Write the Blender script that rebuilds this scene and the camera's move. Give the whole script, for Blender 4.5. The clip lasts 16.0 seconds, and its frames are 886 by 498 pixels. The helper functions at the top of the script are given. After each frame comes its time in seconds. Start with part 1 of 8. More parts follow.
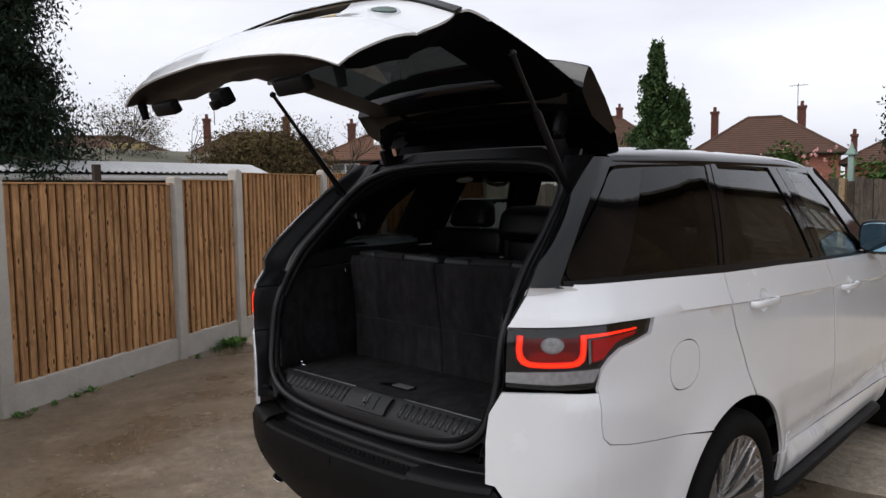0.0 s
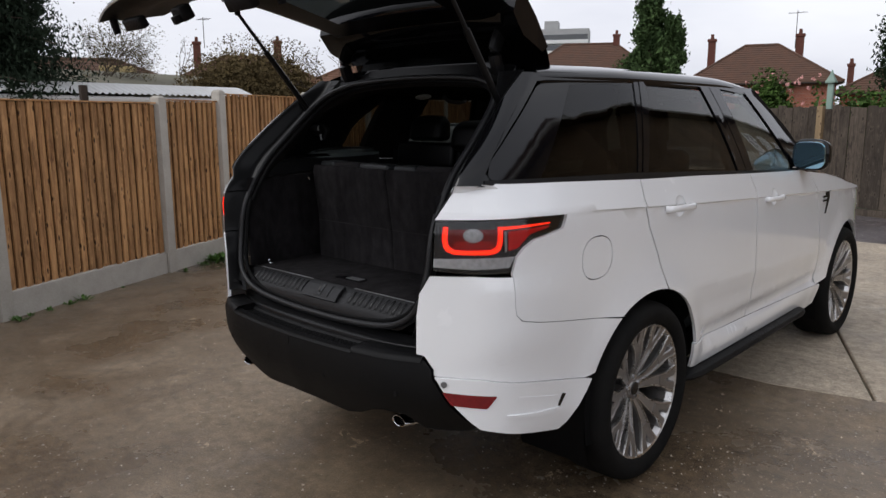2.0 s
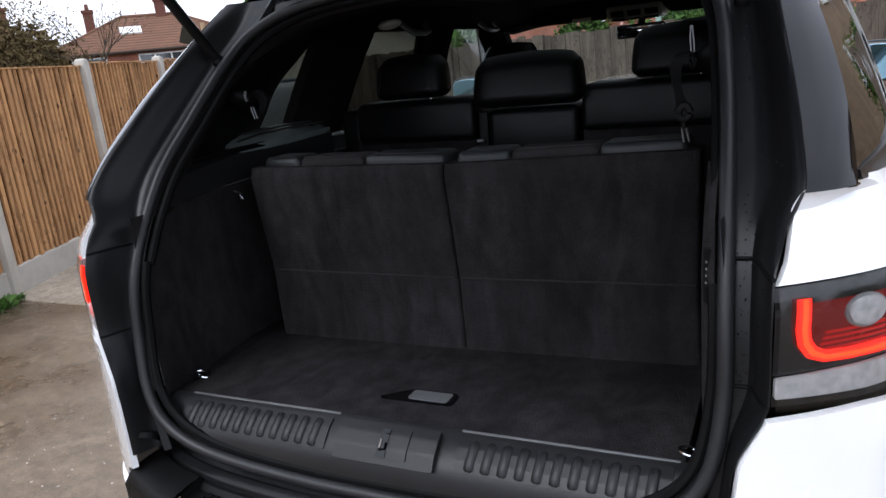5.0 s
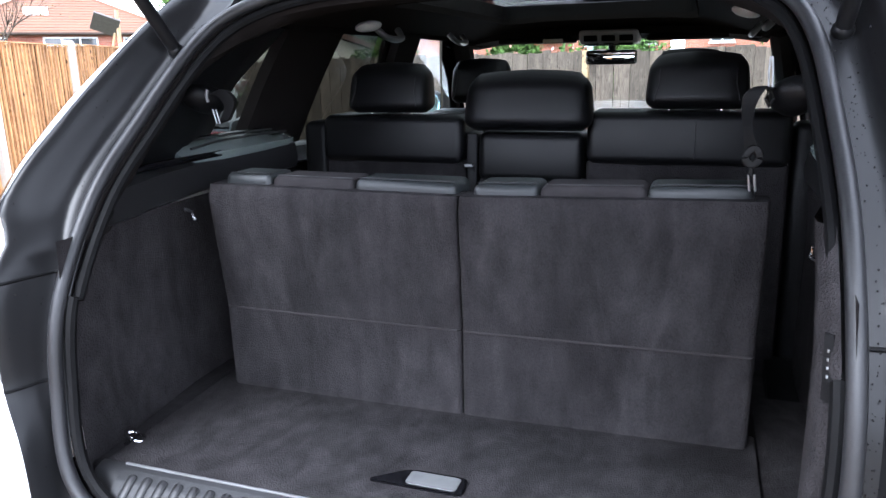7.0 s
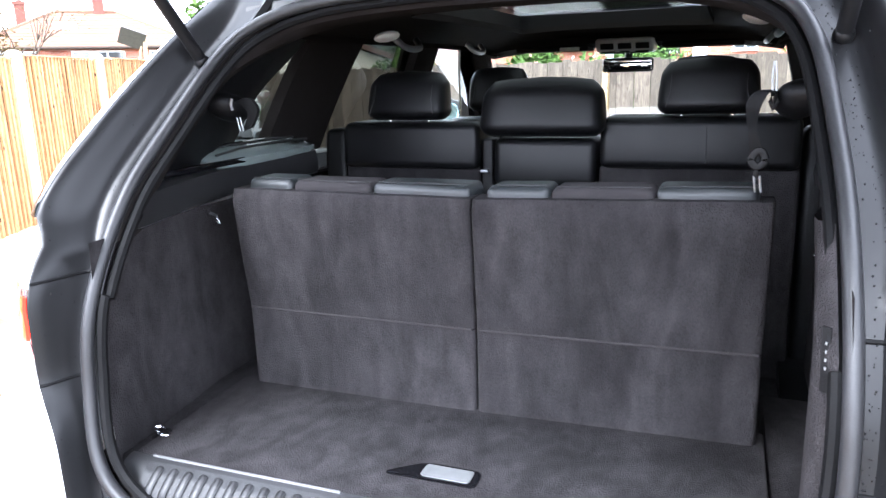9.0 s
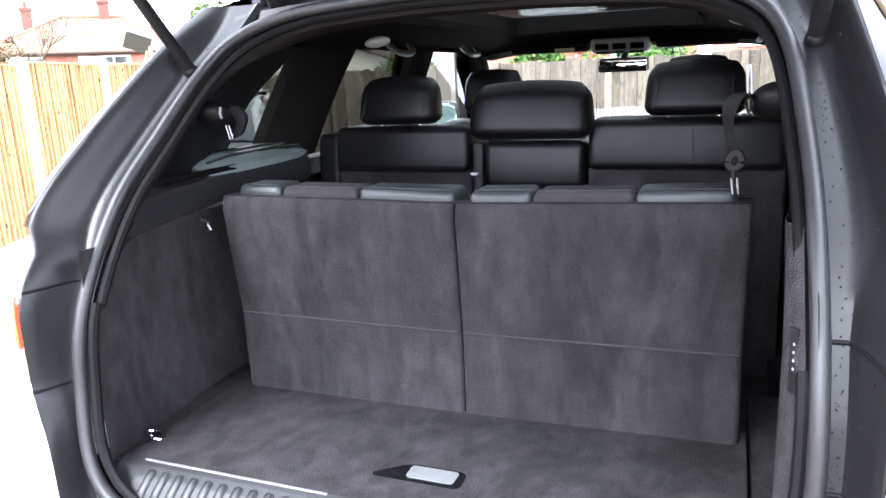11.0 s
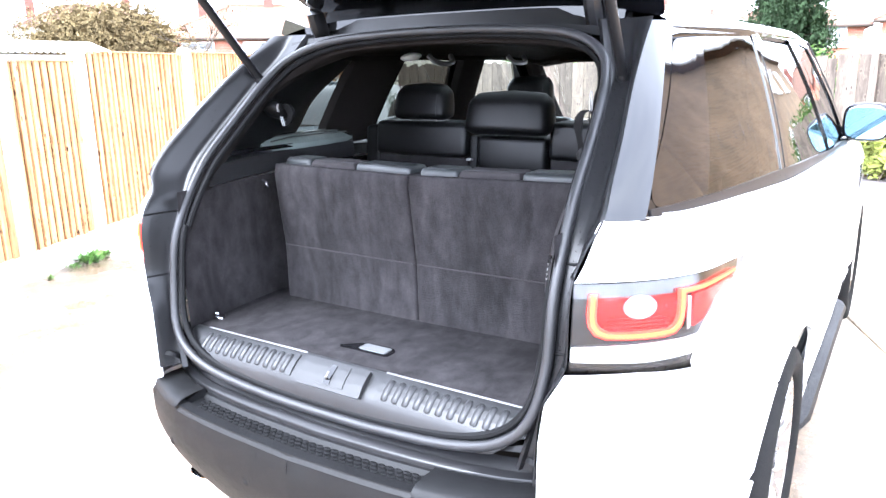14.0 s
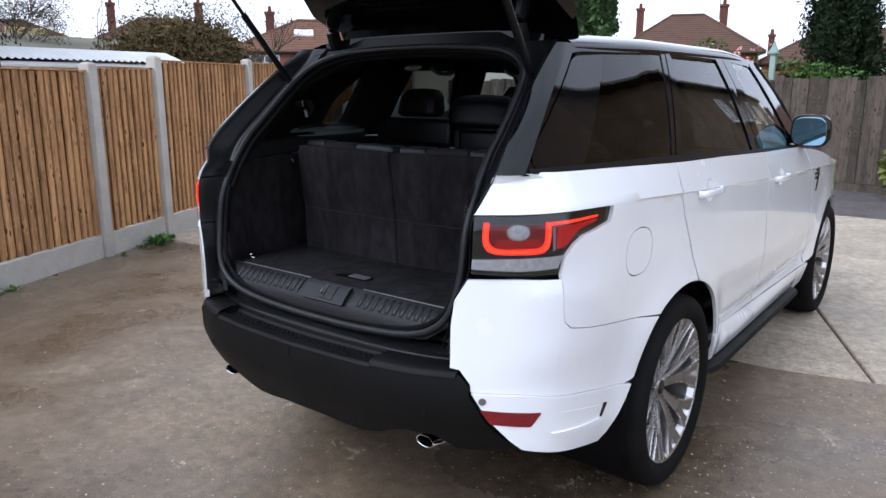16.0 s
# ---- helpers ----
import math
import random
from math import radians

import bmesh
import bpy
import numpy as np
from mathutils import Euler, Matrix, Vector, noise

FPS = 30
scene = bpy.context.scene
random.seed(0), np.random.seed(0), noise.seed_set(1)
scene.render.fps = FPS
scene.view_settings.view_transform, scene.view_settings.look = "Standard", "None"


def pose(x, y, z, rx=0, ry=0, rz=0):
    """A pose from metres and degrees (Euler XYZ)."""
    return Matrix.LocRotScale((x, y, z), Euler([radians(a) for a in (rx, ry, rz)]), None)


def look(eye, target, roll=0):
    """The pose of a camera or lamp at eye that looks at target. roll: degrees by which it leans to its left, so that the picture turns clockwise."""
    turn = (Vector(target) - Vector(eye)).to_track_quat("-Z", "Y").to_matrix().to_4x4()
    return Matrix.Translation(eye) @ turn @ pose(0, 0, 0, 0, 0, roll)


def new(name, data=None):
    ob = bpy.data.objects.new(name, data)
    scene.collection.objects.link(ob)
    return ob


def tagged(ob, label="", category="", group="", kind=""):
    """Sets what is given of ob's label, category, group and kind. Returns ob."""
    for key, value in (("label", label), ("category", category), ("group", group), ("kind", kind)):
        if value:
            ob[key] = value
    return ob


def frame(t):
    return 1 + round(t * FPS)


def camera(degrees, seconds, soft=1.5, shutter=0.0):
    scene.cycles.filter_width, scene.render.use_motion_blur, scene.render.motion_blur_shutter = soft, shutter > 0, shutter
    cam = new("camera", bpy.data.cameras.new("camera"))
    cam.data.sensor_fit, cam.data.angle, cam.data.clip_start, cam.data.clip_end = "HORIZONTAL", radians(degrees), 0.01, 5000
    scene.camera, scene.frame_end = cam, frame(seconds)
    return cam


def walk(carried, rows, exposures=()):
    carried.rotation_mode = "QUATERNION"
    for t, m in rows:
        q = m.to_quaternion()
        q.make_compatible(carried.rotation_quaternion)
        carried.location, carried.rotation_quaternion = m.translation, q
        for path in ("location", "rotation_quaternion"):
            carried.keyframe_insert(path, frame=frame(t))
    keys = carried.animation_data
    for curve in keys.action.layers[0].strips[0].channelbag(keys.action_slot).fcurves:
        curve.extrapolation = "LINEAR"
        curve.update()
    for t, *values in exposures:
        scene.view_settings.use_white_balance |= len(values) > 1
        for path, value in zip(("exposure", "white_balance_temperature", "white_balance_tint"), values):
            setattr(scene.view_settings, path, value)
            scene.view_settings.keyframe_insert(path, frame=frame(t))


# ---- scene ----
cam = camera(62.7, 16.0)
PATH = [
    (0, (1.999, -1.652, 1.645), (0.629, -0.204, 1.48), -0.7),
    (0.5, (2.135, -1.681, 1.609), (0.765, -0.254, 1.313), -0.4),
    (1, (2.27, -1.704, 1.588), (0.883, -0.303, 1.248), -0.6),
    (1.5, (2.343, -1.734, 1.585), (0.981, -0.31, 1.245), -0.3),
    (2, (2.376, -1.757, 1.58), (1.031, -0.321, 1.223), -0.2),
    (2.5, (2.35, -1.74, 1.583), (1.014, -0.294, 1.226), 0.1),
    (3, (2.056, -1.666, 1.558), (0.772, -0.195, 1.122), 1.1),
    (3.5, (1.661, -1.603, 1.579), (0.479, -0.049, 1.147), -1.3),
    (6, (0.398, -0.741, 1.575), (-0.309, 1.033, 0.982), -3.9),
    (6.5, (0.375, -0.743, 1.567), (-0.267, 1.049, 0.955), -2.5),
    (7, (0.417, -0.817, 1.584), (-0.234, 1.008, 1.089), -1.2),
    (7.5, (0.431, -0.857, 1.582), (-0.24, 0.961, 1.089), -1.4),
    (8, (0.443, -0.867, 1.582), (-0.24, 0.952, 1.107), -2.0),
    (8.5, (0.451, -0.861, 1.58), (-0.245, 0.955, 1.112), -2.3),
    (9, (0.446, -0.858, 1.579), (-0.262, 0.953, 1.111), -1.7),
    (11.5, (0.512, -0.858, 1.6), (-0.215, 0.945, 1.132), -2.7),
    (12, (0.525, -0.668, 1.614), (-0.134, 1.168, 1.173), -4.5),
    (12.5, (0.564, -0.613, 1.628), (-0.137, 1.215, 1.22), -4.7),
    (13, (0.773, -0.78, 1.62), (-0.129, 0.943, 1.154), -0.9),
    (13.5, (0.984, -1.006, 1.616), (-0.007, 0.651, 1.092), -1.1),
    (14, (1.204, -1.264, 1.647), (0.149, 0.365, 1.163), -1.0),
    (14.5, (1.471, -1.403, 1.634), (0.336, 0.192, 1.221), 1.8),
    (15, (1.632, -1.558, 1.635), (0.431, -0.013, 1.222), 0.4),
    (15.5, (1.744, -1.678, 1.621), (0.559, -0.127, 1.184), -1.0),
    (16, (1.885, -1.713, 1.61), (0.701, -0.163, 1.168), 0.1),
]
# the clip's camera opens up over the dark boot and closes again outside
LIGHT = [(0, 0.32, 6450, 10), (2.0, 0.26, 6450, 10), (3.5, 0.05, 6450, 10), (5.0, 1.2, 6000, 10), (6.0, 2.25, 5850, 10), (6.5, 2.75, 5750, 10), (7.0, 3.35, 5700, 10), (8.0, 4.0, 5800, 10), (9.0, 4.15, 5800, 10), (12.0, 4.45, 5950, 10), (12.5, 4.7, 5950, 10), (13.5, 4.85, 5700, 10), (14.0, 4.45, 5700, 10), (14.5, 2.9, 5800, 10), (15.0, 1.65, 5750, 10), (15.5, 1.2, 5750, 10), (16.0, 1.05, 5700, 10)]
walk(cam, [(t, look(eye, target, roll)) for t, eye, target, roll in PATH], LIGHT)

# ---- world ----
SUN_UP, SUN_TURN = radians(48), radians(200)
world = bpy.data.worlds.new("overcast_sky")
scene.world = world
world.use_nodes = True
wn, wl = world.node_tree.nodes, world.node_tree.links
wn.clear()
sky = wn.new("ShaderNodeTexSky")
sky.sky_type, sky.sun_disc = "NISHITA", False
sky.sun_elevation, sky.sun_rotation = SUN_UP, SUN_TURN
sky.air_density, sky.dust_density, sky.ozone_density = 1.0, 4.0, 1.0
grey = wn.new("ShaderNodeHueSaturation")
grey.inputs["Saturation"].default_value = 0.12
coord = wn.new("ShaderNodeTexCoord")
squash = wn.new("ShaderNodeMapping")
squash.inputs["Scale"].default_value = (1.2, 1.2, 4.0)
cloud = wn.new("ShaderNodeTexNoise")
cloud.inputs["Scale"].default_value, cloud.inputs["Detail"].default_value, cloud.inputs["Roughness"].default_value = 1.6, 5, 0.55
ramp = wn.new("ShaderNodeValToRGB")
ramp.color_ramp.elements[0].position, ramp.color_ramp.elements[0].color = 0.32, (0.86, 0.87, 0.92, 1)
ramp.color_ramp.elements[1].position, ramp.color_ramp.elements[1].color = 0.68, (1.1, 1.1, 1.1, 1)
veil = wn.new("ShaderNodeMix")
veil.data_type, veil.blend_type = "RGBA", "MIX"
veil.inputs["Factor"].default_value = 0.72
veil.inputs["B"].default_value = (7.5, 7.6, 8.1, 1)
cloudy = wn.new("ShaderNodeMix")
cloudy.data_type, cloudy.blend_type = "RGBA", "MULTIPLY"
cloudy.inputs["Factor"].default_value = 1.0
shine = wn.new("ShaderNodeBackground")
shine.inputs["Strength"].default_value = 0.115
wout = wn.new("ShaderNodeOutputWorld")
wl.new(sky.outputs[0], grey.inputs["Color"])
wl.new(grey.outputs[0], veil.inputs["A"])
wl.new(coord.outputs["Generated"], squash.inputs["Vector"])
wl.new(squash.outputs[0], cloud.inputs["Vector"])
wl.new(cloud.outputs["Fac"], ramp.inputs["Fac"])
wl.new(veil.outputs["Result"], cloudy.inputs["A"])
wl.new(ramp.outputs[0], cloudy.inputs["B"])
wl.new(cloudy.outputs["Result"], shine.inputs["Color"])
wl.new(shine.outputs[0], wout.inputs["Surface"])
sun = new("sun", bpy.data.lights.new("sun", "SUN"))
sun.data.energy, sun.data.angle, sun.data.color = 0.7, radians(30), (1.0, 0.985, 0.96)
sun.matrix_world = look((0, 0, 30), Vector((0, 0, 30)) - Vector((math.sin(SUN_TURN) * math.cos(SUN_UP), math.cos(SUN_TURN) * math.cos(SUN_UP), math.sin(SUN_UP))))


# ---- materials ----
def mat(name, c1, c2=None, scale=6.0, rough=0.5, rough2=None, metal=0.0, bump=0.0, grain=60.0, stretch=(1, 1, 1), coat=0.0, spec=0.5,
        vary=0.0, glow=0.0, alpha=1.0, clear=0.0, ior=1.45, sheen=0.0, fine=0.35, island=False, glowc=None):
    m = bpy.data.materials.new(name)
    m.use_nodes = True
    n, l = m.node_tree.nodes, m.node_tree.links
    b = n["Principled BSDF"]
    c2 = c2 or tuple(v * 0.75 for v in c1)
    tc = n.new("ShaderNodeTexCoord")
    mp = n.new("ShaderNodeMapping")
    mp.inputs["Scale"].default_value = stretch
    l.new(tc.outputs["Object"], mp.inputs["Vector"])
    big = n.new("ShaderNodeTexNoise")
    big.inputs["Scale"].default_value, big.inputs["Detail"].default_value, big.inputs["Roughness"].default_value = scale, 5, 0.6
    l.new(mp.outputs[0], big.inputs["Vector"])
    small = n.new("ShaderNodeTexNoise")
    small.inputs["Scale"].default_value, small.inputs["Detail"].default_value = grain, 3
    l.new(mp.outputs[0], small.inputs["Vector"])
    mixf = n.new("ShaderNodeMix")
    mixf.data_type = "FLOAT"
    mixf.inputs["Factor"].default_value = fine
    l.new(big.outputs["Fac"], mixf.inputs["A"])
    l.new(small.outputs["Fac"], mixf.inputs["B"])
    cr = n.new("ShaderNodeValToRGB")
    cr.color_ramp.elements[0].position, cr.color_ramp.elements[0].color = 0.3, (*c2, 1)
    cr.color_ramp.elements[1].position, cr.color_ramp.elements[1].color = 0.7, (*c1, 1)
    l.new(mixf.outputs["Result"], cr.inputs["Fac"])
    colour = cr.outputs["Color"]
    if vary:
        src = n.new("ShaderNodeNewGeometry").outputs["Random Per Island"] if island else n.new("ShaderNodeObjectInfo").outputs["Random"]
        mr = n.new("ShaderNodeMapRange")
        mr.inputs["To Min"].default_value, mr.inputs["To Max"].default_value = 1 - vary, 1 + vary
        l.new(src, mr.inputs["Value"])
        mul = n.new("ShaderNodeMix")
        mul.data_type, mul.blend_type = "RGBA", "MULTIPLY"
        mul.inputs["Factor"].default_value = 1.0
        l.new(colour, mul.inputs["A"])
        l.new(mr.outputs[0], mul.inputs["B"])
        colour = mul.outputs["Result"]
    l.new(colour, b.inputs["Base Color"])
    rr = n.new("ShaderNodeMapRange")
    rr.inputs["From Min"].default_value, rr.inputs["From Max"].default_value = 0.3, 0.7
    rr.inputs["To Min"].default_value, rr.inputs["To Max"].default_value = rough, rough2 if rough2 is not None else rough * 1.25
    l.new(mixf.outputs["Result"], rr.inputs["Value"])
    l.new(rr.outputs[0], b.inputs["Roughness"])
    b.inputs["Metallic"].default_value, b.inputs["Coat Weight"].default_value, b.inputs["Coat Roughness"].default_value = metal, coat, 0.03
    b.inputs["Specular IOR Level"].default_value, b.inputs["IOR"].default_value = spec, ior
    b.inputs["Transmission Weight"].default_value = clear
    b.inputs["Sheen Weight"].default_value = sheen
    if glow:
        b.inputs["Emission Color"].default_value = (*(glowc or c1), 1)
        b.inputs["Emission Strength"].default_value = glow
    if bump:
        bp = n.new("ShaderNodeBump")
        bp.inputs["Strength"].default_value, bp.inputs["Distance"].default_value = min(1.0, bump), 0.004
        l.new(small.outputs["Fac"], bp.inputs["Height"])
        l.new(bp.outputs[0], b.inputs["Normal"])
    return m


def tinted(name, tint, rough=0.0, base=0.05):
    """Thin tinted pane: sees through by its tint, mirrors more at a glancing view."""
    m = bpy.data.materials.new(name)
    m.use_nodes = True
    n, l = m.node_tree.nodes, m.node_tree.links
    n.clear()
    lw = n.new("ShaderNodeLayerWeight")
    lw.inputs["Blend"].default_value = 0.5
    pw, sc = n.new("ShaderNodeMath"), n.new("ShaderNodeMath")
    pw.operation, sc.operation = "POWER", "MULTIPLY_ADD"
    pw.inputs[1].default_value = 4.4
    sc.inputs[1].default_value, sc.inputs[2].default_value = 1 - base, base
    tr, gl, mx, out = n.new("ShaderNodeBsdfTransparent"), n.new("ShaderNodeBsdfGlossy"), n.new("ShaderNodeMixShader"), n.new("ShaderNodeOutputMaterial")
    tr.inputs["Color"].default_value = (*tint, 1)
    gl.inputs["Roughness"].default_value = rough
    l.new(lw.outputs["Facing"], pw.inputs[0])
    l.new(pw.outputs[0], sc.inputs[0])
    l.new(sc.outputs[0], mx.inputs["Fac"])
    l.new(tr.outputs[0], mx.inputs[1])
    l.new(gl.outputs[0], mx.inputs[2])
    l.new(mx.outputs[0], out.inputs["Surface"])
    return m


def concrete(name, dry, wet, wet_at=0.5, seed=0.0):
    """Stained yard concrete: aggregate, pale worn patches and damp, glossier areas."""
    m = bpy.data.materials.new(name)
    m.use_nodes = True
    n, l = m.node_tree.nodes, m.node_tree.links
    b = n["Principled BSDF"]
    tc = n.new("ShaderNodeTexCoord")
    mp = n.new("ShaderNodeMapping")
    mp.inputs["Location"].default_value = (seed, seed * 0.7, 0)
    l.new(tc.outputs["Object"], mp.inputs["Vector"])

    def noise_node(scale, detail, roughness=0.6, distort=0.0):
        t = n.new("ShaderNodeTexNoise")
        t.inputs["Scale"].default_value, t.inputs["Detail"].default_value = scale, detail
        t.inputs["Roughness"].default_value, t.inputs["Distortion"].default_value = roughness, distort
        l.new(mp.outputs[0], t.inputs["Vector"])
        return t.outputs["Fac"]

    def ramp_node(src, p0, c0, p1, c1):
        r = n.new("ShaderNodeValToRGB")
        r.color_ramp.elements[0].position, r.color_ramp.elements[0].color = p0, (*c0, 1)
        r.color_ramp.elements[1].position, r.color_ramp.elements[1].color = p1, (*c1, 1)
        l.new(src, r.inputs["Fac"])
        return r.outputs[0]

    def mix(a, c, fac, kind="MIX"):
        x = n.new("ShaderNodeMix")
        x.data_type, x.blend_type = "RGBA", kind
        for key, v in (("A", a), ("B", c), ("Factor", fac)):
            if isinstance(v, (int, float)):
                x.inputs[key].default_value = v
            elif isinstance(v, tuple):
                x.inputs[key].default_value = (*v, 1)
            else:
                l.new(v, x.inputs[key])
        return x.outputs["Result"]

    damp = ramp_node(noise_node(0.55, 7, 0.66, 0.2), wet_at - 0.12, (0, 0, 0), wet_at + 0.12, (1, 1, 1))
    mottled = ramp_node(noise_node(3.2, 8, 0.68), 0.32, tuple(v * 0.78 for v in dry), 0.7, tuple(v * 1.16 for v in dry))
    soaked = ramp_node(noise_node(2.3, 8, 0.7), 0.3, tuple(v * 0.8 for v in wet), 0.7, tuple(v * 1.18 for v in wet))
    base = mix(mottled, soaked, damp)
    worn = ramp_node(noise_node(1.3, 9, 0.74, 0.3), 0.60, (0, 0, 0), 0.72, (0.62, 0.62, 0.62))
    base = mix(base, tuple(min(1, v * 1.7) for v in dry), worn)
    dirt = ramp_node(noise_node(7.0, 8, 0.75, 0.5), 0.60, (0, 0, 0), 0.72, (0.55, 0.55, 0.55))
    base = mix(base, tuple(v * 0.42 for v in wet), dirt)
    v = n.new("ShaderNodeTexVoronoi")
    v.inputs["Scale"].default_value = 27
    l.new(mp.outputs[0], v.inputs["Vector"])
    grit = ramp_node(v.outputs["Distance"], 0.10, (0.9, 0.9, 0.9), 0.20, (0, 0, 0))
    gate = ramp_node(noise_node(19, 3), 0.52, (0, 0, 0), 0.60, (1, 1, 1))
    base = mix(base, (0.5, 0.47, 0.43), mix(grit, gate, 1.0, "MULTIPLY"))
    blotch = ramp_node(noise_node(14, 8, 0.75), 0.33, (0.62, 0.62, 0.62), 0.68, (1.38, 1.38, 1.38))
    base = mix(base, blotch, 1.0, "MULTIPLY")
    grain = ramp_node(noise_node(140, 3), 0.3, (0.62, 0.62, 0.62), 0.7, (1.3, 1.3, 1.3))
    base = mix(base, grain, 1.0, "MULTIPLY")
    rust = ramp_node(noise_node(33, 4, 0.7), 0.64, (0, 0, 0), 0.70, (0.7, 0.7, 0.7))
    base = mix(base, (0.20, 0.10, 0.05), rust)
    chip = ramp_node(noise_node(2.6, 10, 0.74, 0.5), 0.640, (0, 0, 0), 0.662, (0.9, 0.9, 0.9))
    base = mix(base, tuple(min(1, v * 2.1) for v in dry), chip)
    b.inputs["Specular IOR Level"].default_value = 0.5
    l.new(base, b.inputs["Base Color"])
    gloss = ramp_node(damp, 0.0, (0.72, 0.72, 0.72), 1.0, (0.15, 0.15, 0.15))
    film = ramp_node(noise_node(0.9, 5, 0.6, 0.1), 0.57, (1, 1, 1), 0.69, (0.35, 0.35, 0.35))
    l.new(mix(gloss, film, 1.0, "MULTIPLY"), b.inputs["Roughness"])
    bp = n.new("ShaderNodeBump")
    bp.inputs["Strength"].default_value, bp.inputs["Distance"].default_value = 0.5, 0.005
    l.new(noise_node(48, 7, 0.72), bp.inputs["Height"])
    l.new(bp.outputs[0], b.inputs["Normal"])
    return m


def suede(name, light, dark):
    """Brushed suede carpet: long hand strokes in the nap, small mottling and a fine pile."""
    m = mat(name, light, dark, scale=26, rough=0.95, rough2=1.0, bump=0.7, grain=340, spec=0.04, stretch=(1, 1, 0.7), fine=0.45)
    n, l = m.node_tree.nodes, m.node_tree.links
    b = n["Principled BSDF"]
    was = b.inputs["Base Color"].links[0].from_socket
    tc, mp, ns, wv = n.new("ShaderNodeTexCoord"), n.new("ShaderNodeMapping"), n.new("ShaderNodeTexNoise"), n.new("ShaderNodeTexNoise")
    mp.inputs["Scale"].default_value = (1.0, 0.7, 0.26)
    mp.inputs["Rotation"].default_value = (0.1, 0.25, 0.1)
    l.new(tc.outputs["Object"], mp.inputs["Vector"])
    for t, sc, de, di in ((ns, 17.0, 3, 1.2), (wv, 6.0, 3, 1.0)):
        t.inputs["Scale"].default_value, t.inputs["Detail"].default_value, t.inputs["Distortion"].default_value = sc, de, di
        l.new(mp.outputs[0], t.inputs["Vector"])
    ad = n.new("ShaderNodeMath")
    l.new(ns.outputs["Fac"], ad.inputs[0])
    l.new(wv.outputs["Fac"], ad.inputs[1])
    rp = n.new("ShaderNodeMapRange")
    rp.inputs["From Min"].default_value, rp.inputs["From Max"].default_value = 0.72, 1.28
    rp.inputs["To Min"].default_value, rp.inputs["To Max"].default_value = 0.70, 1.40
    l.new(ad.outputs[0], rp.inputs["Value"])
    mx = n.new("ShaderNodeMix")
    mx.data_type, mx.blend_type = "RGBA", "MULTIPLY"
    mx.inputs["Factor"].default_value = 1.0
    l.new(was, mx.inputs["A"])
    l.new(rp.outputs[0], mx.inputs["B"])
    l.new(mx.outputs["Result"], b.inputs["Base Color"])
    return m


def brickwork(name, c1, c2, mortar, scale=1.0):
    m = bpy.data.materials.new(name)
    m.use_nodes = True
    n, l = m.node_tree.nodes, m.node_tree.links
    b = n["Principled BSDF"]
    tc = n.new("ShaderNodeTexCoord")
    geo = n.new("ShaderNodeSeparateXYZ")
    l.new(tc.outputs["Object"], geo.inputs[0])
    add = n.new("ShaderNodeMath")
    l.new(geo.outputs["X"], add.inputs[0])
    l.new(geo.outputs["Y"], add.inputs[1])
    com = n.new("ShaderNodeCombineXYZ")
    l.new(add.outputs[0], com.inputs["X"])
    l.new(geo.outputs["Z"], com.inputs["Y"])
    bt = n.new("ShaderNodeTexBrick")
    bt.inputs["Scale"].default_value = 1.0
    bt.inputs["Brick Width"].default_value, bt.inputs["Row Height"].default_value, bt.inputs["Mortar Size"].default_value = 0.225, 0.075, 0.006
    bt.inputs["Color1"].default_value, bt.inputs["Color2"].default_value, bt.inputs["Mortar"].default_value = (*c1, 1), (*c2, 1), (*mortar, 1)
    l.new(com.outputs[0], bt.inputs["Vector"])
    ns = n.new("ShaderNodeTexNoise")
    ns.inputs["Scale"].default_value, ns.inputs["Detail"].default_value = 1.1, 6
    l.new(tc.outputs["Object"], ns.inputs["Vector"])
    mr = n.new("ShaderNodeMapRange")
    mr.inputs["From Min"].default_value, mr.inputs["From Max"].default_value, mr.inputs["To Min"].default_value, mr.inputs["To Max"].default_value = 0.3, 0.7, 0.75, 1.2
    l.new(ns.outputs["Fac"], mr.inputs["Value"])
    mx = n.new("ShaderNodeMix")
    mx.data_type, mx.blend_type = "RGBA", "MULTIPLY"
    mx.inputs["Factor"].default_value = 1.0
    l.new(bt.outputs["Color"], mx.inputs["A"])
    l.new(mr.outputs[0], mx.inputs["B"])
    l.new(mx.outputs["Result"], b.inputs["Base Color"])
    b.inputs["Roughness"].default_value = 0.85
    bp = n.new("ShaderNodeBump")
    bp.inputs["Strength"].default_value, bp.inputs["Distance"].default_value = 0.6, 0.006
    bp.invert = True
    l.new(bt.outputs["Fac"], bp.inputs["Height"])
    l.new(bp.outputs[0], b.inputs["Normal"])
    return m


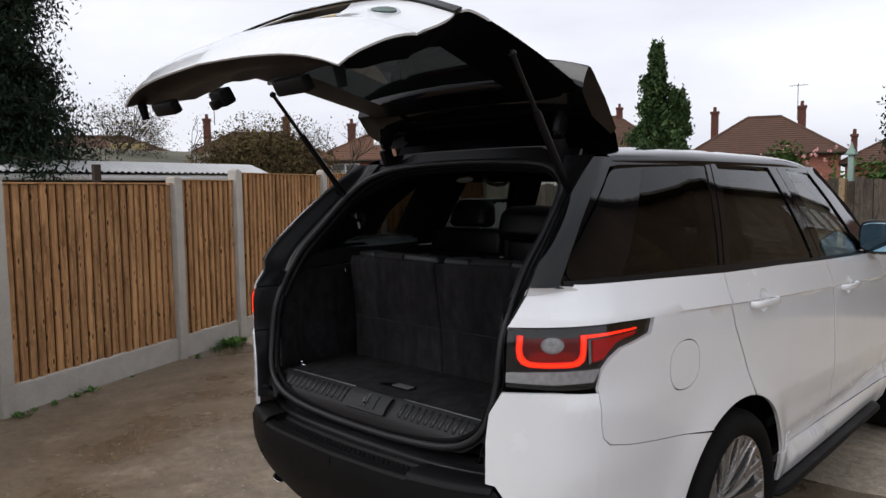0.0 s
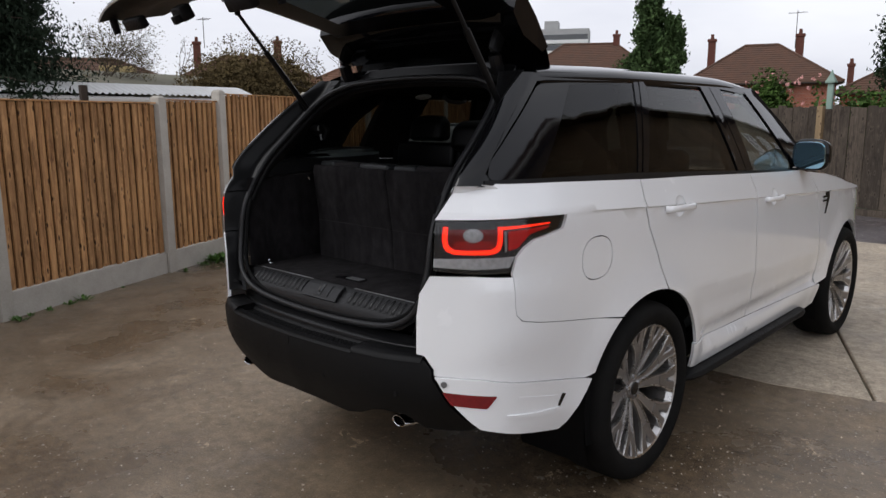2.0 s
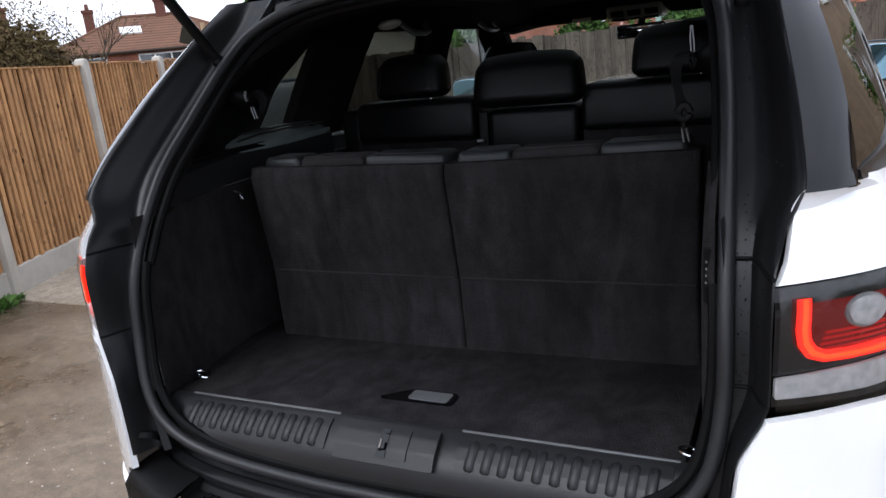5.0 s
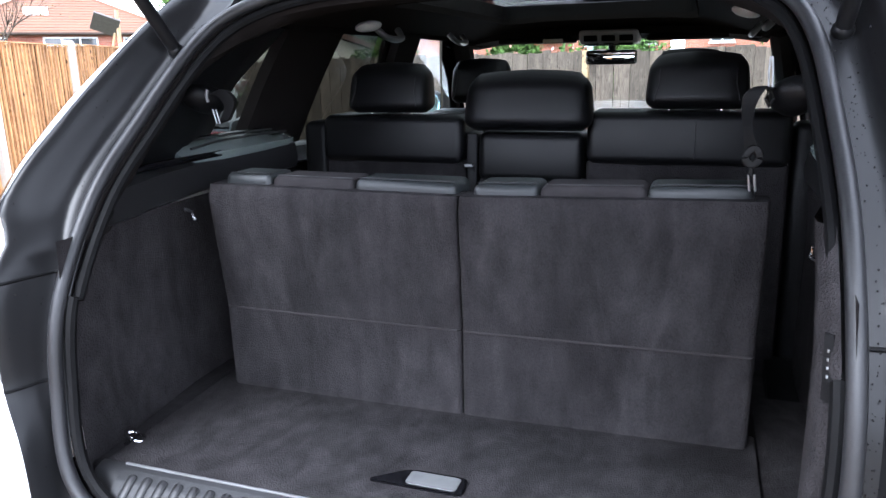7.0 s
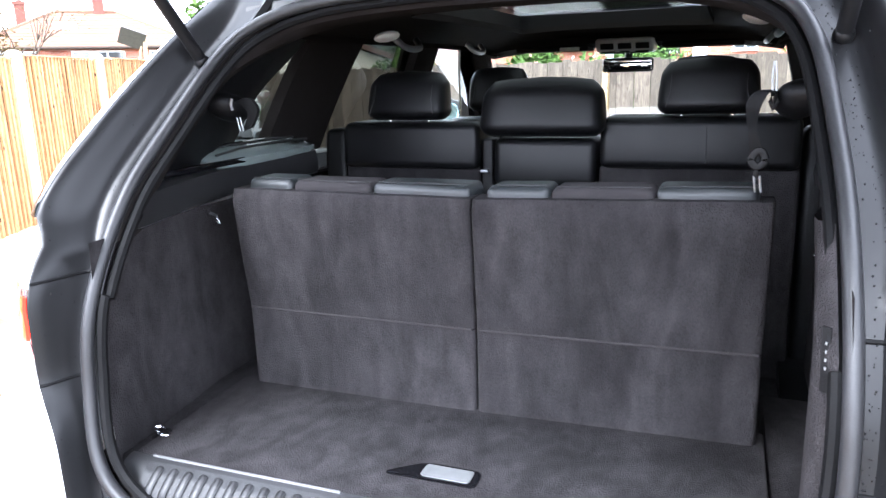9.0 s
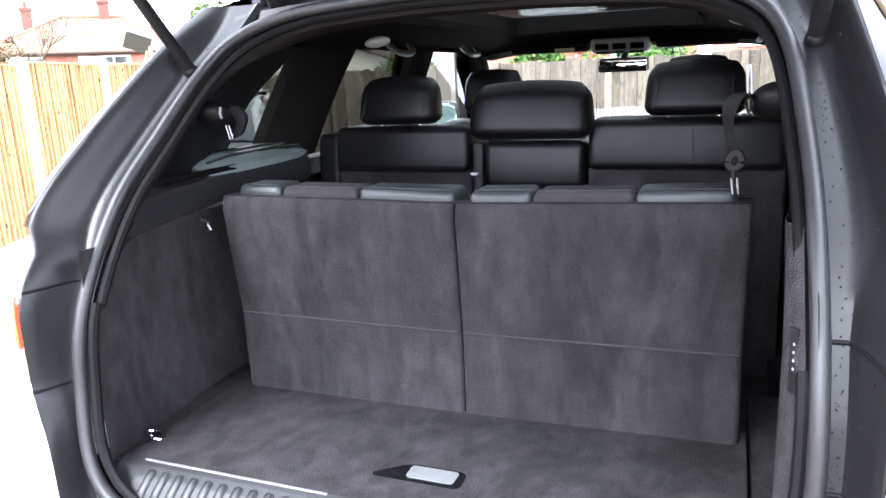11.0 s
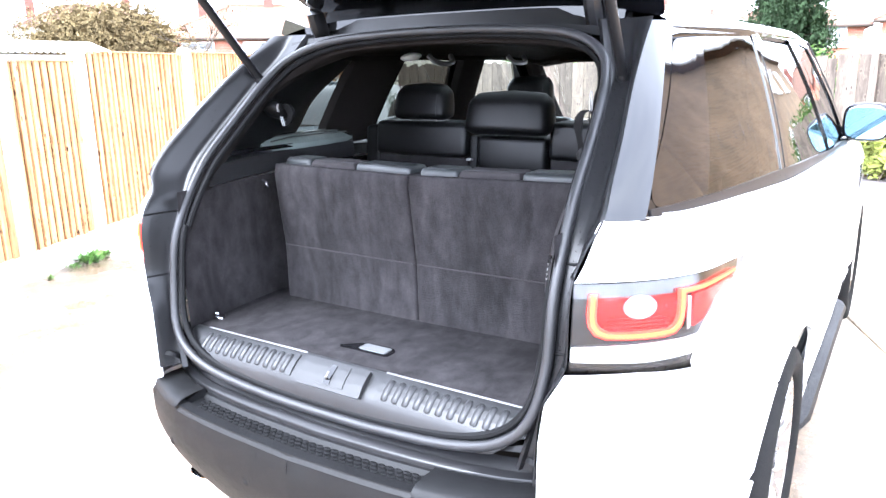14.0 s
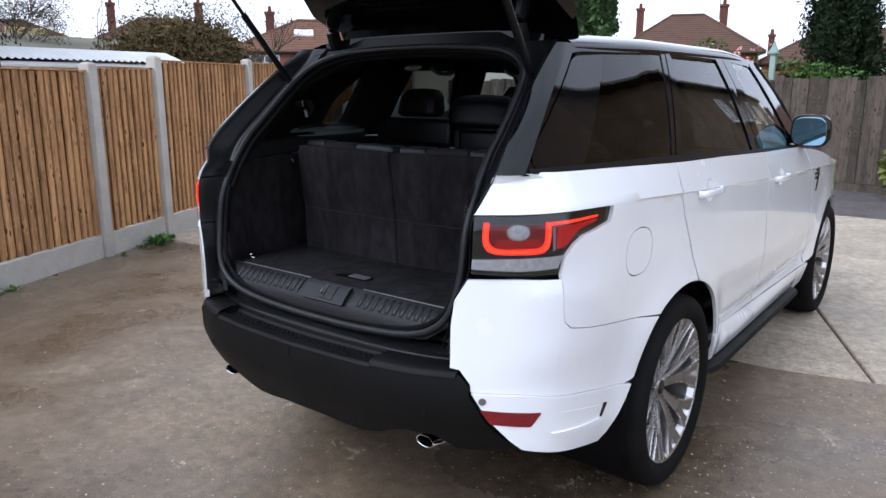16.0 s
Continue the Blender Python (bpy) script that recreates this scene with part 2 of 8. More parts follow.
def timber(name, c1, c2, dark, vary=0.2, rough=0.75, stains=False):
    """Sawn board standing upright: grain along z, knots with a pale ring, damp stains, its own place in the log per board."""
    m = mat(name, c1, c2, scale=5.0, rough=rough, rough2=rough * 1.15, bump=0.5, grain=42.0, stretch=(2.2, 2.2, 0.16), vary=vary, fine=0.45)
    n, l = m.node_tree.nodes, m.node_tree.links
    b = n["Principled BSDF"]
    colour = b.inputs["Base Color"].links[0].from_socket
    tc = n.new("ShaderNodeTexCoord")
    oi = n.new("ShaderNodeObjectInfo")
    vm = n.new("ShaderNodeVectorMath")
    vm.operation = "SCALE"
    vm.inputs[0].default_value = (37.0, 53.0, 91.0)
    l.new(oi.outputs["Random"], vm.inputs["Scale"])
    l.new(vm.outputs[0], n["Mapping"].inputs["Location"])

    def blend(colour, src, stops, tone):
        rp = n.new("ShaderNodeValToRGB")
        rp.color_ramp.elements[0].position, rp.color_ramp.elements[1].position = stops[0][0], stops[1][0]
        for el, (_, v) in zip(rp.color_ramp.elements, stops):
            el.color = (v, v, v, 1)
        l.new(src, rp.inputs["Fac"])
        mx = n.new("ShaderNodeMix")
        mx.data_type = "RGBA"
        mx.inputs["B"].default_value = (*tone, 1)
        l.new(rp.outputs[0], mx.inputs["Factor"])
        l.new(colour, mx.inputs["A"])
        return mx.outputs["Result"]

    def mapped(scale):
        mp = n.new("ShaderNodeMapping")
        mp.inputs["Scale"].default_value = scale
        l.new(tc.outputs["Object"], mp.inputs["Vector"])
        l.new(vm.outputs[0], mp.inputs["Location"])
        return mp.outputs[0]

    if stains:
        ns = n.new("ShaderNodeTexNoise")
        ns.inputs["Scale"].default_value, ns.inputs["Detail"].default_value, ns.inputs["Roughness"].default_value = 1.0, 6, 0.7
        l.new(mapped((9, 9, 3.2)), ns.inputs["Vector"])
        colour = blend(colour, ns.outputs["Fac"], ((0.52, 0.0), (0.68, 0.75)), tuple(v * 0.55 for v in c2))
        colour = blend(colour, ns.outputs["Fac"], ((0.30, 0.45), (0.42, 0.0)), tuple(min(1, v * 1.25) for v in c1))
    vo = n.new("ShaderNodeTexVoronoi")
    vo.inputs["Scale"].default_value = 1.0
    l.new(mapped((15, 15, 6.0)), vo.inputs["Vector"])
    colour = blend(colour, vo.outputs["Distance"], ((0.16, 0.55), (0.34, 0.0)), tuple(min(1, v * 1.1) for v in c1))
    colour = blend(colour, vo.outputs["Distance"], ((0.10, 1.0), (0.22, 0.0)), dark)
    l.new(colour, b.inputs["Base Color"])
    return m


WHITE = mat("white_car_paint", (0.8184, 0.8231, 0.8324), (0.7998, 0.8044, 0.8138), 3, 0.22, 0.28, coat=1.0, grain=300, fine=0.1)
GLOSS = mat("black_gloss_paint", (0.004, 0.004, 0.005), (0.0028, 0.0028, 0.0034), 4, 0.03, 0.05, grain=200, spec=0.42)
SATIN = mat("black_satin_paint", (0.0085, 0.0085, 0.0093), (0.0071, 0.0071, 0.0076), 3, 0.30, 0.36, grain=40, spec=0.24)
PLASTIC = mat("black_textured_plastic", (0.0055, 0.0055, 0.0058), (0.0035, 0.0035, 0.0038), 7, 0.46, 0.6, bump=0.3, grain=420, spec=0.18)
TRIM = mat("dark_interior_plastic", (0.0044, 0.0044, 0.0050), (0.0030, 0.0030, 0.0033), 6, 0.40, 0.52, bump=0.2, grain=300, spec=0.15)
RUBBER = mat("black_rubber", (0.0048, 0.0048, 0.0051), (0.0030, 0.0030, 0.0033), 9, 0.55, 0.7, bump=0.2, grain=200, spec=0.1)
SEAL = mat("rubber_door_seal", (0.0187, 0.0187, 0.0204), (0.0110, 0.0110, 0.0119), 9, 0.36, 0.5, bump=0.1, grain=250, spec=0.36)
SCUFF = mat("satin_grey_black_plastic", (0.0144, 0.0144, 0.0153), (0.0102, 0.0102, 0.0108), 8, 0.30, 0.42, bump=0.12, grain=380, spec=0.3)
SUEDE = suede("charcoal_boot_carpet", (0.0263, 0.0244, 0.0255), (0.0107, 0.0100, 0.0106))
LINER = mat("dark_headliner_cloth", (0.0161, 0.0139, 0.0133), (0.0099, 0.0087, 0.0084), 8, 0.95, 1.0, bump=0.4, grain=500, spec=0.05)
LEATHER = mat("black_leather", (0.0033, 0.0033, 0.0039), (0.0021, 0.0021, 0.0024), 14, 0.36, 0.48, bump=0.08, grain=420, spec=0.22)
STITCH = mat("grey_stitching", (0.0350, 0.0350, 0.0364), (0.0245, 0.0245, 0.0252), 20, 0.8, spec=0.1)
TEAL = mat("slate_grey_leather", (0.0144, 0.0162, 0.0173), (0.0094, 0.0108, 0.0115), 10, 0.38, 0.5, bump=0.10, grain=420, spec=0.4)
# pale base colour paints in the window's reflection on the armrest
PALE = mat("glazed_armrest_window_sheen", (0.1350, 0.1575, 0.1530), (0.0990, 0.1170, 0.1125), 10, 0.16, 0.26, bump=0.05, grain=240)
CONSOLE = mat("pale_silver_console", (0.46, 0.46, 0.46), (0.38, 0.38, 0.38), 10, 0.28, 0.4, metal=0.15)
MESH = mat("grey_seat_fabric", (0.0275, 0.0251, 0.0259), (0.0162, 0.0146, 0.0154), 30, 0.85, 0.95, bump=0.4, grain=600, spec=0.1)
CHROME = mat("polished_chrome", (0.75, 0.76, 0.78), (0.6, 0.6, 0.62), 8, 0.06, 0.14, metal=1.0)
SILVER = mat("silver_plastic", (0.24, 0.245, 0.25), (0.18, 0.185, 0.19), 10, 0.3, 0.4, metal=0.6)
ALLOY = mat("machined_alloy", (0.62, 0.61, 0.60), (0.48, 0.47, 0.46), 9, 0.22, 0.34, metal=1.0, grain=90)
ALLOYDARK = mat("grey_painted_alloy", (0.36, 0.35, 0.345), (0.26, 0.25, 0.245), 9, 0.26, 0.38, metal=0.85)
BRAKE = mat("brake_disc_steel", (0.16, 0.15, 0.14), (0.10, 0.09, 0.085), 14, 0.4, 0.6, metal=0.9)
TYRE = mat("tyre_rubber", (0.0060, 0.0060, 0.0060), (0.0096, 0.0090, 0.0084), 10, 0.75, 0.9, bump=0.3, grain=150, spec=0.12)
PRIVACY = tinted("privacy_glass", (0.085, 0.09, 0.08), base=0.038)
CLEARGLASS = tinted("clear_car_glass", (0.82, 0.88, 0.86), base=0.05)
FRONTGLASS = tinted("front_side_glass", (0.62, 0.68, 0.66), base=0.05)
TAILGLASS = tinted("tailgate_glass", (0.022, 0.024, 0.022), base=0.04)
LAMPGLASS = tinted("lamp_cover_glass", (0.95, 0.95, 0.95), base=0.04)
REDLENS = mat("red_lamp_lens", (0.20, 0.005, 0.006), (0.13, 0.003, 0.004), 30, 0.12, 0.2, grain=180, glow=0.24, glowc=(0.5, 0.008, 0.006), spec=0.15)
REDDARK = mat("dark_red_lamp_body", (0.0240, 0.0009, 0.0012), (0.0072, 0.0005, 0.0005), 18, 0.15, 0.3, glow=0.10, glowc=(0.5, 0.008, 0.006), spec=0.15)
REDGLOW = mat("lit_red_light_guide", (0.5, 0.02, 0.01), (0.5, 0.015, 0.01), 12, 0.4, glow=1.5, glowc=(1.0, 0.032, 0.004), spec=0.1)
REDGUIDE = mat("red_light_guide_edge", (0.4, 0.012, 0.008), (0.4, 0.010, 0.008), 12, 0.3, glow=0.75, glowc=(1.0, 0.016, 0.006), spec=0.2)
LENSCLEAR = mat("frosted_clear_lens", (0.3844, 0.3844, 0.3906), (0.2232, 0.2232, 0.2294), 40, 0.12, 0.25, coat=1.0, bump=0.6, grain=70, fine=0.6)
REFLECTOR = mat("red_reflector", (0.22, 0.006, 0.010), (0.12, 0.003, 0.005), 60, 0.15, 0.25, coat=0.6, bump=0.5, grain=220)
MIRRORBLUE = mat("blue_tinted_mirror", (0.36, 0.60, 0.75), (0.34, 0.58, 0.73), 3, 0.02, 0.03, metal=1.0)
MIRROR = mat("mirror_glass", (0.85, 0.86, 0.86), (0.84, 0.85, 0.85), 3, 0.02, 0.03, metal=1.0)
PLATE = mat("yellow_number_plate", (0.75, 0.45, 0.03), (0.72, 0.42, 0.03), 6, 0.35)
INK = mat("black_print", (0.012, 0.012, 0.012), (0.01, 0.01, 0.01), 6, 0.5)
BADGE = mat("dark_green_badge", (0.01, 0.06, 0.03), (0.008, 0.05, 0.025), 6, 0.2)
WATER = mat("water_on_black", (0.006, 0.006, 0.007), (0.004, 0.004, 0.005), 4, 0.03, spec=0.3)
LEAF_PINE = mat("mid_green_pine_leaf", (0.0275, 0.0468, 0.0198), (0.0110, 0.0198, 0.0088), 1.2, 0.75, vary=0.45, island=True, spec=0.12)
PAPER = mat("white_label", (0.7, 0.7, 0.68), (0.62, 0.62, 0.6), 10, 0.6)
YARD = concrete("damp_yard_concrete", (0.225, 0.170, 0.114), (0.105, 0.075, 0.047), 0.48, 3.0)
SLAB = concrete("paler_slab_concrete", (0.40, 0.335, 0.255), (0.26, 0.212, 0.158), 0.60, 11.0)
TARMAC = concrete("dark_tarmac", (0.095, 0.082, 0.082), (0.07, 0.06, 0.06), 0.55, 19.0)
EARTH = mat("rough_ground", (0.09, 0.085, 0.06), (0.05, 0.06, 0.03), 0.4, 0.95, bump=0.6, grain=8)
LARCH = timber("new_fence_timber", (0.62, 0.345, 0.150), (0.18, 0.076, 0.026), (0.035, 0.013, 0.005), 0.16, stains=True)
# backing timber, darkened to carry the shadow lines between boards
LARCHGAP = mat("shaded_gap_timber", (0.105, 0.050, 0.022), (0.055, 0.025, 0.011), 6, 0.9, stretch=(2, 2, 0.2), spec=0.1)
GREYWOOD = timber("weathered_grey_timber", (0.125, 0.100, 0.078), (0.032, 0.024, 0.018), (0.02, 0.014, 0.010), 0.36, 0.9, stains=True)
TANWOOD = timber("tan_fence_post", (0.36, 0.26, 0.15), (0.25, 0.17, 0.09), (0.1, 0.06, 0.03), 0.1)
POST = mat("cast_concrete", (0.47, 0.44, 0.39), (0.34, 0.315, 0.275), 5, 0.85, 0.95, bump=0.4, grain=80, vary=0.06)
BRICK_R = brickwork("red_brick", (0.34, 0.095, 0.05), (0.25, 0.07, 0.04), (0.3, 0.26, 0.22))
BRICK_B = brickwork("brown_stock_brick", (0.2310, 0.1505, 0.0805), (0.1750, 0.1085, 0.0560), (0.225, 0.175, 0.12))
TILES = mat("brown_roof_tiles", (0.125, 0.064, 0.042), (0.07, 0.042, 0.03), 2.2, 0.85, bump=0.5, grain=14, vary=0.0)
TILES_O = mat("weathered_orange_roof_tiles", (0.165, 0.080, 0.048), (0.10, 0.050, 0.031), 2.0, 0.85, bump=0.5, grain=14)
RENDER = mat("pale_rendered_wall", (0.62, 0.58, 0.50), (0.52, 0.48, 0.41), 1.2, 0.9, bump=0.2, grain=60)
CHIMNEY = mat("chimney_brick", (0.15, 0.058, 0.042), (0.10, 0.04, 0.03), 6, 0.9, bump=0.4, grain=20)
PVC = mat("white_window_frame", (0.78, 0.78, 0.77), (0.7, 0.7, 0.69), 4, 0.4)
PANE = mat("dark_window_pane", (0.05, 0.055, 0.06), (0.03, 0.033, 0.036), 2, 0.06, 0.1, coat=1.0)
ROOFSHEET = mat("white_corrugated_sheet", (0.66, 0.66, 0.66), (0.52, 0.52, 0.50), 3, 0.5, 0.7)
FELT = mat("mossy_roof_felt", (0.15, 0.14, 0.10), (0.085, 0.08, 0.055), 3, 0.95, bump=0.5, grain=20)
DARKWOOD = mat("dark_stained_wood", (0.045, 0.03, 0.022), (0.028, 0.02, 0.014), 6, 0.8)
YELLOWBLOCK = mat("yellow_render_block", (0.52, 0.41, 0.2), (0.45, 0.35, 0.17), 2, 0.9)
FLATS = mat("grey_concrete_flats", (0.42, 0.42, 0.42), (0.34, 0.34, 0.34), 1, 0.9)
BARK = mat("tree_bark", (0.09, 0.07, 0.05), (0.05, 0.038, 0.028), 8, 0.95, bump=0.6, grain=30, stretch=(2, 2, 0.4))
LEAF_DARK = mat("dark_conifer_leaf", (0.026, 0.038, 0.024), (0.011, 0.017, 0.011), 1.5, 0.9, vary=0.45, island=True, spec=0.08)
LEAF_CON = mat("green_conifer_leaf", (0.080, 0.125, 0.045), (0.034, 0.062, 0.024), 1.2, 0.75, vary=0.45, island=True, spec=0.12)
LEAF_BRUSH = mat("brown_green_shrub_leaf", (0.150, 0.115, 0.055), (0.065, 0.047, 0.024), 1.0, 0.9, vary=0.45, island=True, spec=0.1)
LEAF_HEDGE = mat("hedge_leaf", (0.085, 0.145, 0.034), (0.036, 0.072, 0.018), 2.0, 0.6, vary=0.45, island=True, spec=0.12)
LEAF_WEED = mat("weed_leaf", (0.085, 0.17, 0.03), (0.05, 0.11, 0.02), 9, 0.6, vary=0.35, island=True)
LEAF_YEL = mat("yellow_green_leaf", (0.21, 0.22, 0.04), (0.12, 0.15, 0.03), 5, 0.65, vary=0.4, island=True)
LEAF_AUT = mat("sparse_autumn_leaf", (0.14, 0.12, 0.06), (0.07, 0.06, 0.03), 3, 0.8, vary=0.4, island=True, spec=0.12)
PETAL = mat("pink_rose_petal", (0.75, 0.42, 0.38), (0.65, 0.3, 0.28), 9, 0.6)
VERDIGRIS = mat("pale_green_painted_wood", (0.28, 0.38, 0.33), (0.2, 0.28, 0.24), 6, 0.7)
STONES = mat("loose_grit", (0.52, 0.46, 0.38), (0.20, 0.15, 0.11), 30, 0.85, vary=0.5, island=True)
BLUECAR = mat("slate_blue_car_paint", (0.055, 0.075, 0.095), (0.045, 0.065, 0.085), 3, 0.3, coat=1.0)



# ---- builders ----
def thing(name, label="", category="", group="", kind="", at=(0, 0, 0)):
    ob = new(name)
    ob.location = at
    return tagged(ob, label, category, group, kind)


def finish(bm, soft=True, sharp=38):
    bmesh.ops.recalc_face_normals(bm, faces=bm.faces)
    for fc in bm.faces:
        fc.smooth = soft
    if soft:
        for e in bm.edges:
            if len(e.link_faces) == 2 and e.calc_face_angle(0.0) > radians(sharp):
                e.smooth = False


def part(name, bm, material, parent=None, label="", soft=True, fix=True, sharp=38):
    """Links a bmesh as one mesh object under a thing or a part."""
    if fix:
        finish(bm, soft, sharp)
    else:
        for fc in bm.faces:
            fc.smooth = soft
    me = bpy.data.meshes.new(name)
    bm.to_mesh(me)
    bm.free()
    for m in material if isinstance(material, (list, tuple)) else [material]:
        me.materials.append(m)
    ob = new(name, me)
    if parent is not None:
        ob.parent = parent
        base = parent
        while base.parent is not None:
            base = base.parent
        ob.matrix_parent_inverse = Matrix.Identity(4)
    return tagged(ob, label)


def box(bm, x0, x1, y0, y1, z0, z1, bevel=0.0, m=None, seg=2):
    r = bmesh.ops.create_cube(bm, size=1.0)
    vs = r["verts"]
    for v in vs:
        v.co = Vector(((x0 + x1) / 2 + v.co.x * (x1 - x0), (y0 + y1) / 2 + v.co.y * (y1 - y0), (z0 + z1) / 2 + v.co.z * (z1 - z0)))
    if bevel:
        es = list({e for v in vs for e in v.link_edges})
        out = bmesh.ops.bevel(bm, geom=es, offset=bevel, segments=seg, affect="EDGES", profile=0.5)
        vs = list({v for fc in out["faces"] for v in fc.verts} | {v for v in vs if v.is_valid})
    if m is not None:
        for v in vs:
            v.co = m @ v.co
    return vs


def rod(bm, a, b, r0, r1=None, n=10, cap=True):
    a, b = Vector(a), Vector(b)
    r1 = r0 if r1 is None else r1
    q = (b - a).to_track_quat("Z", "Y").to_matrix()
    rings = []
    for p, r in ((a, r0), (b, r1)):
        rings.append([bm.verts.new(p + q @ Vector((r * math.cos(2 * math.pi * k / n), r * math.sin(2 * math.pi * k / n), 0))) for k in range(n)])
    for k in range(n):
        bm.faces.new((rings[0][k], rings[0][(k + 1) % n], rings[1][(k + 1) % n], rings[1][k]))
    if cap:
        bm.faces.new(rings[0][::-1])
        bm.faces.new(rings[1])


def tube(bm, pts, radius, n=8, closed=False, flat=1.0, up=(0, 0, 1)):
    """A pipe along points; flat squeezes it across the side direction."""
    pts = [Vector(p) for p in pts]
    rings = []
    for i, p in enumerate(pts):
        a = pts[i - 1] if i or closed else p
        b = pts[(i + 1) % len(pts)] if i + 1 < len(pts) or closed else p
        d = (b - a).normalized()
        s = d.cross(Vector(up))
        s = s.normalized() if s.length > 1e-4 else d.orthogonal().normalized()
        w = s.cross(d)
        r = radius(i / max(1, len(pts) - 1)) if callable(radius) else radius
        rings.append([bm.verts.new(p + s * r * math.cos(2 * math.pi * k / n) + w * r * flat * math.sin(2 * math.pi * k / n)) for k in range(n)])
    for i in range(len(rings) - (0 if closed else 1)):
        A, B = rings[i], rings[(i + 1) % len(rings)]
        for k in range(n):
            bm.faces.new((A[k], A[(k + 1) % n], B[(k + 1) % n], B[k]))
    if not closed:
        bm.faces.new(rings[0][::-1])
        bm.faces.new(rings[-1])


def loft(bm, rows, closed=False, ends=False):
    """A skin over rows of points."""
    vs = [[bm.verts.new(p) for p in r] for r in rows]
    for i in range(len(vs) - 1):
        n = len(vs[i])
        for k in range(n if closed else n - 1):
            bm.faces.new((vs[i][k], vs[i][(k + 1) % n], vs[i + 1][(k + 1) % n], vs[i + 1][k]))
    if ends:
        for r in (vs[0], vs[-1]):
            bm.faces.new(r)
    return vs


def spin(bm, prof, at, axis="x", n=40, sign=1):
    """Turns a profile of (radius, along) about an axis through at."""
    rows = []
    for k in range(n):
        c, s = math.cos(2 * math.pi * k / n), math.sin(2 * math.pi * k / n)
        rows.append([Vector(at) + (Vector((sign * d, r * c, r * s)) if axis == "x" else Vector((r * c, r * s, d))) for r, d in prof])
    vs = [[bm.verts.new(p) for p in r] for r in rows]
    for i in range(n):
        for k in range(len(prof) - 1):
            bm.faces.new((vs[i][k], vs[(i + 1) % n][k], vs[(i + 1) % n][k + 1], vs[i][k + 1]))


def spline(pts, n=6, closed=False):
    """Catmull-Rom through points, n steps to a span."""
    P = [Vector(p) for p in pts]
    m = len(P)
    out = []
    for i in range(m if closed else m - 1):
        if closed:
            a, b, c, d = P[i - 1], P[i], P[(i + 1) % m], P[(i + 2) % m]
        else:
            a, b, c, d = P[max(0, i - 1)], P[i], P[i + 1], P[min(m - 1, i + 2)]
        for k in range(n):
            t = k / n
            out.append(0.5 * ((2 * b) + (c - a) * t + (2 * a - 5 * b + 4 * c - d) * t * t + (3 * b - a - 3 * c + d) * t**3))
    if not closed:
        out.append(P[-1])
    return out


def rounded(pts, r=0.02, n=4):
    """Outline with rounded corners, from 2D points or (x, y, radius)."""
    out = []
    m = len(pts)
    for i in range(m):
        p, a, b = Vector(pts[i][:2]), Vector(pts[i - 1][:2]), Vector(pts[(i + 1) % m][:2])
        rr = pts[i][2] if len(pts[i]) > 2 else r
        da, db = a - p, b - p
        k = min(rr, da.length * 0.45, db.length * 0.45)
        if k < 1e-4:
            out.append(tuple(p))
            continue
        s, e = p + da.normalized() * k, p + db.normalized() * k
        for j in range(n + 1):
            t = j / n
            q = s * (1 - t) ** 2 + p * 2 * t * (1 - t) + e * t * t
            out.append((q.x, q.y))
    return out


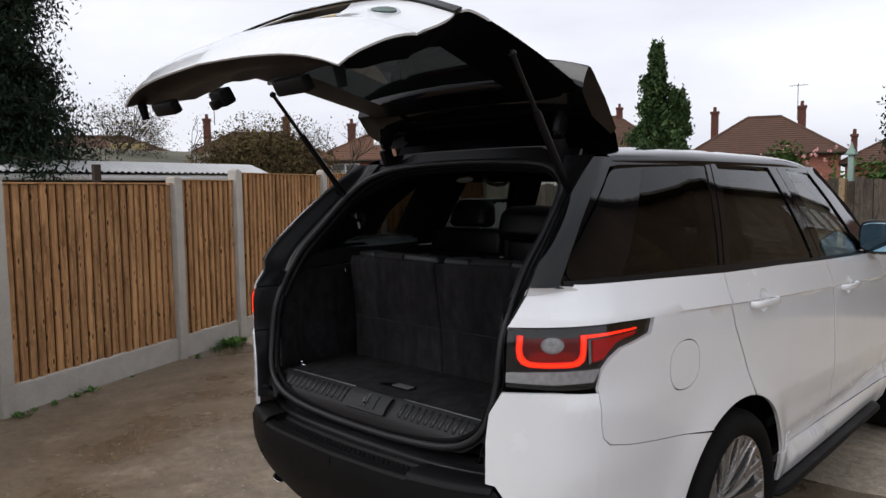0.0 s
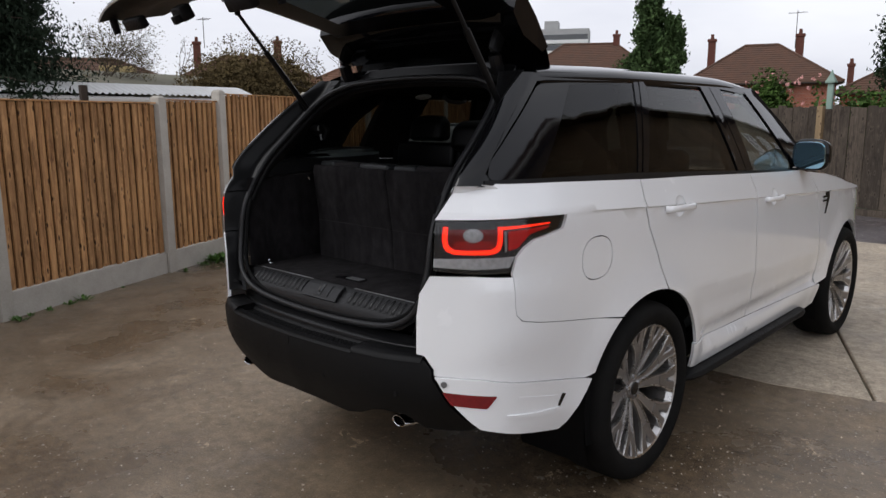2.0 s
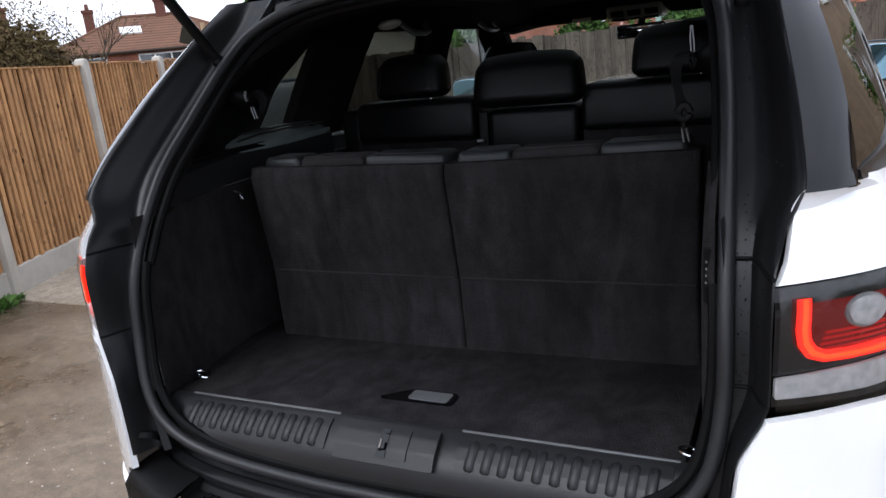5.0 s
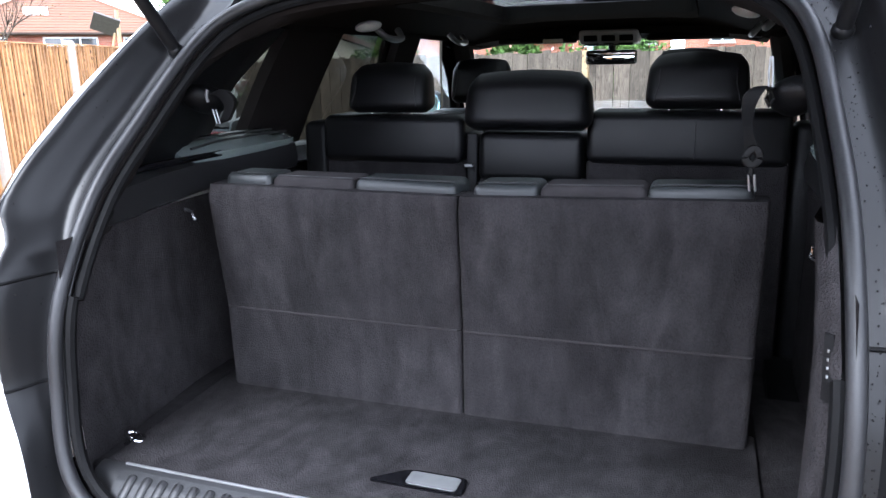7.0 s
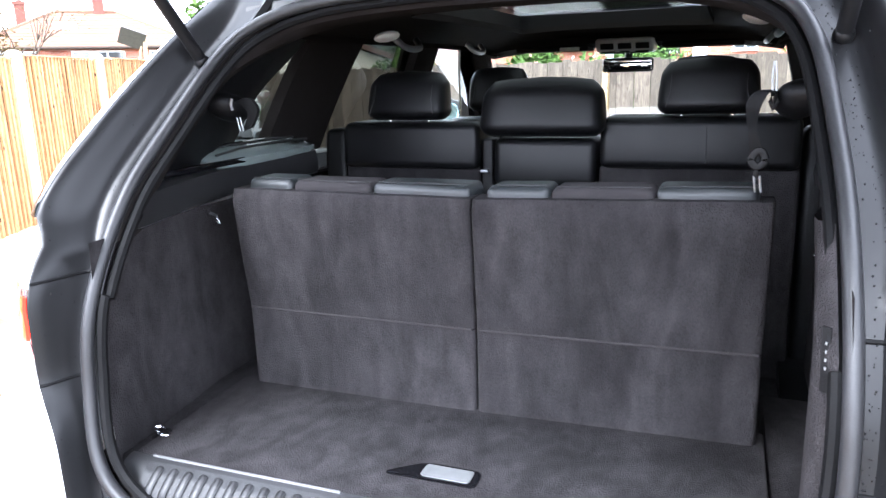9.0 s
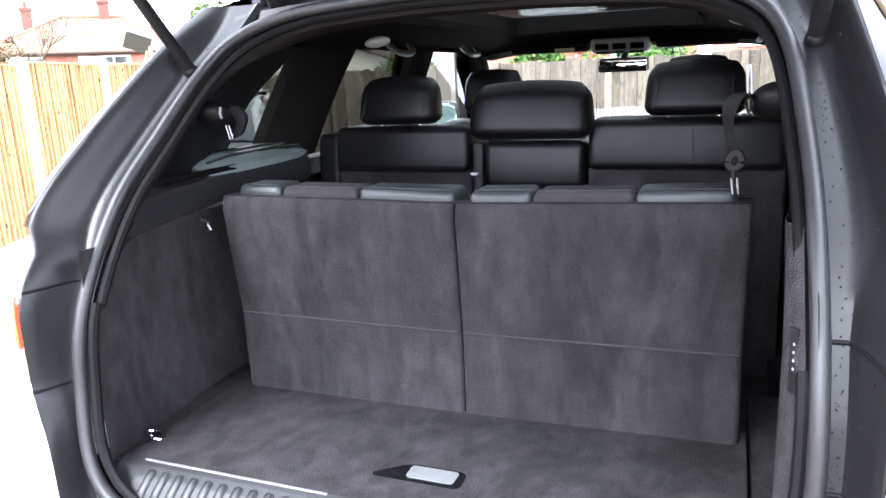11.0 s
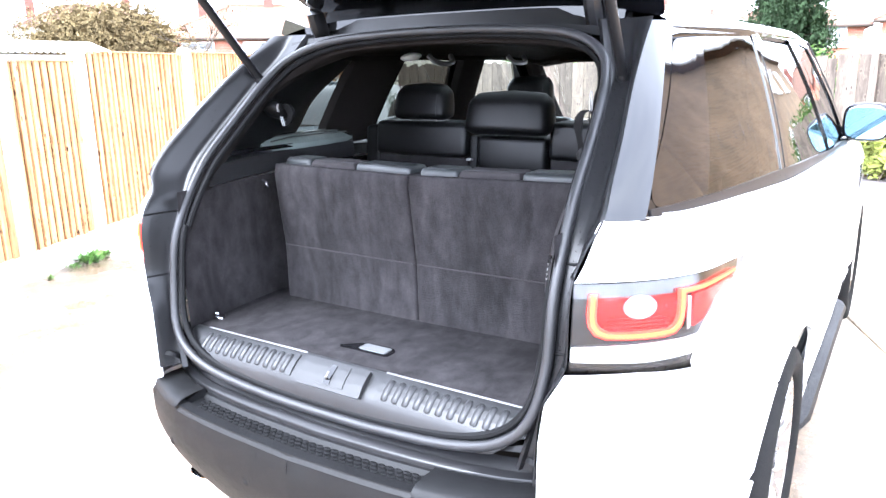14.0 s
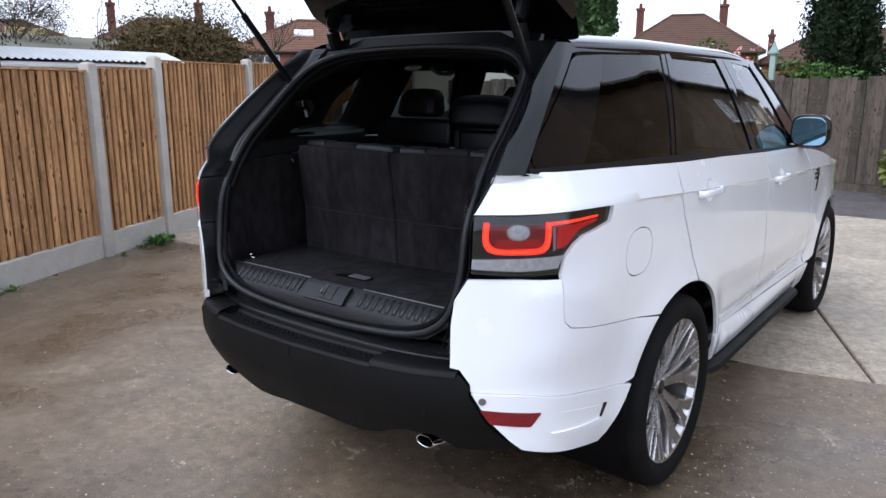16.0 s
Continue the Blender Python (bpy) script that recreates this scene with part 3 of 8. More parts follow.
def panel(bm, outline, surface, thick=0.012, step=0.05, lift=0.0, side=1, holes=()):
    """Lays a 2D outline on a curved surface as a sheet with a folded edge. surface(u, v) gives a place."""
    flat = bmesh.new()
    for loop in (outline, *holes):
        dense = []
        for i in range(len(loop)):
            a, b = loop[i - 1], loop[i]
            n = max(1, math.ceil(math.hypot(b[0] - a[0], b[1] - a[1]) / step))
            dense += [(a[0] + (b[0] - a[0]) * k / n, a[1] + (b[1] - a[1]) * k / n) for k in range(1, n + 1)]
        ring = [flat.verts.new((u, v, 0)) for u, v in dense]
        for i in range(len(ring)):
            flat.edges.new((ring[i - 1], ring[i]))
    bmesh.ops.triangle_fill(flat, use_beauty=True, edges=flat.edges[:], normal=(0, 0, 1))
    for e in flat.edges:
        e.seam = len(e.link_faces) == 2
    us, vs = [p[0] for p in outline], [p[1] for p in outline]
    for axis, lo, hi in ((0, min(us), max(us)), (1, min(vs), max(vs))):
        k = math.floor(lo / step) + 1
        while k * step < hi:
            co, no = [0, 0, 0], [0, 0, 0]
            co[axis], no[axis] = k * step, 1
            bmesh.ops.bisect_plane(flat, geom=flat.verts[:] + flat.edges[:] + flat.faces[:], dist=1e-6, plane_co=co, plane_no=no)
            k += 1
    for co, no in FOLDS.get(surface, ()):
        bmesh.ops.bisect_plane(flat, geom=flat.verts[:] + flat.edges[:] + flat.faces[:], dist=1e-6, plane_co=co, plane_no=no)
    bmesh.ops.dissolve_edges(flat, edges=[e for e in flat.edges if e.seam and len(e.link_faces) == 2], use_verts=False, use_face_split=False)

    def place(u, v, off):
        e = 2e-3
        p = Vector(surface(u, v))
        du, dv = Vector(surface(u + e, v)) - Vector(surface(u - e, v)), Vector(surface(u, v + e)) - Vector(surface(u, v - e))
        nrm = du.cross(dv)
        nrm = nrm.normalized() if nrm.length > 0 else Vector((1, 0, 0))
        p = p + nrm * off
        return Vector((p.x * side, p.y, p.z))

    flat.verts.index_update()
    top = {v.index: bm.verts.new(place(v.co.x, v.co.y, lift)) for v in flat.verts if v.link_faces}
    made = [bm.faces.new([top[v.index] for v in fc.verts]) for fc in flat.faces]
    if thick:
        low = {}
        for e in flat.edges:
            if len(e.link_faces) == 1:
                a, b = e.verts
                for v in (a, b):
                    if v.index not in low:
                        low[v.index] = bm.verts.new(place(v.co.x, v.co.y, lift - thick))
                bm.faces.new((top[a.index], top[b.index], low[b.index], low[a.index]))
    flat.free()
    return made


def ngrid(bm, fn, nu, nv, side=1):
    vs = [[bm.verts.new(Vector((side, 1, 1)) * Vector(fn(i / nu, j / nv))) for j in range(nv + 1)] for i in range(nu + 1)]
    for i in range(nu):
        for j in range(nv):
            bm.faces.new((vs[i][j], vs[i + 1][j], vs[i + 1][j + 1], vs[i][j + 1]))
    return vs


def leaves(bm, spots, size, rng, droop=0.0, long=1.6):
    """Small folded leaf clumps at places."""
    g = np.random.default_rng(rng.randrange(1 << 30))
    p = np.array([tuple(q) for q in spots])
    n = len(p)
    s = size * g.uniform(0.6, 1.35, (n, 1))
    d = g.normal(0, 1, (n, 3)) * (1, 1, 0.7) - (0, 0, droop)
    d /= np.linalg.norm(d, axis=1, keepdims=True)
    o = np.cross(d, g.normal(0, 1, (n, 3)))
    o /= np.linalg.norm(o, axis=1, keepdims=True) + 1e-9
    h = np.cross(d, o) * s * 0.22
    v = np.stack((p - d * s * long * 0.5, p + o * s * 0.5 + h, p + d * s * long * 0.5, p - o * s * 0.5 + h), 1).reshape(-1, 3)
    k = np.arange(n)[:, None] * 4
    f = np.concatenate((k + (0, 1, 2), k + (0, 2, 3)), 0)
    me = bpy.data.meshes.new("leaf")
    me.from_pydata(v.tolist(), [], f.tolist())
    bm.from_mesh(me)
    bpy.data.meshes.remove(me)

# ---- the shape of the large car: flank and glasshouse ----
U = [-0.791, -0.491, -0.289, -0.122, -0.011, 0.095, 0.185, 0.299, 0.48, 0.75, 1.1, 1.6, 2.2, 2.9, 3.5, 4.0, 4.4, 4.65, 4.895, 5.198, 5.5]
UX = [0.0, 0.3, 0.5, 0.655, 0.75, 0.83, 0.88, 0.908, 0.928, 0.945, 0.968, 0.985, 0.988, 0.985, 0.975, 0.955, 0.915, 0.82, 0.6, 0.3, 0.0]
UY = [-0.12, -0.105, -0.075, -0.012, 0.045, 0.115, 0.19, 0.30, 0.48, 0.75, 1.1, 1.6, 2.2, 2.9, 3.5, 4.0, 4.4, 4.63, 4.76, 4.80, 4.81]


def curve(xs, ys, x):
    """Smooth curve through knots (monotone-ish cubic)."""
    n = len(xs)
    i = 0
    while i < n - 2 and x > xs[i + 1]:
        i += 1
    def slope(k):
        if k == 0:
            return (ys[1] - ys[0]) / (xs[1] - xs[0])
        if k == n - 1:
            return (ys[-1] - ys[-2]) / (xs[-1] - xs[-2])
        return (ys[k + 1] - ys[k - 1]) / (xs[k + 1] - xs[k - 1])
    d = xs[i + 1] - xs[i]
    t = (x - xs[i]) / d
    if t < 0 or t > 1:
        k = i if t < 0 else i + 1
        return ys[k] + slope(k) * (x - xs[k])
    a, b = slope(i) * d, slope(i + 1) * d
    return ys[i] * (2 * t**3 - 3 * t**2 + 1) + a * (t**3 - 2 * t**2 + t) + ys[i + 1] * (-2 * t**3 + 3 * t**2) + b * (t**3 - t**2)


def smooth(a, b, x):
    t = min(1.0, max(0.0, (x - a) / (b - a)))
    return t * t * (3 - 2 * t)


def crease(u):
    return 1.262 - 0.0475 * u


def inset(u, z):
    d = 0.05 * smooth(0.5, 0.25, z) + 0.012 * smooth(0.75, 0.45, z)
    t = z - crease(u)
    if t > 0:
        d += 0.3 * t + 0.8 * max(0.0, t - 0.1) ** 2
    else:
        d += 0.0075 * (min(1.0, -t / 0.008) if t > -0.008 else math.exp((t + 0.008) / 0.055)) * smooth(0.44, 0.75, u)
    low = 0.862 - 0.046 * u - z
    if low > 0:
        d += min(0.016, 0.15 * low) * smooth(1.15, 1.6, u) * smooth(3.5, 3.2, u)
    d -= 0.011 * smooth(1.045, 0.99, z) * smooth(0.70, 0.80, z) * smooth(-0.02, 0.12, u) * smooth(0.62, 0.30, u)
    d += 0.055 * smooth(1.18, 1.38, z) * smooth(1.0, 0.1, u)
    for c in (1.06, 3.975):
        r = math.hypot(u - c, z - 0.385)
        d -= 0.016 * math.exp(-(((r - 0.47) / 0.075) ** 2))
    d += smooth(1.55, 1.7, u) * smooth(3.45, 3.3, u) * (0.022 * smooth(0.6, 0.53, z) - 0.03 * smooth(0.5, 0.47, z))
    return d


def body(u, z):
    """Right flank of the car: distance along the flank and height to a place."""
    x, y = curve(U, UX, u), curve(U, UY, u)
    e = 1e-3
    tx, ty = curve(U, UX, u + e) - curve(U, UX, u - e), curve(U, UY, u + e) - curve(U, UY, u - e)
    n = math.hypot(tx, ty)
    d = inset(u, z)
    return (x - d * ty / n, y + d * tx / n, z)


FOLDS = {body: [((0, 1.262, 0), (0.0475, 1, 0)), ((0, 1.254, 0), (0.0475, 1, 0)), ((0, 0.862, 0), (0.046, 1, 0))]}
BY = [-0.1, 0.194, 0.5, 1.0, 1.5, 2.2, 3.0, 3.6]
BX = [0.70, 0.785, 0.845, 0.90, 0.922, 0.928, 0.912, 0.89]
RY = [-0.1, 0.6, 0.9, 1.24, 2.05, 2.6, 3.0, 3.6]
RX = [0.60, 0.668, 0.708, 0.745, 0.75, 0.728, 0.69, 0.62]


def belt(y):
    return 1.365 - 0.031 * y - 0.006 * max(0, y - 0.5) if y < 2 else 1.289 - 0.033 * (y - 2)


def house(y, z):
    """Right side of the glasshouse."""
    zb = belt(y)
    s = (z - zb) / (1.735 - zb)
    x = curve(BY, BX, y) * (1 - s) + curve(RY, RX, y) * s + 0.05 * s * (1 - s)
    return (x, y, z)



# ---- ground ----
def sheet(name, pts, z0, z1, material, label, wear=0.0):
    bm = bmesh.new()
    top = [bm.verts.new((x, y, z1)) for x, y in pts]
    low = [bm.verts.new((x, y, z0)) for x, y in pts]
    bm.faces.new(top)
    for i in range(len(pts)):
        bm.faces.new((top[i - 1], top[i], low[i], low[i - 1]))
    if wear:
        bmesh.ops.bevel(bm, geom=[e for e in bm.edges if all(v.co.z > z1 - 1e-4 for v in e.verts)], offset=wear, segments=1, affect="EDGES")
    return tagged(part(name, bm, material, soft=False), label, kind="structure")


sheet("ground", [(-900, -900), (900, -900), (900, 900), (-900, 900)], -0.5, -0.03, EARTH, "rough bare ground beyond the yard")
sheet("pavement", [(-12, -12), (12, -12), (12, 5.2), (1.0, 2.60), (-12, 2.45)], -0.2, 0.0, YARD, "damp stained concrete yard slab with grit", 0.006)
sheet("pavement", [(-12, 2.475), (0.98, 2.615), (1.490, 2.740), (-0.902, 8.53), (-12, 8.53)], -0.2, -0.003, SLAB, "paler worn concrete slab", 0.008)
sheet("pavement", [(1.505, 2.745), (12, 5.23), (12, 8.53), (-0.888, 8.53)], -0.2, 0.001, SLAB, "paler worn concrete slab beside a dark joint", 0.008)
sheet("road", [(-14, 8.56), (14, 8.56), (14, 10.1), (-14, 13.2)], -0.2, -0.012, TARMAC, "dark tarmac lane in front of a fence", 0.006)
rng = random.Random(5)
g = np.random.default_rng(5)
count = 6500
spot = np.where(g.random((count, 1)) < 0.3, g.normal(0, 1, (count, 2)) * (0.5, 0.7) + (1.7, 1.4), g.uniform(0, 1, (count, 2)) * (7.4, 5.2) + (-4.2, -2.4))
size = g.choice((0.0022, 0.0026, 0.003, 0.0038, 0.005, 0.007), (count, 1), p=(0.3, 0.25, 0.2, 0.14, 0.08, 0.03)) * g.uniform(0.7, 1.2, (count, 1))
shape = np.array([(1, 0, 0), (0, 1, 0), (-1, 0, 0), (0, -1, 0), (0, 0, 1), (0, 0, -1)]) * 1.0
body_v = (shape[None] * g.uniform(0.6, 1.4, (count, 6, 1)) * size[:, None] * (1, 1, 0.7)) + np.concatenate((spot, size * 0.35), 1)[:, None]
body_f = np.array([(0, 1, 4), (1, 2, 4), (2, 3, 4), (3, 0, 4), (1, 0, 5), (2, 1, 5), (3, 2, 5), (0, 3, 5)])[None] + np.arange(count)[:, None, None] * 6
me = bpy.data.meshes.new("grit")
me.from_pydata(body_v.reshape(-1, 3).tolist(), [], body_f.reshape(-1, 3).tolist())
me.materials.append(STONES)
tagged(new("grit", me), "loose pale grit and pebbles on concrete", "gravel", kind="stuff")

# ---- new timber fence on concrete posts ----
FX, FY, DX, DY = -4.0, -0.06, -0.406, 0.914
TURN_F = math.degrees(math.atan2(DY, DX))


def along(s, off=0.0):
    """A place on the fence line, off metres towards the car."""
    return Vector((FX + DX * s + DY * off, FY + DY * s - DX * off, 0))


def board_mesh(width, height, thick, thin):
    bm = bmesh.new()
    pts = [(-width / 2, 0.0), (width / 2, 0.0), (width / 2, thin), (-width / 2, thick)]
    rows = []
    for z in (0.0, height * 0.5, height):
        rows.append([(x, y, z) for x, y in pts])
    loft(bm, rows, closed=True, ends=True)
    finish(bm, False)
    me = bpy.data.meshes.new("board")
    bm.to_mesh(me)
    bm.free()
    return me


fence_l = thing("fence", "warm brown feather-edge timber fence on concrete posts", "fence")


def fence_panel(s0, s1, low, high):
    n = max(1, round((s1 - s0) / 0.0835))
    bm = bmesh.new()
    a, b = along(s0, 0.0), along(s1, 0.0)
    m = Matrix.Translation((a + b) / 2) @ Matrix.Rotation(math.atan2(DY, DX), 4, "Z")
    h = (s1 - s0) / 2
    # dark sheet standing in for the shade in the board gaps
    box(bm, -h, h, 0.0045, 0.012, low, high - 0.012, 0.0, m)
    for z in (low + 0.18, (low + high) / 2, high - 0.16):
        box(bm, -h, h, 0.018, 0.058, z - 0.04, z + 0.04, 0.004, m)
    t = part("fence_panel", bm, LARCHGAP, fence_l, "knotty panel of overlapping boards, gap shade coloured into its backing", soft=False)
    mesh = board_mesh(0.068, high - low, 0.005, 0.019)
    mesh.materials.append(LARCH)
    for k in range(n):
        s = s0 + (k + 0.5) * (s1 - s0) / n
        ob = new("board", mesh)
        ob.parent = t
        p = along(s, -0.003 + rng.uniform(0, 0.003))
        ob.matrix_basis = pose(p.x, p.y, low + rng.uniform(-0.008, 0.005), rng.uniform(-0.25, 0.25), rng.uniform(-0.15, 0.15), TURN_F + 180 + rng.uniform(-1.5, 1.5))
    bm = bmesh.new()
    box(bm, -h, h, -0.026, 0.02, high, high + 0.014, 0.003, m)
    part("capping_strip", bm, LARCH, t, soft=False)


def fence_post(s, high):
    bm = bmesh.new()
    m = Matrix.Translation(along(s, 0.0)) @ Matrix.Rotation(math.atan2(DY, DX), 4, "Z")
    box(bm, -0.055, 0.055, -0.055, 0.055, -0.15, high - 0.05, 0.008, m)
    loft(bm, [[m @ Vector((sx * a, sy * a, z)) for sx, sy in ((-1, -1), (1, -1), (1, 1), (-1, 1))] for a, z in ((0.055, high - 0.052), (0.05, high - 0.02), (0.03, high))], closed=True, ends=True)
    part("fence_post", bm, POST, fence_l, "pale cast concrete post", sharp=25)


def gravel_board(s0, s1, high):
    bm = bmesh.new()
    m = Matrix.Translation((along(s0) + along(s1)) / 2) @ Matrix.Rotation(math.atan2(DY, DX), 4, "Z")
    box(bm, -(s1 - s0) / 2, (s1 - s0) / 2, -0.025, 0.025, -0.1, high, 0.006, m)
    part("gravel_board", bm, POST, fence_l, "stained concrete gravel board", soft=False)


POSTS = [(-7.84, 1.72), (-5.88, 1.72), (-3.92, 1.74), (-1.96, 1.75), (0.0, 1.77), (1.95, 1.80), (2.94, 1.89), (4.90, 1.92), (6.86, 1.94), (8.82, 1.96), (10.78, 1.98), (12.74, 2.0)]
for k, (s, hi) in enumerate(POSTS):
    fence_post(s, hi)
    if k + 1 < len(POSTS):
        e = POSTS[k + 1][0]
        top = hi - 0.05 if s != 1.95 else 1.755
        low = 0.215
        fence_panel(s + 0.06, e - 0.06, low + 0.012, top)
        gravel_board(s + 0.058, e - 0.058, low)


def weed(x, y, size, n, material=LEAF_WEED, label="small green weed at the foot of a fence"):
    bm = bmesh.new()
    for k in range(n):
        a, tilt = rng.uniform(0, 6.28), rng.uniform(0.25, 1.2)
        ln, wd = size * rng.uniform(0.5, 1.0), size * rng.uniform(0.10, 0.2)
        d = Vector((math.cos(a) * math.sin(tilt), math.sin(a) * math.sin(tilt), math.cos(tilt)))
        s = Vector((-math.sin(a), math.cos(a), 0)) * wd
        base = Vector((x, y, 0)) + Vector((rng.gauss(0, size * 0.25), rng.gauss(0, size * 0.25), 0.0))
        p = [base, base + d * ln * 0.5 + s, base + d * ln - Vector((0, 0, ln * 0.2)), base + d * ln * 0.5 - s]
        mid = base + d * ln * 0.55 + Vector((0, 0, -0.006))
        v = [bm.verts.new(q) for q in p] + [bm.verts.new(mid)]
        for q in ((0, 1, 4), (1, 2, 4), (2, 3, 4), (3, 0, 4)):
            bm.faces.new([v[i] for i in q])
    tagged(part("weed", bm, material, fix=False), label, "weed", "weeds along the fence")


for s, off, size, n in ((2.55, 0.16, 0.24, 46), (2.35, 0.12, 0.13, 20), (2.75, 0.14, 0.17, 24), (2.02, 0.14, 0.09, 16), (0.72, 0.09, 0.12, 22), (0.55, 0.10, 0.10, 16), (0.35, 0.1, 0.08, 16), (0.16, 0.10, 0.08, 14), (0.02, 0.13, 0.12, 18), (-0.5, 0.1, 0.1, 16), (1.2, 0.08, 0.05, 10)):
    p = along(s, off)
    weed(p.x, p.y, size * 0.72, n)

# ---- weathered fence across the lane ----
GX, GY, GS = 0.0, 11.2, -0.25
GTURN = math.degrees(math.atan(GS))
gmesh = [board_mesh(w, h, 0.018, 0.018) for w, h in ((0.15, 1.62), (0.13, 1.58), (0.165, 1.60))]
for me in gmesh:
    me.materials.append(GREYWOOD)
start = -9.6
fence_g = thing("fence", "weathered grey upright-board timber fence across a lane", "fence")
while start < 2.6:
    bm = bmesh.new()
    x0, x1 = start, start + 1.96
    for z in (0.5, 1.45):
        box(bm, -0.98, 0.98, -0.02, 0.02, -0.045, 0.045, 0.004, pose((x0 + x1) / 2, GY + GS * (x0 + x1) / 2 + 0.06, z, 0, 0, GTURN))
    t = part("fence_panel", bm, GREYWOOD, fence_g, "weathered grey panel", soft=False)
    k = 0
    while k < 14:
        x = start + 0.02 + k * 0.14
        ob = new("board", gmesh[rng.randrange(3)])
        ob.parent = t
        lean = rng.uniform(-0.4, 0.4)
        ob.matrix_basis = pose(x, GY + GS * x + (0.012 if k % 2 else 0.0), 0.12 + rng.uniform(-0.02, 0.02), 0, lean, GTURN + rng.uniform(-2, 2))
        k += 1
    bm = bmesh.new()
    box(bm, -0.98, 0.98, -0.02, 0.02, 0.0, 0.13, 0.004, pose((x0 + x1) / 2, GY + GS * (x0 + x1) / 2 - 0.02, -0.03, 0, 0, GTURN))
    part("kick_board", bm, GREYWOOD, t, soft=False)
    bm = bmesh.new()
    box(bm, -0.05, 0.05, -0.05, 0.05, -0.2, 1.74, 0.008, pose(start + 1.98 - 0.65 + 0.65, GY + GS * (start + 1.98) - 0.03, 0, 0, 0, GTURN))
    part("fence_post", bm, TANWOOD if abs(start + 1.98 + 0.75) < 1.1 else GREYWOOD, fence_g, soft=False)
    start += 2.06


# ---- planting ----
def shrub(name, at, sx, sy, sz, n, size, material, label, category, seed, lumps=9, base=0.0, kind=""):
    r = random.Random(seed)
    t = thing(name, label, category, kind=kind)
    blobs = []
    for k in range(lumps):
        a = r.uniform(0, 6.28)
        q = r.uniform(0.15, 0.75)
        blobs.append((Vector((math.cos(a) * q * sx, math.sin(a) * q * sy, r.uniform(0.25, 0.8) * sz)), r.uniform(0.32, 0.52)))
    bm = bmesh.new()
    spots = []
    for k in range(n):
        c, rad = blobs[k % lumps]
        d = Vector((r.gauss(0, 1), r.gauss(0, 1), r.gauss(0, 1))).normalized() * (r.random() ** 0.33)
        p = c + Vector((d.x * rad * sx, d.y * rad * sy, d.z * rad * sz))
        if p.z > 0.02:
            spots.append(Vector(at) + p)
    leaves(bm, spots, size, r)
    heart = Vector(at) + Vector((0, 0, sz * 0.42))
    leaves(bm, [heart + (p - heart) * 0.80 for p in spots[::3]], size * 3.0, r)
    part("crown", bm, material, t, fix=False)
    bm = bmesh.new()
    for c, rad in blobs:
        mid = Vector((c.x * 0.4, c.y * 0.4, c.z * 0.45))
        tube(bm, [Vector(at), Vector(at) + mid, Vector(at) + c], lambda q: 0.03 * sz / 2 * (1.1 - q), 5)
    part("stem", bm, BARK, t)
    return t


def conifer(at, high, wide, n, size, material, label, seed, skirt=0.12, lobes=(), power=0.8, long=2.2):
    r = random.Random(seed)
    t = thing("conifer_tree", label, "tree")
    at = Vector(at)
    bm = bmesh.new()
    tube(bm, [at + Vector((0, 0, high * k / 6)) for k in range(7)], lambda q: 0.02 * high * (1.05 - q), 8)
    spots = []
    crowns = [(Vector((0, 0, 0)), high, wide)] + [(Vector(o), h, w) for o, h, w in lobes]
    total = sum(h * w for _, h, w in crowns)
    for o, h, w in crowns:
        limbs = int(70 * h * w / total) + 14
        per = max(4, int(n * h * w / total / limbs))
        for b in range(limbs):
            q = skirt + (0.985 - skirt) * (b + r.random()) / limbs
            a = r.uniform(0, 6.28)
            reach = w * (1.02 - q) ** power * r.uniform(0.6, 1.12) + 0.04 * w
            root = at + o + Vector((0, 0, q * h))
            tip = root + Vector((math.cos(a) * reach, math.sin(a) * reach, -0.22 * reach + 0.05 * h * r.random()))
            tube(bm, [root, (root + tip) / 2 + Vector((0, 0, 0.06 * reach)), tip], lambda k: 0.006 * high * (1.1 - k), 4)
            for k in range(per):
                f = r.random() ** 0.7
                p = root.lerp(tip, f) + Vector((r.gauss(0, 0.11 * reach + 0.015 * w), r.gauss(0, 0.11 * reach + 0.015 * w), r.gauss(-0.03, 0.045) * h * 0.6))
                spots.append(p)
    part("trunk", bm, BARK, t)
    bm = bmesh.new()
    leaves(bm, spots, size, r, droop=1.2, long=long)
    leaves(bm, [Vector((at.x + (p.x - at.x) * 0.72, at.y + (p.y - at.y) * 0.72, p.z)) for p in spots[::5]], size * 3.0, r, droop=1.2, long=1.8)
    part("crown", bm, material, t, fix=False)


def bare_tree(at, high, seed, label, leaf=None, spread=0.9, depth=5):
    r = random.Random(seed)
    t = thing("bare_tree", label, "tree")
    bm = bmesh.new()
    tips = []

    def grow(p, d, ln, rad, k):
        q = p + d * ln
        rod(bm, p, q, rad, rad * 0.7, 5, False)
        if k == 0:
            tips.append(q)
            return
        for _ in range(3 if k > 1 else 2):
            e = (d + Vector((r.gauss(0, spread * 0.55), r.gauss(0, spread * 0.55), r.gauss(0.05, 0.3)))).normalized()
            grow(q, e, ln * r.uniform(0.62, 0.86), rad * 0.62, k - 1)
        if k < depth:
            tips.append(q)

    grow(Vector(at), Vector((0, 0, 1)), high * 0.27, high * 0.011, depth)
    part("trunk", bm, BARK, t, fix=False)
    bm = bmesh.new()
    spots = [p + Vector((r.gauss(0, 0.12), r.gauss(0, 0.12), r.gauss(0, 0.12))) for p in tips for _ in range(4)]
    leaves(bm, spots, 0.032, r)
    part("crown", bm, leaf or LEAF_AUT, t, fix=False)


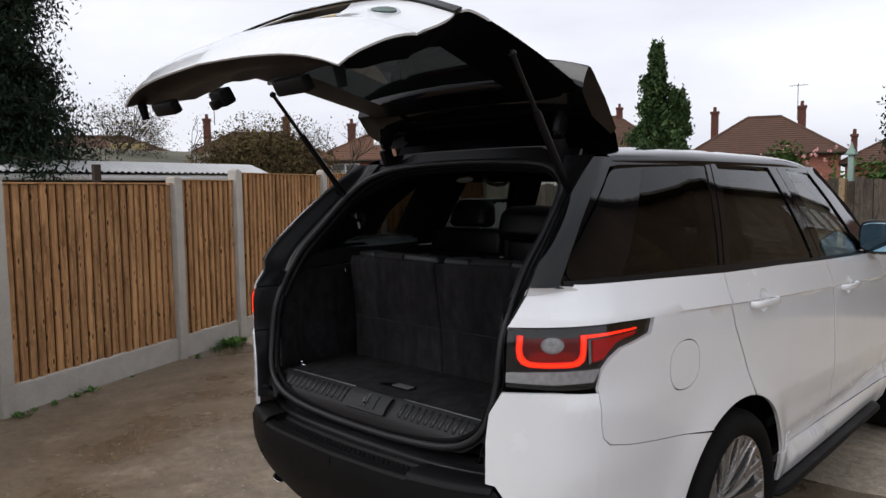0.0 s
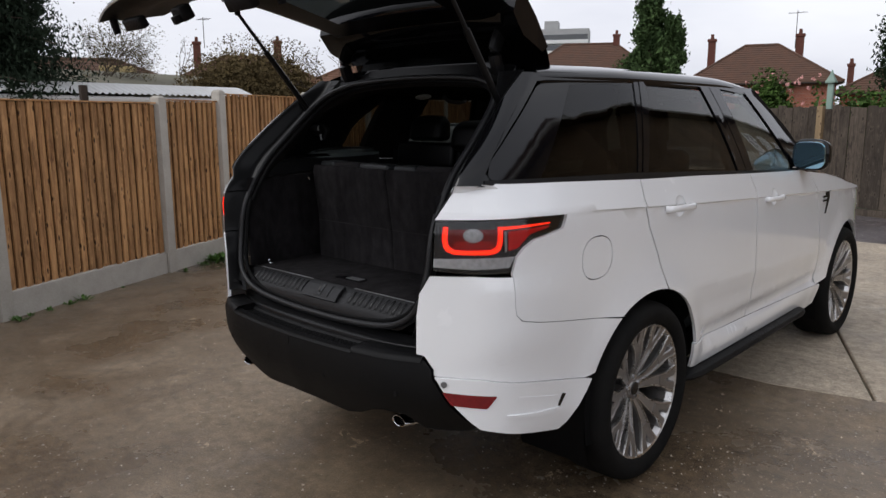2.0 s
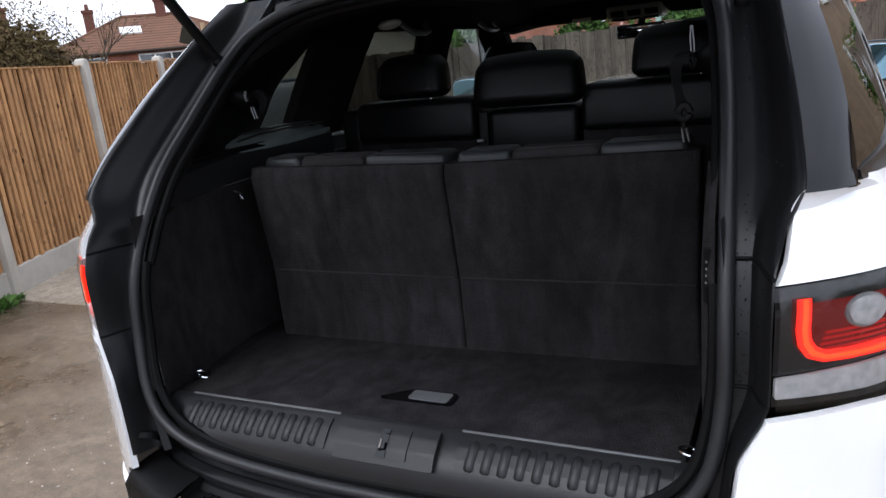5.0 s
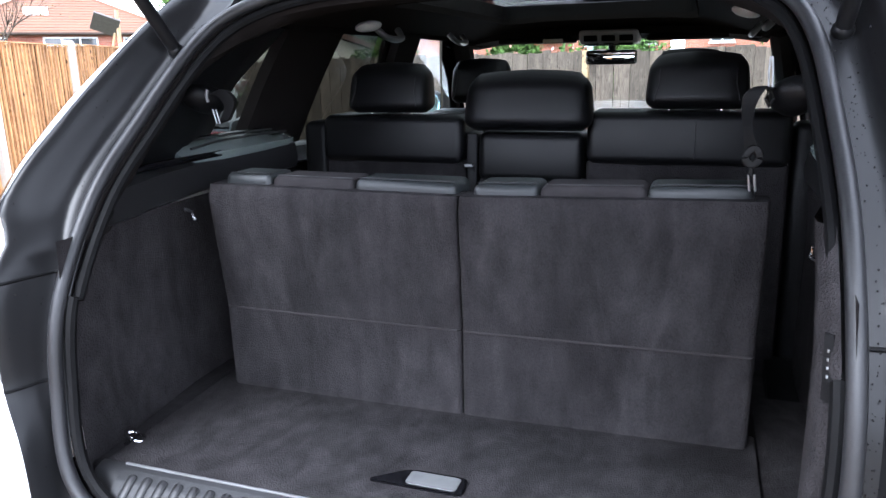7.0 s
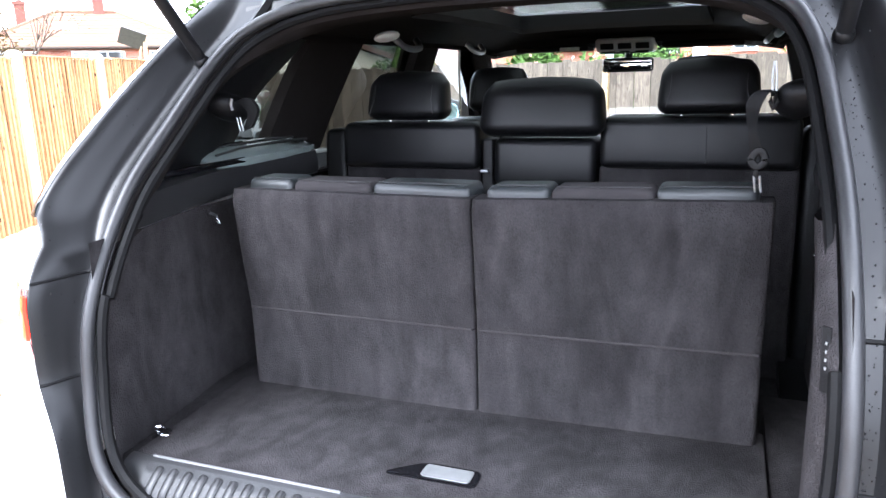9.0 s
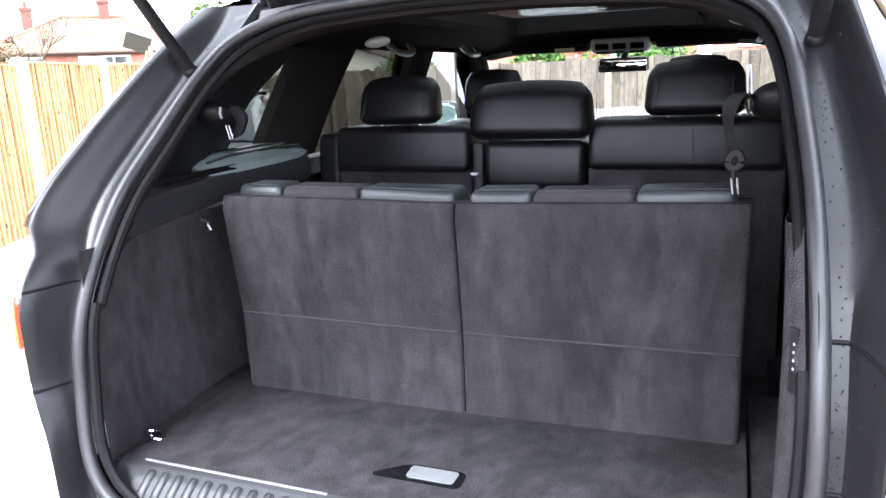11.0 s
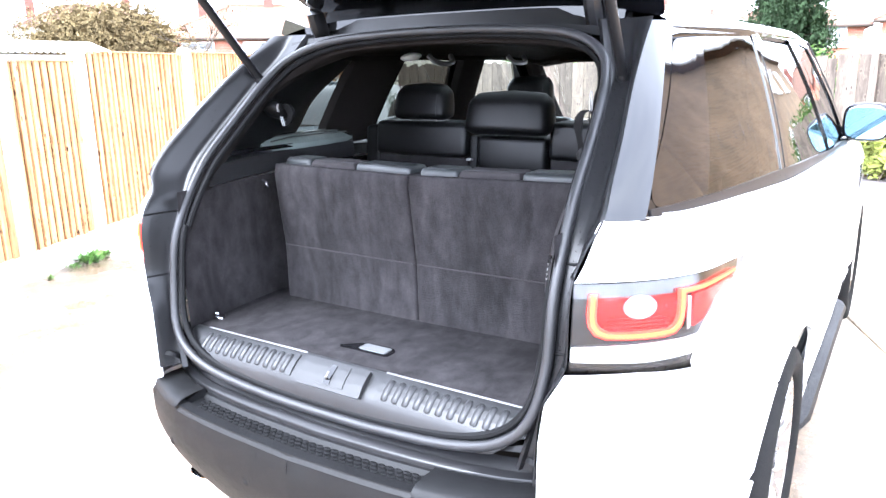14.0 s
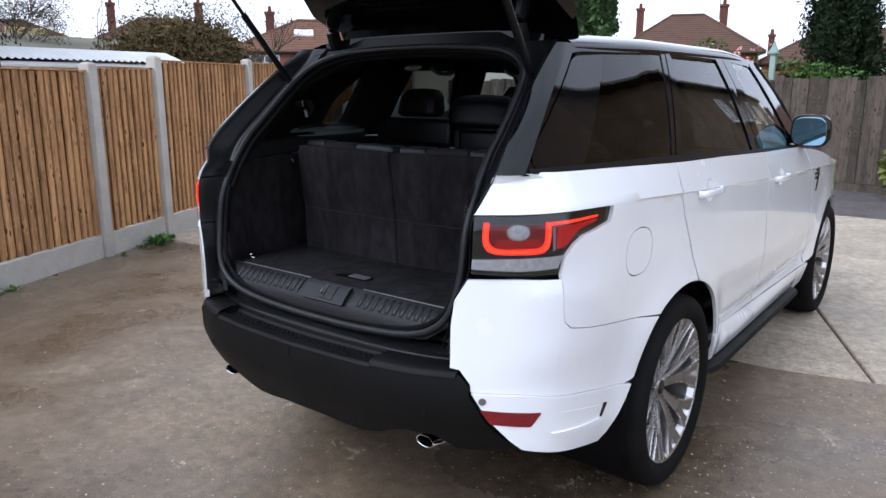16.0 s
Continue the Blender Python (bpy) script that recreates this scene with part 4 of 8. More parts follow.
conifer((-11.9, 1.6, 0), 9.0, 2.25, 150000, 0.034, LEAF_DARK, "tall dark green conifer behind a fence", 3, 0.10, power=0.55, long=2.7)
bare_tree((-18.7, 6.25, 0), 4.9, 8, "thin almost bare tree against the sky", spread=0.75, depth=6)
shrub("bush", (-14.6, 9.0, -0.05), 2.4, 2.7, 3.0, 70000, 0.036, LEAF_BRUSH, "large brown-green overgrown bush behind a shed", "bush", 4, 14)
bare_tree((-13.4, 10.6, -0.05), 4.0, 12, "thin twiggy shrub beside a large bush", LEAF_BRUSH, 0.8, 4)
bare_tree((-15.9, 7.6, -0.05), 4.2, 14, "thin twiggy shrub beside a large bush", LEAF_BRUSH, 0.8, 4)
conifer((-13.95, 29.4, 0), 7.9, 1.9, 26000, 0.085, LEAF_CON, "tall green weeping conifer with a bushy side", 21, 0.2, lobes=(((1.0, 0.4, 0), 5.9, 1.35), ((-0.7, -0.3, 0), 4.4, 1.2)), power=0.8)
conifer((-2.4, 24.6, 0), 8.5, 1.35, 42000, 0.05, LEAF_PINE, "broad dark green pine behind a hedge", 31, 0.22, power=0.45, long=3.0)
shrub("rose_bush", (-3.2, 14.3, -0.05), 0.85, 0.8, 2.35, 9000, 0.05, LEAF_HEDGE, "green rose bush with pale pink blooms", "bush", 41, 9)
shrub("bush", (-2.1, 14.2, -0.05), 0.45, 0.5, 2.1, 900, 0.06, LEAF_HEDGE, "light green leggy shrub", "bush", 43, 6)
shrub("hedge", (-0.6, 13.4, -0.05), 1.3, 0.7, 1.75, 12000, 0.05, LEAF_HEDGE, "clipped leafy green hedge behind a fence", "hedge", 51, 14)
shrub("hedge", (2.2, 13.6, -0.05), 1.9, 0.7, 1.95, 12000, 0.055, LEAF_HEDGE, "clipped leafy green hedge behind a fence", "hedge", 53, 14)
shrub("hedge", (-6.6, 15.4, -0.05), 1.5, 0.8, 2.1, 8000, 0.055, LEAF_HEDGE, "leafy green hedge behind a fence", "hedge", 55, 12)
shrub("bush", (0.85, 10.6, 0), 0.42, 0.3, 0.75, 900, 0.05, LEAF_YEL, "small yellow-green bush at the foot of a fence", "bush", 61, 6)
shrub("bush", (-26.5, 33.5, 0), 2.2, 2.2, 5.2, 2600, 0.26, LEAF_HEDGE, "round green garden tree behind houses", "tree", 63, 10)
r2 = random.Random(77)
t = thing("rose_bloom", "pale pink rose blooms on a green bush", "flower", kind="stuff")
bm = bmesh.new()
for k in range(26):
    c = Vector((-3.2 + r2.gauss(0.3, 0.6), 14.0 + r2.gauss(0, 0.35), 2.15 + r2.gauss(0, 0.25)))
    leaves(bm, [c + Vector((r2.gauss(0, 0.018), r2.gauss(0, 0.018), r2.gauss(0, 0.018))) for _ in range(6)], 0.05, r2, long=1.0)
part("petal", bm, PETAL, t, fix=False)
bm = bmesh.new()
box(bm, -1.475, -1.385, 11.875, 11.965, 0.0, 2.12, 0.01)
box(bm, -1.51, -1.35, 11.84, 12.0, 2.12, 2.16, 0.01)
loft(bm, [[(-1.43 + a * dx, 11.92 + a * dy, z) for dx, dy in ((-1, -1), (1, -1), (1, 1), (-1, 1))] for a, z in ((0.07, 2.16), (0.03, 2.25), (0.006, 2.34))], closed=True, ends=True)
tagged(part("post", bm, VERDIGRIS), "pale green painted wooden post behind a fence", "post")


# ---- houses ----
def window_unit(parent, m, w, h, bars=1):
    """A white-framed window: m puts its sill centre on the wall, facing -y."""
    bm = bmesh.new()
    for x0, x1, z0, z1 in [(-w / 2, -w / 2 + 0.07, 0, h), (w / 2 - 0.07, w / 2, 0, h), (-w / 2, w / 2, 0, 0.07), (-w / 2, w / 2, h - 0.07, h)] + [(-w / 2 + w * (k + 1) / (bars + 1) - 0.035, -w / 2 + w * (k + 1) / (bars + 1) + 0.035, 0, h) for k in range(bars)] + [(-w / 2, w / 2, h * 0.66, h * 0.66 + 0.05)]:
        box(bm, x0, x1, -0.05, 0.04, z0, z1, 0.0, m)
    fr = part("window", bm, PVC, parent, "white framed window", soft=False)
    bm = bmesh.new()
    box(bm, -w / 2 + 0.03, w / 2 - 0.03, -0.015, 0.0, 0.03, h - 0.03, 0.0, m)
    part("pane", bm, PANE, fr, soft=False)
    bm = bmesh.new()
    box(bm, -w / 2 - 0.06, w / 2 + 0.06, -0.12, 0.02, -0.07, 0.0, 0.0, m)
    part("sill", bm, PVC, fr, soft=False)


def cottage(at, turn, w, d, eave, ridge, walls, tiles, label, stacks=(), openings=(), hip=0.9, skylight=None):
    """A hipped house; openings are (side, along, sill, width, height)."""
    t = thing("house", label, "house", at=(0, 0, 0))
    M = pose(at[0], at[1], 0, 0, 0, turn)
    bm = bmesh.new()
    box(bm, -w / 2, w / 2, -d / 2, d / 2, 0, eave, 0.0, M)
    part("wall", bm, walls, t, soft=False)
    o = 0.3
    bm = bmesh.new()
    c = [M @ Vector(p) for p in ((-w / 2 - o, -d / 2 - o, eave), (w / 2 + o, -d / 2 - o, eave), (w / 2 + o, d / 2 + o, eave), (-w / 2 - o, d / 2 + o, eave))]
    cu = [p + Vector((0, 0, -0.14)) for p in c]
    k = w / 2 - hip * d / 2
    r0, r1 = M @ Vector((-k, 0, ridge)), M @ Vector((k, 0, ridge))
    V = [bm.verts.new(p) for p in c + [r0, r1] + cu]
    for q in ((0, 1, 5, 4), (1, 2, 5), (2, 3, 4, 5), (3, 0, 4), (0, 1, 7, 6), (1, 2, 8, 7), (2, 3, 9, 8), (3, 0, 6, 9), (6, 7, 8, 9)):
        bm.faces.new([V[i] for i in q])
    roof = part("roof", bm, tiles, t, soft=False)
    bm = bmesh.new()
    n = int((ridge - eave) / 0.13)
    for side in (-1, 1):
        for i in range(n):
            q = (i + 0.5) / n
            a, b = Vector((-(w / 2 + o) + (w / 2 + o - k) * q, side * (d / 2 + o) * (1 - q), eave + (ridge - eave) * q)), Vector(((w / 2 + o) - (w / 2 + o - k) * q, side * (d / 2 + o) * (1 - q), eave + (ridge - eave) * q))
            rod(bm, M @ a, M @ b, 0.028, 0.028, 4)
    rod(bm, r0, r1, 0.1, 0.1, 8)
    for p, q in ((0, r0), (3, r0), (1, r1), (2, r1)):
        rod(bm, c[p], q, 0.08, 0.08, 6)
    tagged(part("roof_tiling", bm, tiles, roof, soft=False), kind="stuff")
    bm = bmesh.new()
    for i in range(4):
        rod(bm, cu[i] + Vector((0, 0, 0.06)), cu[(i + 1) % 4] + Vector((0, 0, 0.06)), 0.06, 0.06, 8)
    part("gutter", bm, PVC if walls is BRICK_B else DARKWOOD, roof)
    for x, y, h, wid in stacks:
        bm = bmesh.new()
        box(bm, x - wid / 2, x + wid / 2, y - wid / 2, y + wid / 2, eave, h - 0.15, 0.01, M)
        box(bm, x - wid / 2 - 0.05, x + wid / 2 + 0.05, y - wid / 2 - 0.05, y + wid / 2 + 0.05, h - 0.25, h - 0.1, 0.01, M)
        st = part("chimney", bm, CHIMNEY, roof, soft=False)
        bm = bmesh.new()
        rod(bm, M @ Vector((x, y, h - 0.12)), M @ Vector((x, y, h + 0.18)), 0.11, 0.09, 10)
        if wid > 0.6:
            rod(bm, M @ Vector((x + 0.22, y, h - 0.12)), M @ Vector((x + 0.22, y, h + 0.14)), 0.10, 0.08, 10)
        part("chimney_pot", bm, CHIMNEY, roof)
    for side, x, z, ww, hh in openings:
        T = {"front": pose(x, -d / 2, z), "right": pose(w / 2, x, z, 0, 0, 90), "left": pose(-w / 2, x, z, 0, 0, -90), "back": pose(x, d / 2, z, 0, 0, 180)}[side]
        window_unit(t, M @ T, ww, hh, 2 if ww > 1.5 else 1)
    if skylight:
        x, q = skylight
        bm = bmesh.new()
        a = Vector((x, -(d / 2 + o) * (1 - q), eave + (ridge - eave) * q))
        ang = math.atan2(ridge - eave, d / 2 + o)
        box(bm, -0.5, 0.5, -0.4, 0.4, -0.05, 0.08, 0.01, M @ Matrix.Translation(a) @ Matrix.Rotation(ang, 4, "X"))
        part("skylight", bm, PVC, roof, soft=False)
    return t


# brick house with a skylight, behind the shed
cottage((-29.0, 27.6), 48, 9.0, 7.0, 3.25, 5.0, BRICK_R, TILES_O, "red brick house with an orange hipped roof and skylight", stacks=((-2.8, 0.6, 5.6, 0.46), (0.6, 0.0, 5.9, 0.5)), openings=(("front", -3.0, 1.85, 1.5, 1.2), ("front", 0.2, 1.85, 2.2, 1.2), ("front", 3.0, 1.85, 1.3, 1.2)), skylight=(-1.0, 0.55))
# hipped house with two stacks, hidden low by a bush
cottage((-38.5, 24.0), 62, 9.5, 7.5, 3.3, 5.3, BRICK_R, TILES, "brown hipped-roof house with two chimney stacks", stacks=((-2.9, -0.4, 6.2, 0.44), (1.9, -0.4, 6.4, 0.44)))
cottage((-33.0, 11.5), 66, 10, 7, 2.7, 4.2, BRICK_R, TILES, "low brown roofed house behind trees")
# hipped house with two stacks across the lane
cottage((-14.1, 43.3), 20, 7.6, 6.4, 3.4, 5.65, BRICK_R, TILES, "mottled red-brown hipped roof house with two chimneys", stacks=((-2.75, -0.2, 6.2, 0.42), (2.0, -0.2, 6.3, 0.42)))
cottage((-27.2, 45.5), 30, 9.5, 6.4, 4.2, 6.75, BRICK_R, TILES, "brown hipped-roof house with one chimney", stacks=((1.9, 0.0, 7.5, 0.46),))
cottage((-7.0, 45.5), 12, 6.0, 6.0, 2.8, 4.55, BRICK_R, TILES, "low brown tiled roof behind a hedge", stacks=((-2.7, -0.4, 4.55, 0.32),))
cottage((-4.3, 43.0), 8, 5.0, 6.0, 3.35, 4.6, BRICK_R, TILES, "red brick house with a white window", stacks=((-1.6, 1.0, 5.1, 0.6),), openings=(("front", -1.3, 2.35, 1.15, 1.0), ("front", 1.2, 2.35, 1.15, 1.0), ("left", -1.0, 2.3, 1.0, 1.0)))
cottage((3.6, 42.5), -6, 8.0, 6.0, 3.5, 5.3, BRICK_R, TILES, "red brick house with white windows", stacks=((2.0, 0.5, 6.2, 0.7),), openings=(("front", -2.2, 2.35, 1.15, 1.0), ("front", 1.4, 2.35, 1.15, 1.0)))
# stock brick house end on, beyond the lane
cottage((8.4, 19.0), 90, 25.4, 7.5, 5.6, 6.1, BRICK_B, TILES, "brown stock brick house with white windows and fascia", openings=(("back", -1, 3.7, 1.3, 1.2), ("back", 1.6, 3.7, 1.6, 1.2), ("back", 4.4, 3.7, 1.3, 1.2), ("back", 7.9, 3.7, 1.6, 1.2), ("back", 0.4, 1.0, 1.3, 1.2), ("back", 3.8, 1.0, 1.6, 1.2), ("back", 7.9, 1.0, 1.3, 1.2)), hip=0.06)
# pale gable beyond the end of the new fence
t = thing("house", "pale rendered gable end of a low house", "house")
M = pose(-10.8, 17.0, 0, 0, 0, 32)
bm = bmesh.new()
loft(bm, [[M @ Vector((x, y, z)) for x, z in ((-2.6, 0), (2.6, 0), (2.6, 1.85), (0, 2.75), (-2.6, 1.85))] for y in (-3, 3)], closed=True, ends=True)
part("wall", bm, RENDER, t, soft=False)
bm = bmesh.new()
for sx in (-1, 1):
    loft(bm, [[M @ Vector((sx * x, y, z + e)) for x, z in ((2.85, 1.79), (0, 2.78))] for y, e in ((-3.2, 0.0), (3.2, 0.0))])
    loft(bm, [[M @ Vector((sx * x, y, z + e)) for x, z in ((2.85, 1.79), (0, 2.78))] for y, e in ((-3.2, 0.12), (3.2, 0.12))])
    loft(bm, [[M @ Vector((sx * x, -3.2, z + e)) for x, z in ((2.85, 1.79), (0, 2.78))] for e in (0.0, 0.12)])
part("roof", bm, TILES, t, soft=False)

# flats far off
t = thing("apartment_building", "distant pale grey concrete block of flats", "apartment building")
M = pose(-124, 185, 0, 0, 0, 30)
bm = bmesh.new()
box(bm, -8, 8, -5, 5, 0, 26.5, 0.0, M)
box(bm, -5, -1, -3, 3, 26.5, 29.0, 0.0, M)
part("wall", bm, FLATS, t, soft=False)
for k in range(4):
    bm = bmesh.new()
    box(bm, -7.6, 7.6, -5.25, -4.8, 14.5 + 3 * k, 15.9 + 3 * k, 0.0, M)
    part("window", bm, PANE, t, soft=False)
    bm = bmesh.new()
    box(bm, -7.8, 7.8, -5.7, -4.8, 13.4 + 3 * k, 14.4 + 3 * k, 0.0, M)
    part("balcony", bm, PVC, t, soft=False)

# garage row with a white corrugated roof, behind the new fence
t = thing("garage", "low garage with a white corrugated roof", "garage")
a, b = Vector((-9.6, -1.2, 0)), Vector((-10.6, 6.6, 0))
d = (b - a).normalized()
s = Vector((-d.y, d.x, 0))
bm = bmesh.new()
loft(bm, [[p + s * k + Vector((0, 0, z)) for k, z in ((0.3, 0), (0.3, 1.94), (4.5, 2.1), (4.5, 0))] for p in (a, b)], closed=True, ends=True)
part("wall", bm, DARKWOOD, t, soft=False)
bm = bmesh.new()
rows = []
n = 330
for i in range(n + 1):
    p = a + d * (i / n * (b - a).length)
    rows.append([p + s * k + Vector((0, 0, z + 0.016 * math.cos(i * math.pi / 2.5))) for k, z in ((0.0, 1.99), (0.55, 2.17), (4.6, 2.30))])
loft(bm, rows)
part("roof", bm, ROOFSHEET, t, fix=True)
bm = bmesh.new()
rod(bm, a + Vector((0, 0, 1.90)) + s * 0.1, b + Vector((0, 0, 1.90)) + s * 0.1, 0.05, 0.05, 8)
part("gutter", bm, PVC, t)
bm = bmesh.new()
box(bm, -8.99, -8.89, 2.56, 2.66, 0, 2.06, 0.008)
tagged(part("post", bm, DARKWOOD), "dark square wooden post behind a fence", "post")
bm = bmesh.new()
tube(bm, [(-7.9, 0.62, 0), (-7.9, 0.62, 1.95), (-7.95, 0.60, 2.08), (-8.05, 0.57, 2.13)], 0.02, 8)
tagged(part("vent_pipe", bm, PVC), "thin white bent pipe behind a fence", "pipe")
t = thing("shed", "long shed with a mossy felt roof", "shed")
bm = bmesh.new()
M = pose(-17.2, 7.2, 0, 0, 0, 100)
loft(bm, [[M @ Vector((x, y, z)) for y, z in ((-2.5, 0), (-2.5, 2.05), (2.5, 2.75), (2.5, 0))] for x in (-5, 5)], closed=True, ends=True)
part("wall", bm, DARKWOOD, t, soft=False)
bm = bmesh.new()
loft(bm, [[M @ Vector((x, y, z)) for y, z in ((-2.9, 2.03), (2.7, 2.82), (2.7, 2.95), (-2.9, 2.13))] for x in (-5.2, 5.2)], closed=True, ends=True)
part("roof", bm, FELT, t, soft=False)
bm = bmesh.new()
box(bm, -0.5, 0.5, -0.5, 0.5, 0, 3.2, 0.02, pose(-21.5, 8.6, 0, 0, 0, 60))
tagged(part("outbuilding", bm, YELLOWBLOCK, soft=False), "small yellow flat-roofed outbuilding", "building")

# aerials and a tilted panel on a pole
for x, y, z, h in ((-12.4, 43.8, 6.2, 1.3), (-24.0, 47.2, 7.4, 1.6), (-36.9, 20.3, 6.3, 0.9), (-7.9, 44.4, 4.9, 1.2)):
    bm = bmesh.new()
    rod(bm, (x, y, z - 0.8), (x, y, z + h), 0.025, 0.02, 6)
    rod(bm, (x - 0.5, y, z + h - 0.1), (x + 0.5, y + 0.2, z + h - 0.1), 0.015, 0.015, 5)
    for k in range(4):
        rod(bm, (x - 0.4 + 0.25 * k, y - 0.2, z + h - 0.1), (x - 0.4 + 0.25 * k, y + 0.3, z + h - 0.1), 0.01, 0.01, 4)
    tagged(part("aerial", bm, BRAKE), "thin television aerial on a chimney stack", "aerial", "aerials")
t = thing("floodlight", "grey floodlight panel on a tall timber pole", "lamp")
bm = bmesh.new()
rod(bm, (-19.9, 21.4, 0), (-19.9, 21.4, 3.7), 0.09, 0.07, 8)
rod(bm, (-20.6, 21.0, 0), (-20.05, 21.4, 3.0), 0.05, 0.05, 8)
part("pole", bm, TANWOOD, t)
bm = bmesh.new()
box(bm, -0.45, 0.45, -0.05, 0.05, -0.35, 0.35, 0.01, pose(-20.2, 21.1, 3.2, 35, 20, 45))
part("lamp_head", bm, BRAKE, t, soft=False)


# ---- a parked car by the new fence ----
def small_car(at, turn, paint, label):
    t = thing("car", label, "car")
    M = pose(at[0], at[1], 0, 0, 0, turn)
    prof = [(-2.0, 0.35, 0.55), (-2.02, 0.55, 0.78), (-1.95, 0.80, 0.84), (-1.75, 0.95, 0.84), (-1.2, 0.97, 0.86), (0.6, 0.95, 0.86), (1.1, 0.92, 0.85), (1.7, 0.80, 0.80), (1.98, 0.62, 0.70), (2.0, 0.35, 0.6)]
    bm = bmesh.new()
    rows = []
    for y, z, w in prof:
        rows.append([M @ Vector(p) for p in ((-w, y, 0.3), (-w, y, z * 0.7), (-w * 0.95, y, z), (0, y, z + 0.03), (w * 0.95, y, z), (w, y, z * 0.7), (w, y, 0.3))])
    loft(bm, rows, ends=True)
    part("body", bm, paint, t)
    bm = bmesh.new()
    rows = []
    for y, z, w in ((-1.85, 0.92, 0.74), (-1.45, 1.32, 0.66), (-0.8, 1.46, 0.62), (0.1, 1.45, 0.62), (0.6, 1.25, 0.68), (1.15, 0.93, 0.76)):
        rows.append([M @ Vector(p) for p in ((-0.78, y, 0.9), (-w, y, z - 0.05), (-w + 0.1, y, z), (w - 0.1, y, z), (w, y, z - 0.05), (0.78, y, 0.9))])
    loft(bm, rows, ends=True)
    part("glasshouse", bm, PANE, t)
    bm = bmesh.new()
    box(bm, -0.6, 0.6, -0.85, 0.1, 1.445, 1.475, 0.01, M)
    part("roof", bm, paint, t)
    for x in (-0.78, 0.78):
        for y in (-1.25, 1.25):
            bm = bmesh.new()
            spin(bm, [(0.19, 0.02), (0.2, 0.1), (0.29, 0.11), (0.31, 0.08), (0.31, -0.08), (0.2, -0.1)], (0, 0, 0), "x", 24)
            bmesh.ops.transform(bm, matrix=M @ pose(x, y, 0.31), verts=bm.verts)
            wheel = part("wheel", bm, TYRE, t)
            bm = bmesh.new()
            for k in range(5):
                a = k * 1.2566
                rod(bm, (0.085 * (1 if x > 0 else -1), 0, 0), (0.085 * (1 if x > 0 else -1), 0.2 * math.cos(a), 0.2 * math.sin(a)), 0.04, 0.03, 6)
            bmesh.ops.transform(bm, matrix=M @ pose(x, y, 0.31), verts=bm.verts)
            part("rim", bm, ALLOY, wheel)
    for x in (-0.68, 0.68):
        bm = bmesh.new()
        box(bm, x - 0.1, x + 0.1, -2.04, -1.9, 0.68, 0.86, 0.02, M)
        part("tail_lamp", bm, REFLECTOR, t)


small_car((-6.3, 8.0), 22, BLUECAR, "slate blue hatchback parked by a timber fence")



# ---- the large car ----
suv = thing("car", "white sport utility car with black roof and open tailgate", "car")


def ring_arc(cy, cz, r, a0, a1, n=12):
    return [(cy + r * math.cos(radians(a0 + (a1 - a0) * k / n)), cz + r * math.sin(radians(a0 + (a1 - a0) * k / n))) for k in range(n + 1)]


def skin(name, outline, surface, material, parent, label="", thick=0.014, step=0.045, lift=0.0, sides=(1,), sharp=50, holes=()):
    bm = bmesh.new()
    for s in sides:
        panel(bm, outline, surface, thick, step, lift, s, holes)
    if len(sides) == 2:
        middle = [v for v in bm.verts if abs(v.co.x) < 0.006]
        for v in middle:
            v.co.x = 0.0
        bmesh.ops.remove_doubles(bm, verts=middle, dist=3e-3)
        bmesh.ops.delete(bm, geom=[f for f in bm.faces if all(abs(v.co.x) < 1e-3 for v in f.verts)], context="FACES")
    return part(name, bm, material, parent, label, sharp=sharp)


BELT = [(-0.006, 1.340), (0.107, 1.353), (0.516, 1.343), (0.968, 1.327)]
GAP = [(0.968, 1.25), (1.002, 1.131), (1.080, 1.0), (1.139, 0.87)]
SEAM = [(0.833, 0.782), (0.66, 0.807), (0.484, 0.833), (0.30, 0.862), (0.225, 0.878), (0.20, 0.90), (0.193, 0.936), (0.189, 1.036)]
LAMP_LOW = [(0.185, 1.047), (0.203, 1.105), (0.235, 1.135), (0.283, 1.159), (0.345, 1.169), (0.430, 1.185), (0.458, 1.233)]
LAMP_TOP = [(0.294, 1.238), (0.17, 1.239), (0.03, 1.237), (-0.088, 1.236)]
CAP = [(0.645 + 0.104 * math.cos(a) * (1 - 0.03 * math.cos(4 * a)), 1.048 + 0.088 * math.sin(a) * (1 - 0.03 * math.cos(4 * a))) for a in [2 * math.pi * k / 28 for k in range(28)]]
CAPIN = [(0.645 + (u - 0.645) * 0.952, 1.048 + (z - 1.048) * 0.952) for u, z in CAP]
quarter = BELT + GAP + ring_arc(1.06, 0.385, 0.468, 78, 121, 8) + SEAM + LAMP_LOW + LAMP_TOP + [(-0.082, 1.243), (-0.036, 1.318)]
cover = [(-0.104, 1.040), (-0.143, 0.975), (-0.154, 0.893), (-0.156, 0.757), (-0.126, 0.752), (-0.092, 0.706), (-0.092, 0.682), (0.073, 0.676), (0.33, 0.632), (0.581, 0.584)] + ring_arc(1.06, 0.385, 0.466, 154, 122.5, 6) + [(0.66, 0.8043), (0.484, 0.8303), (0.30, 0.8593), (0.2225, 0.8757), (0.1978, 0.8988), (0.1905, 0.9355), (0.1865, 1.036), (0.05, 1.042)]
corner = [(-0.088, 0.679), (0.073, 0.6735), (0.33, 0.6295), (0.578, 0.5825), (0.613, 0.574), (0.585, 0.530), (0.545, 0.478), (0.494, 0.424), (0.453, 0.405), (0.26, 0.445), (0.075, 0.487), (0.035, 0.518), (-0.036, 0.592)]
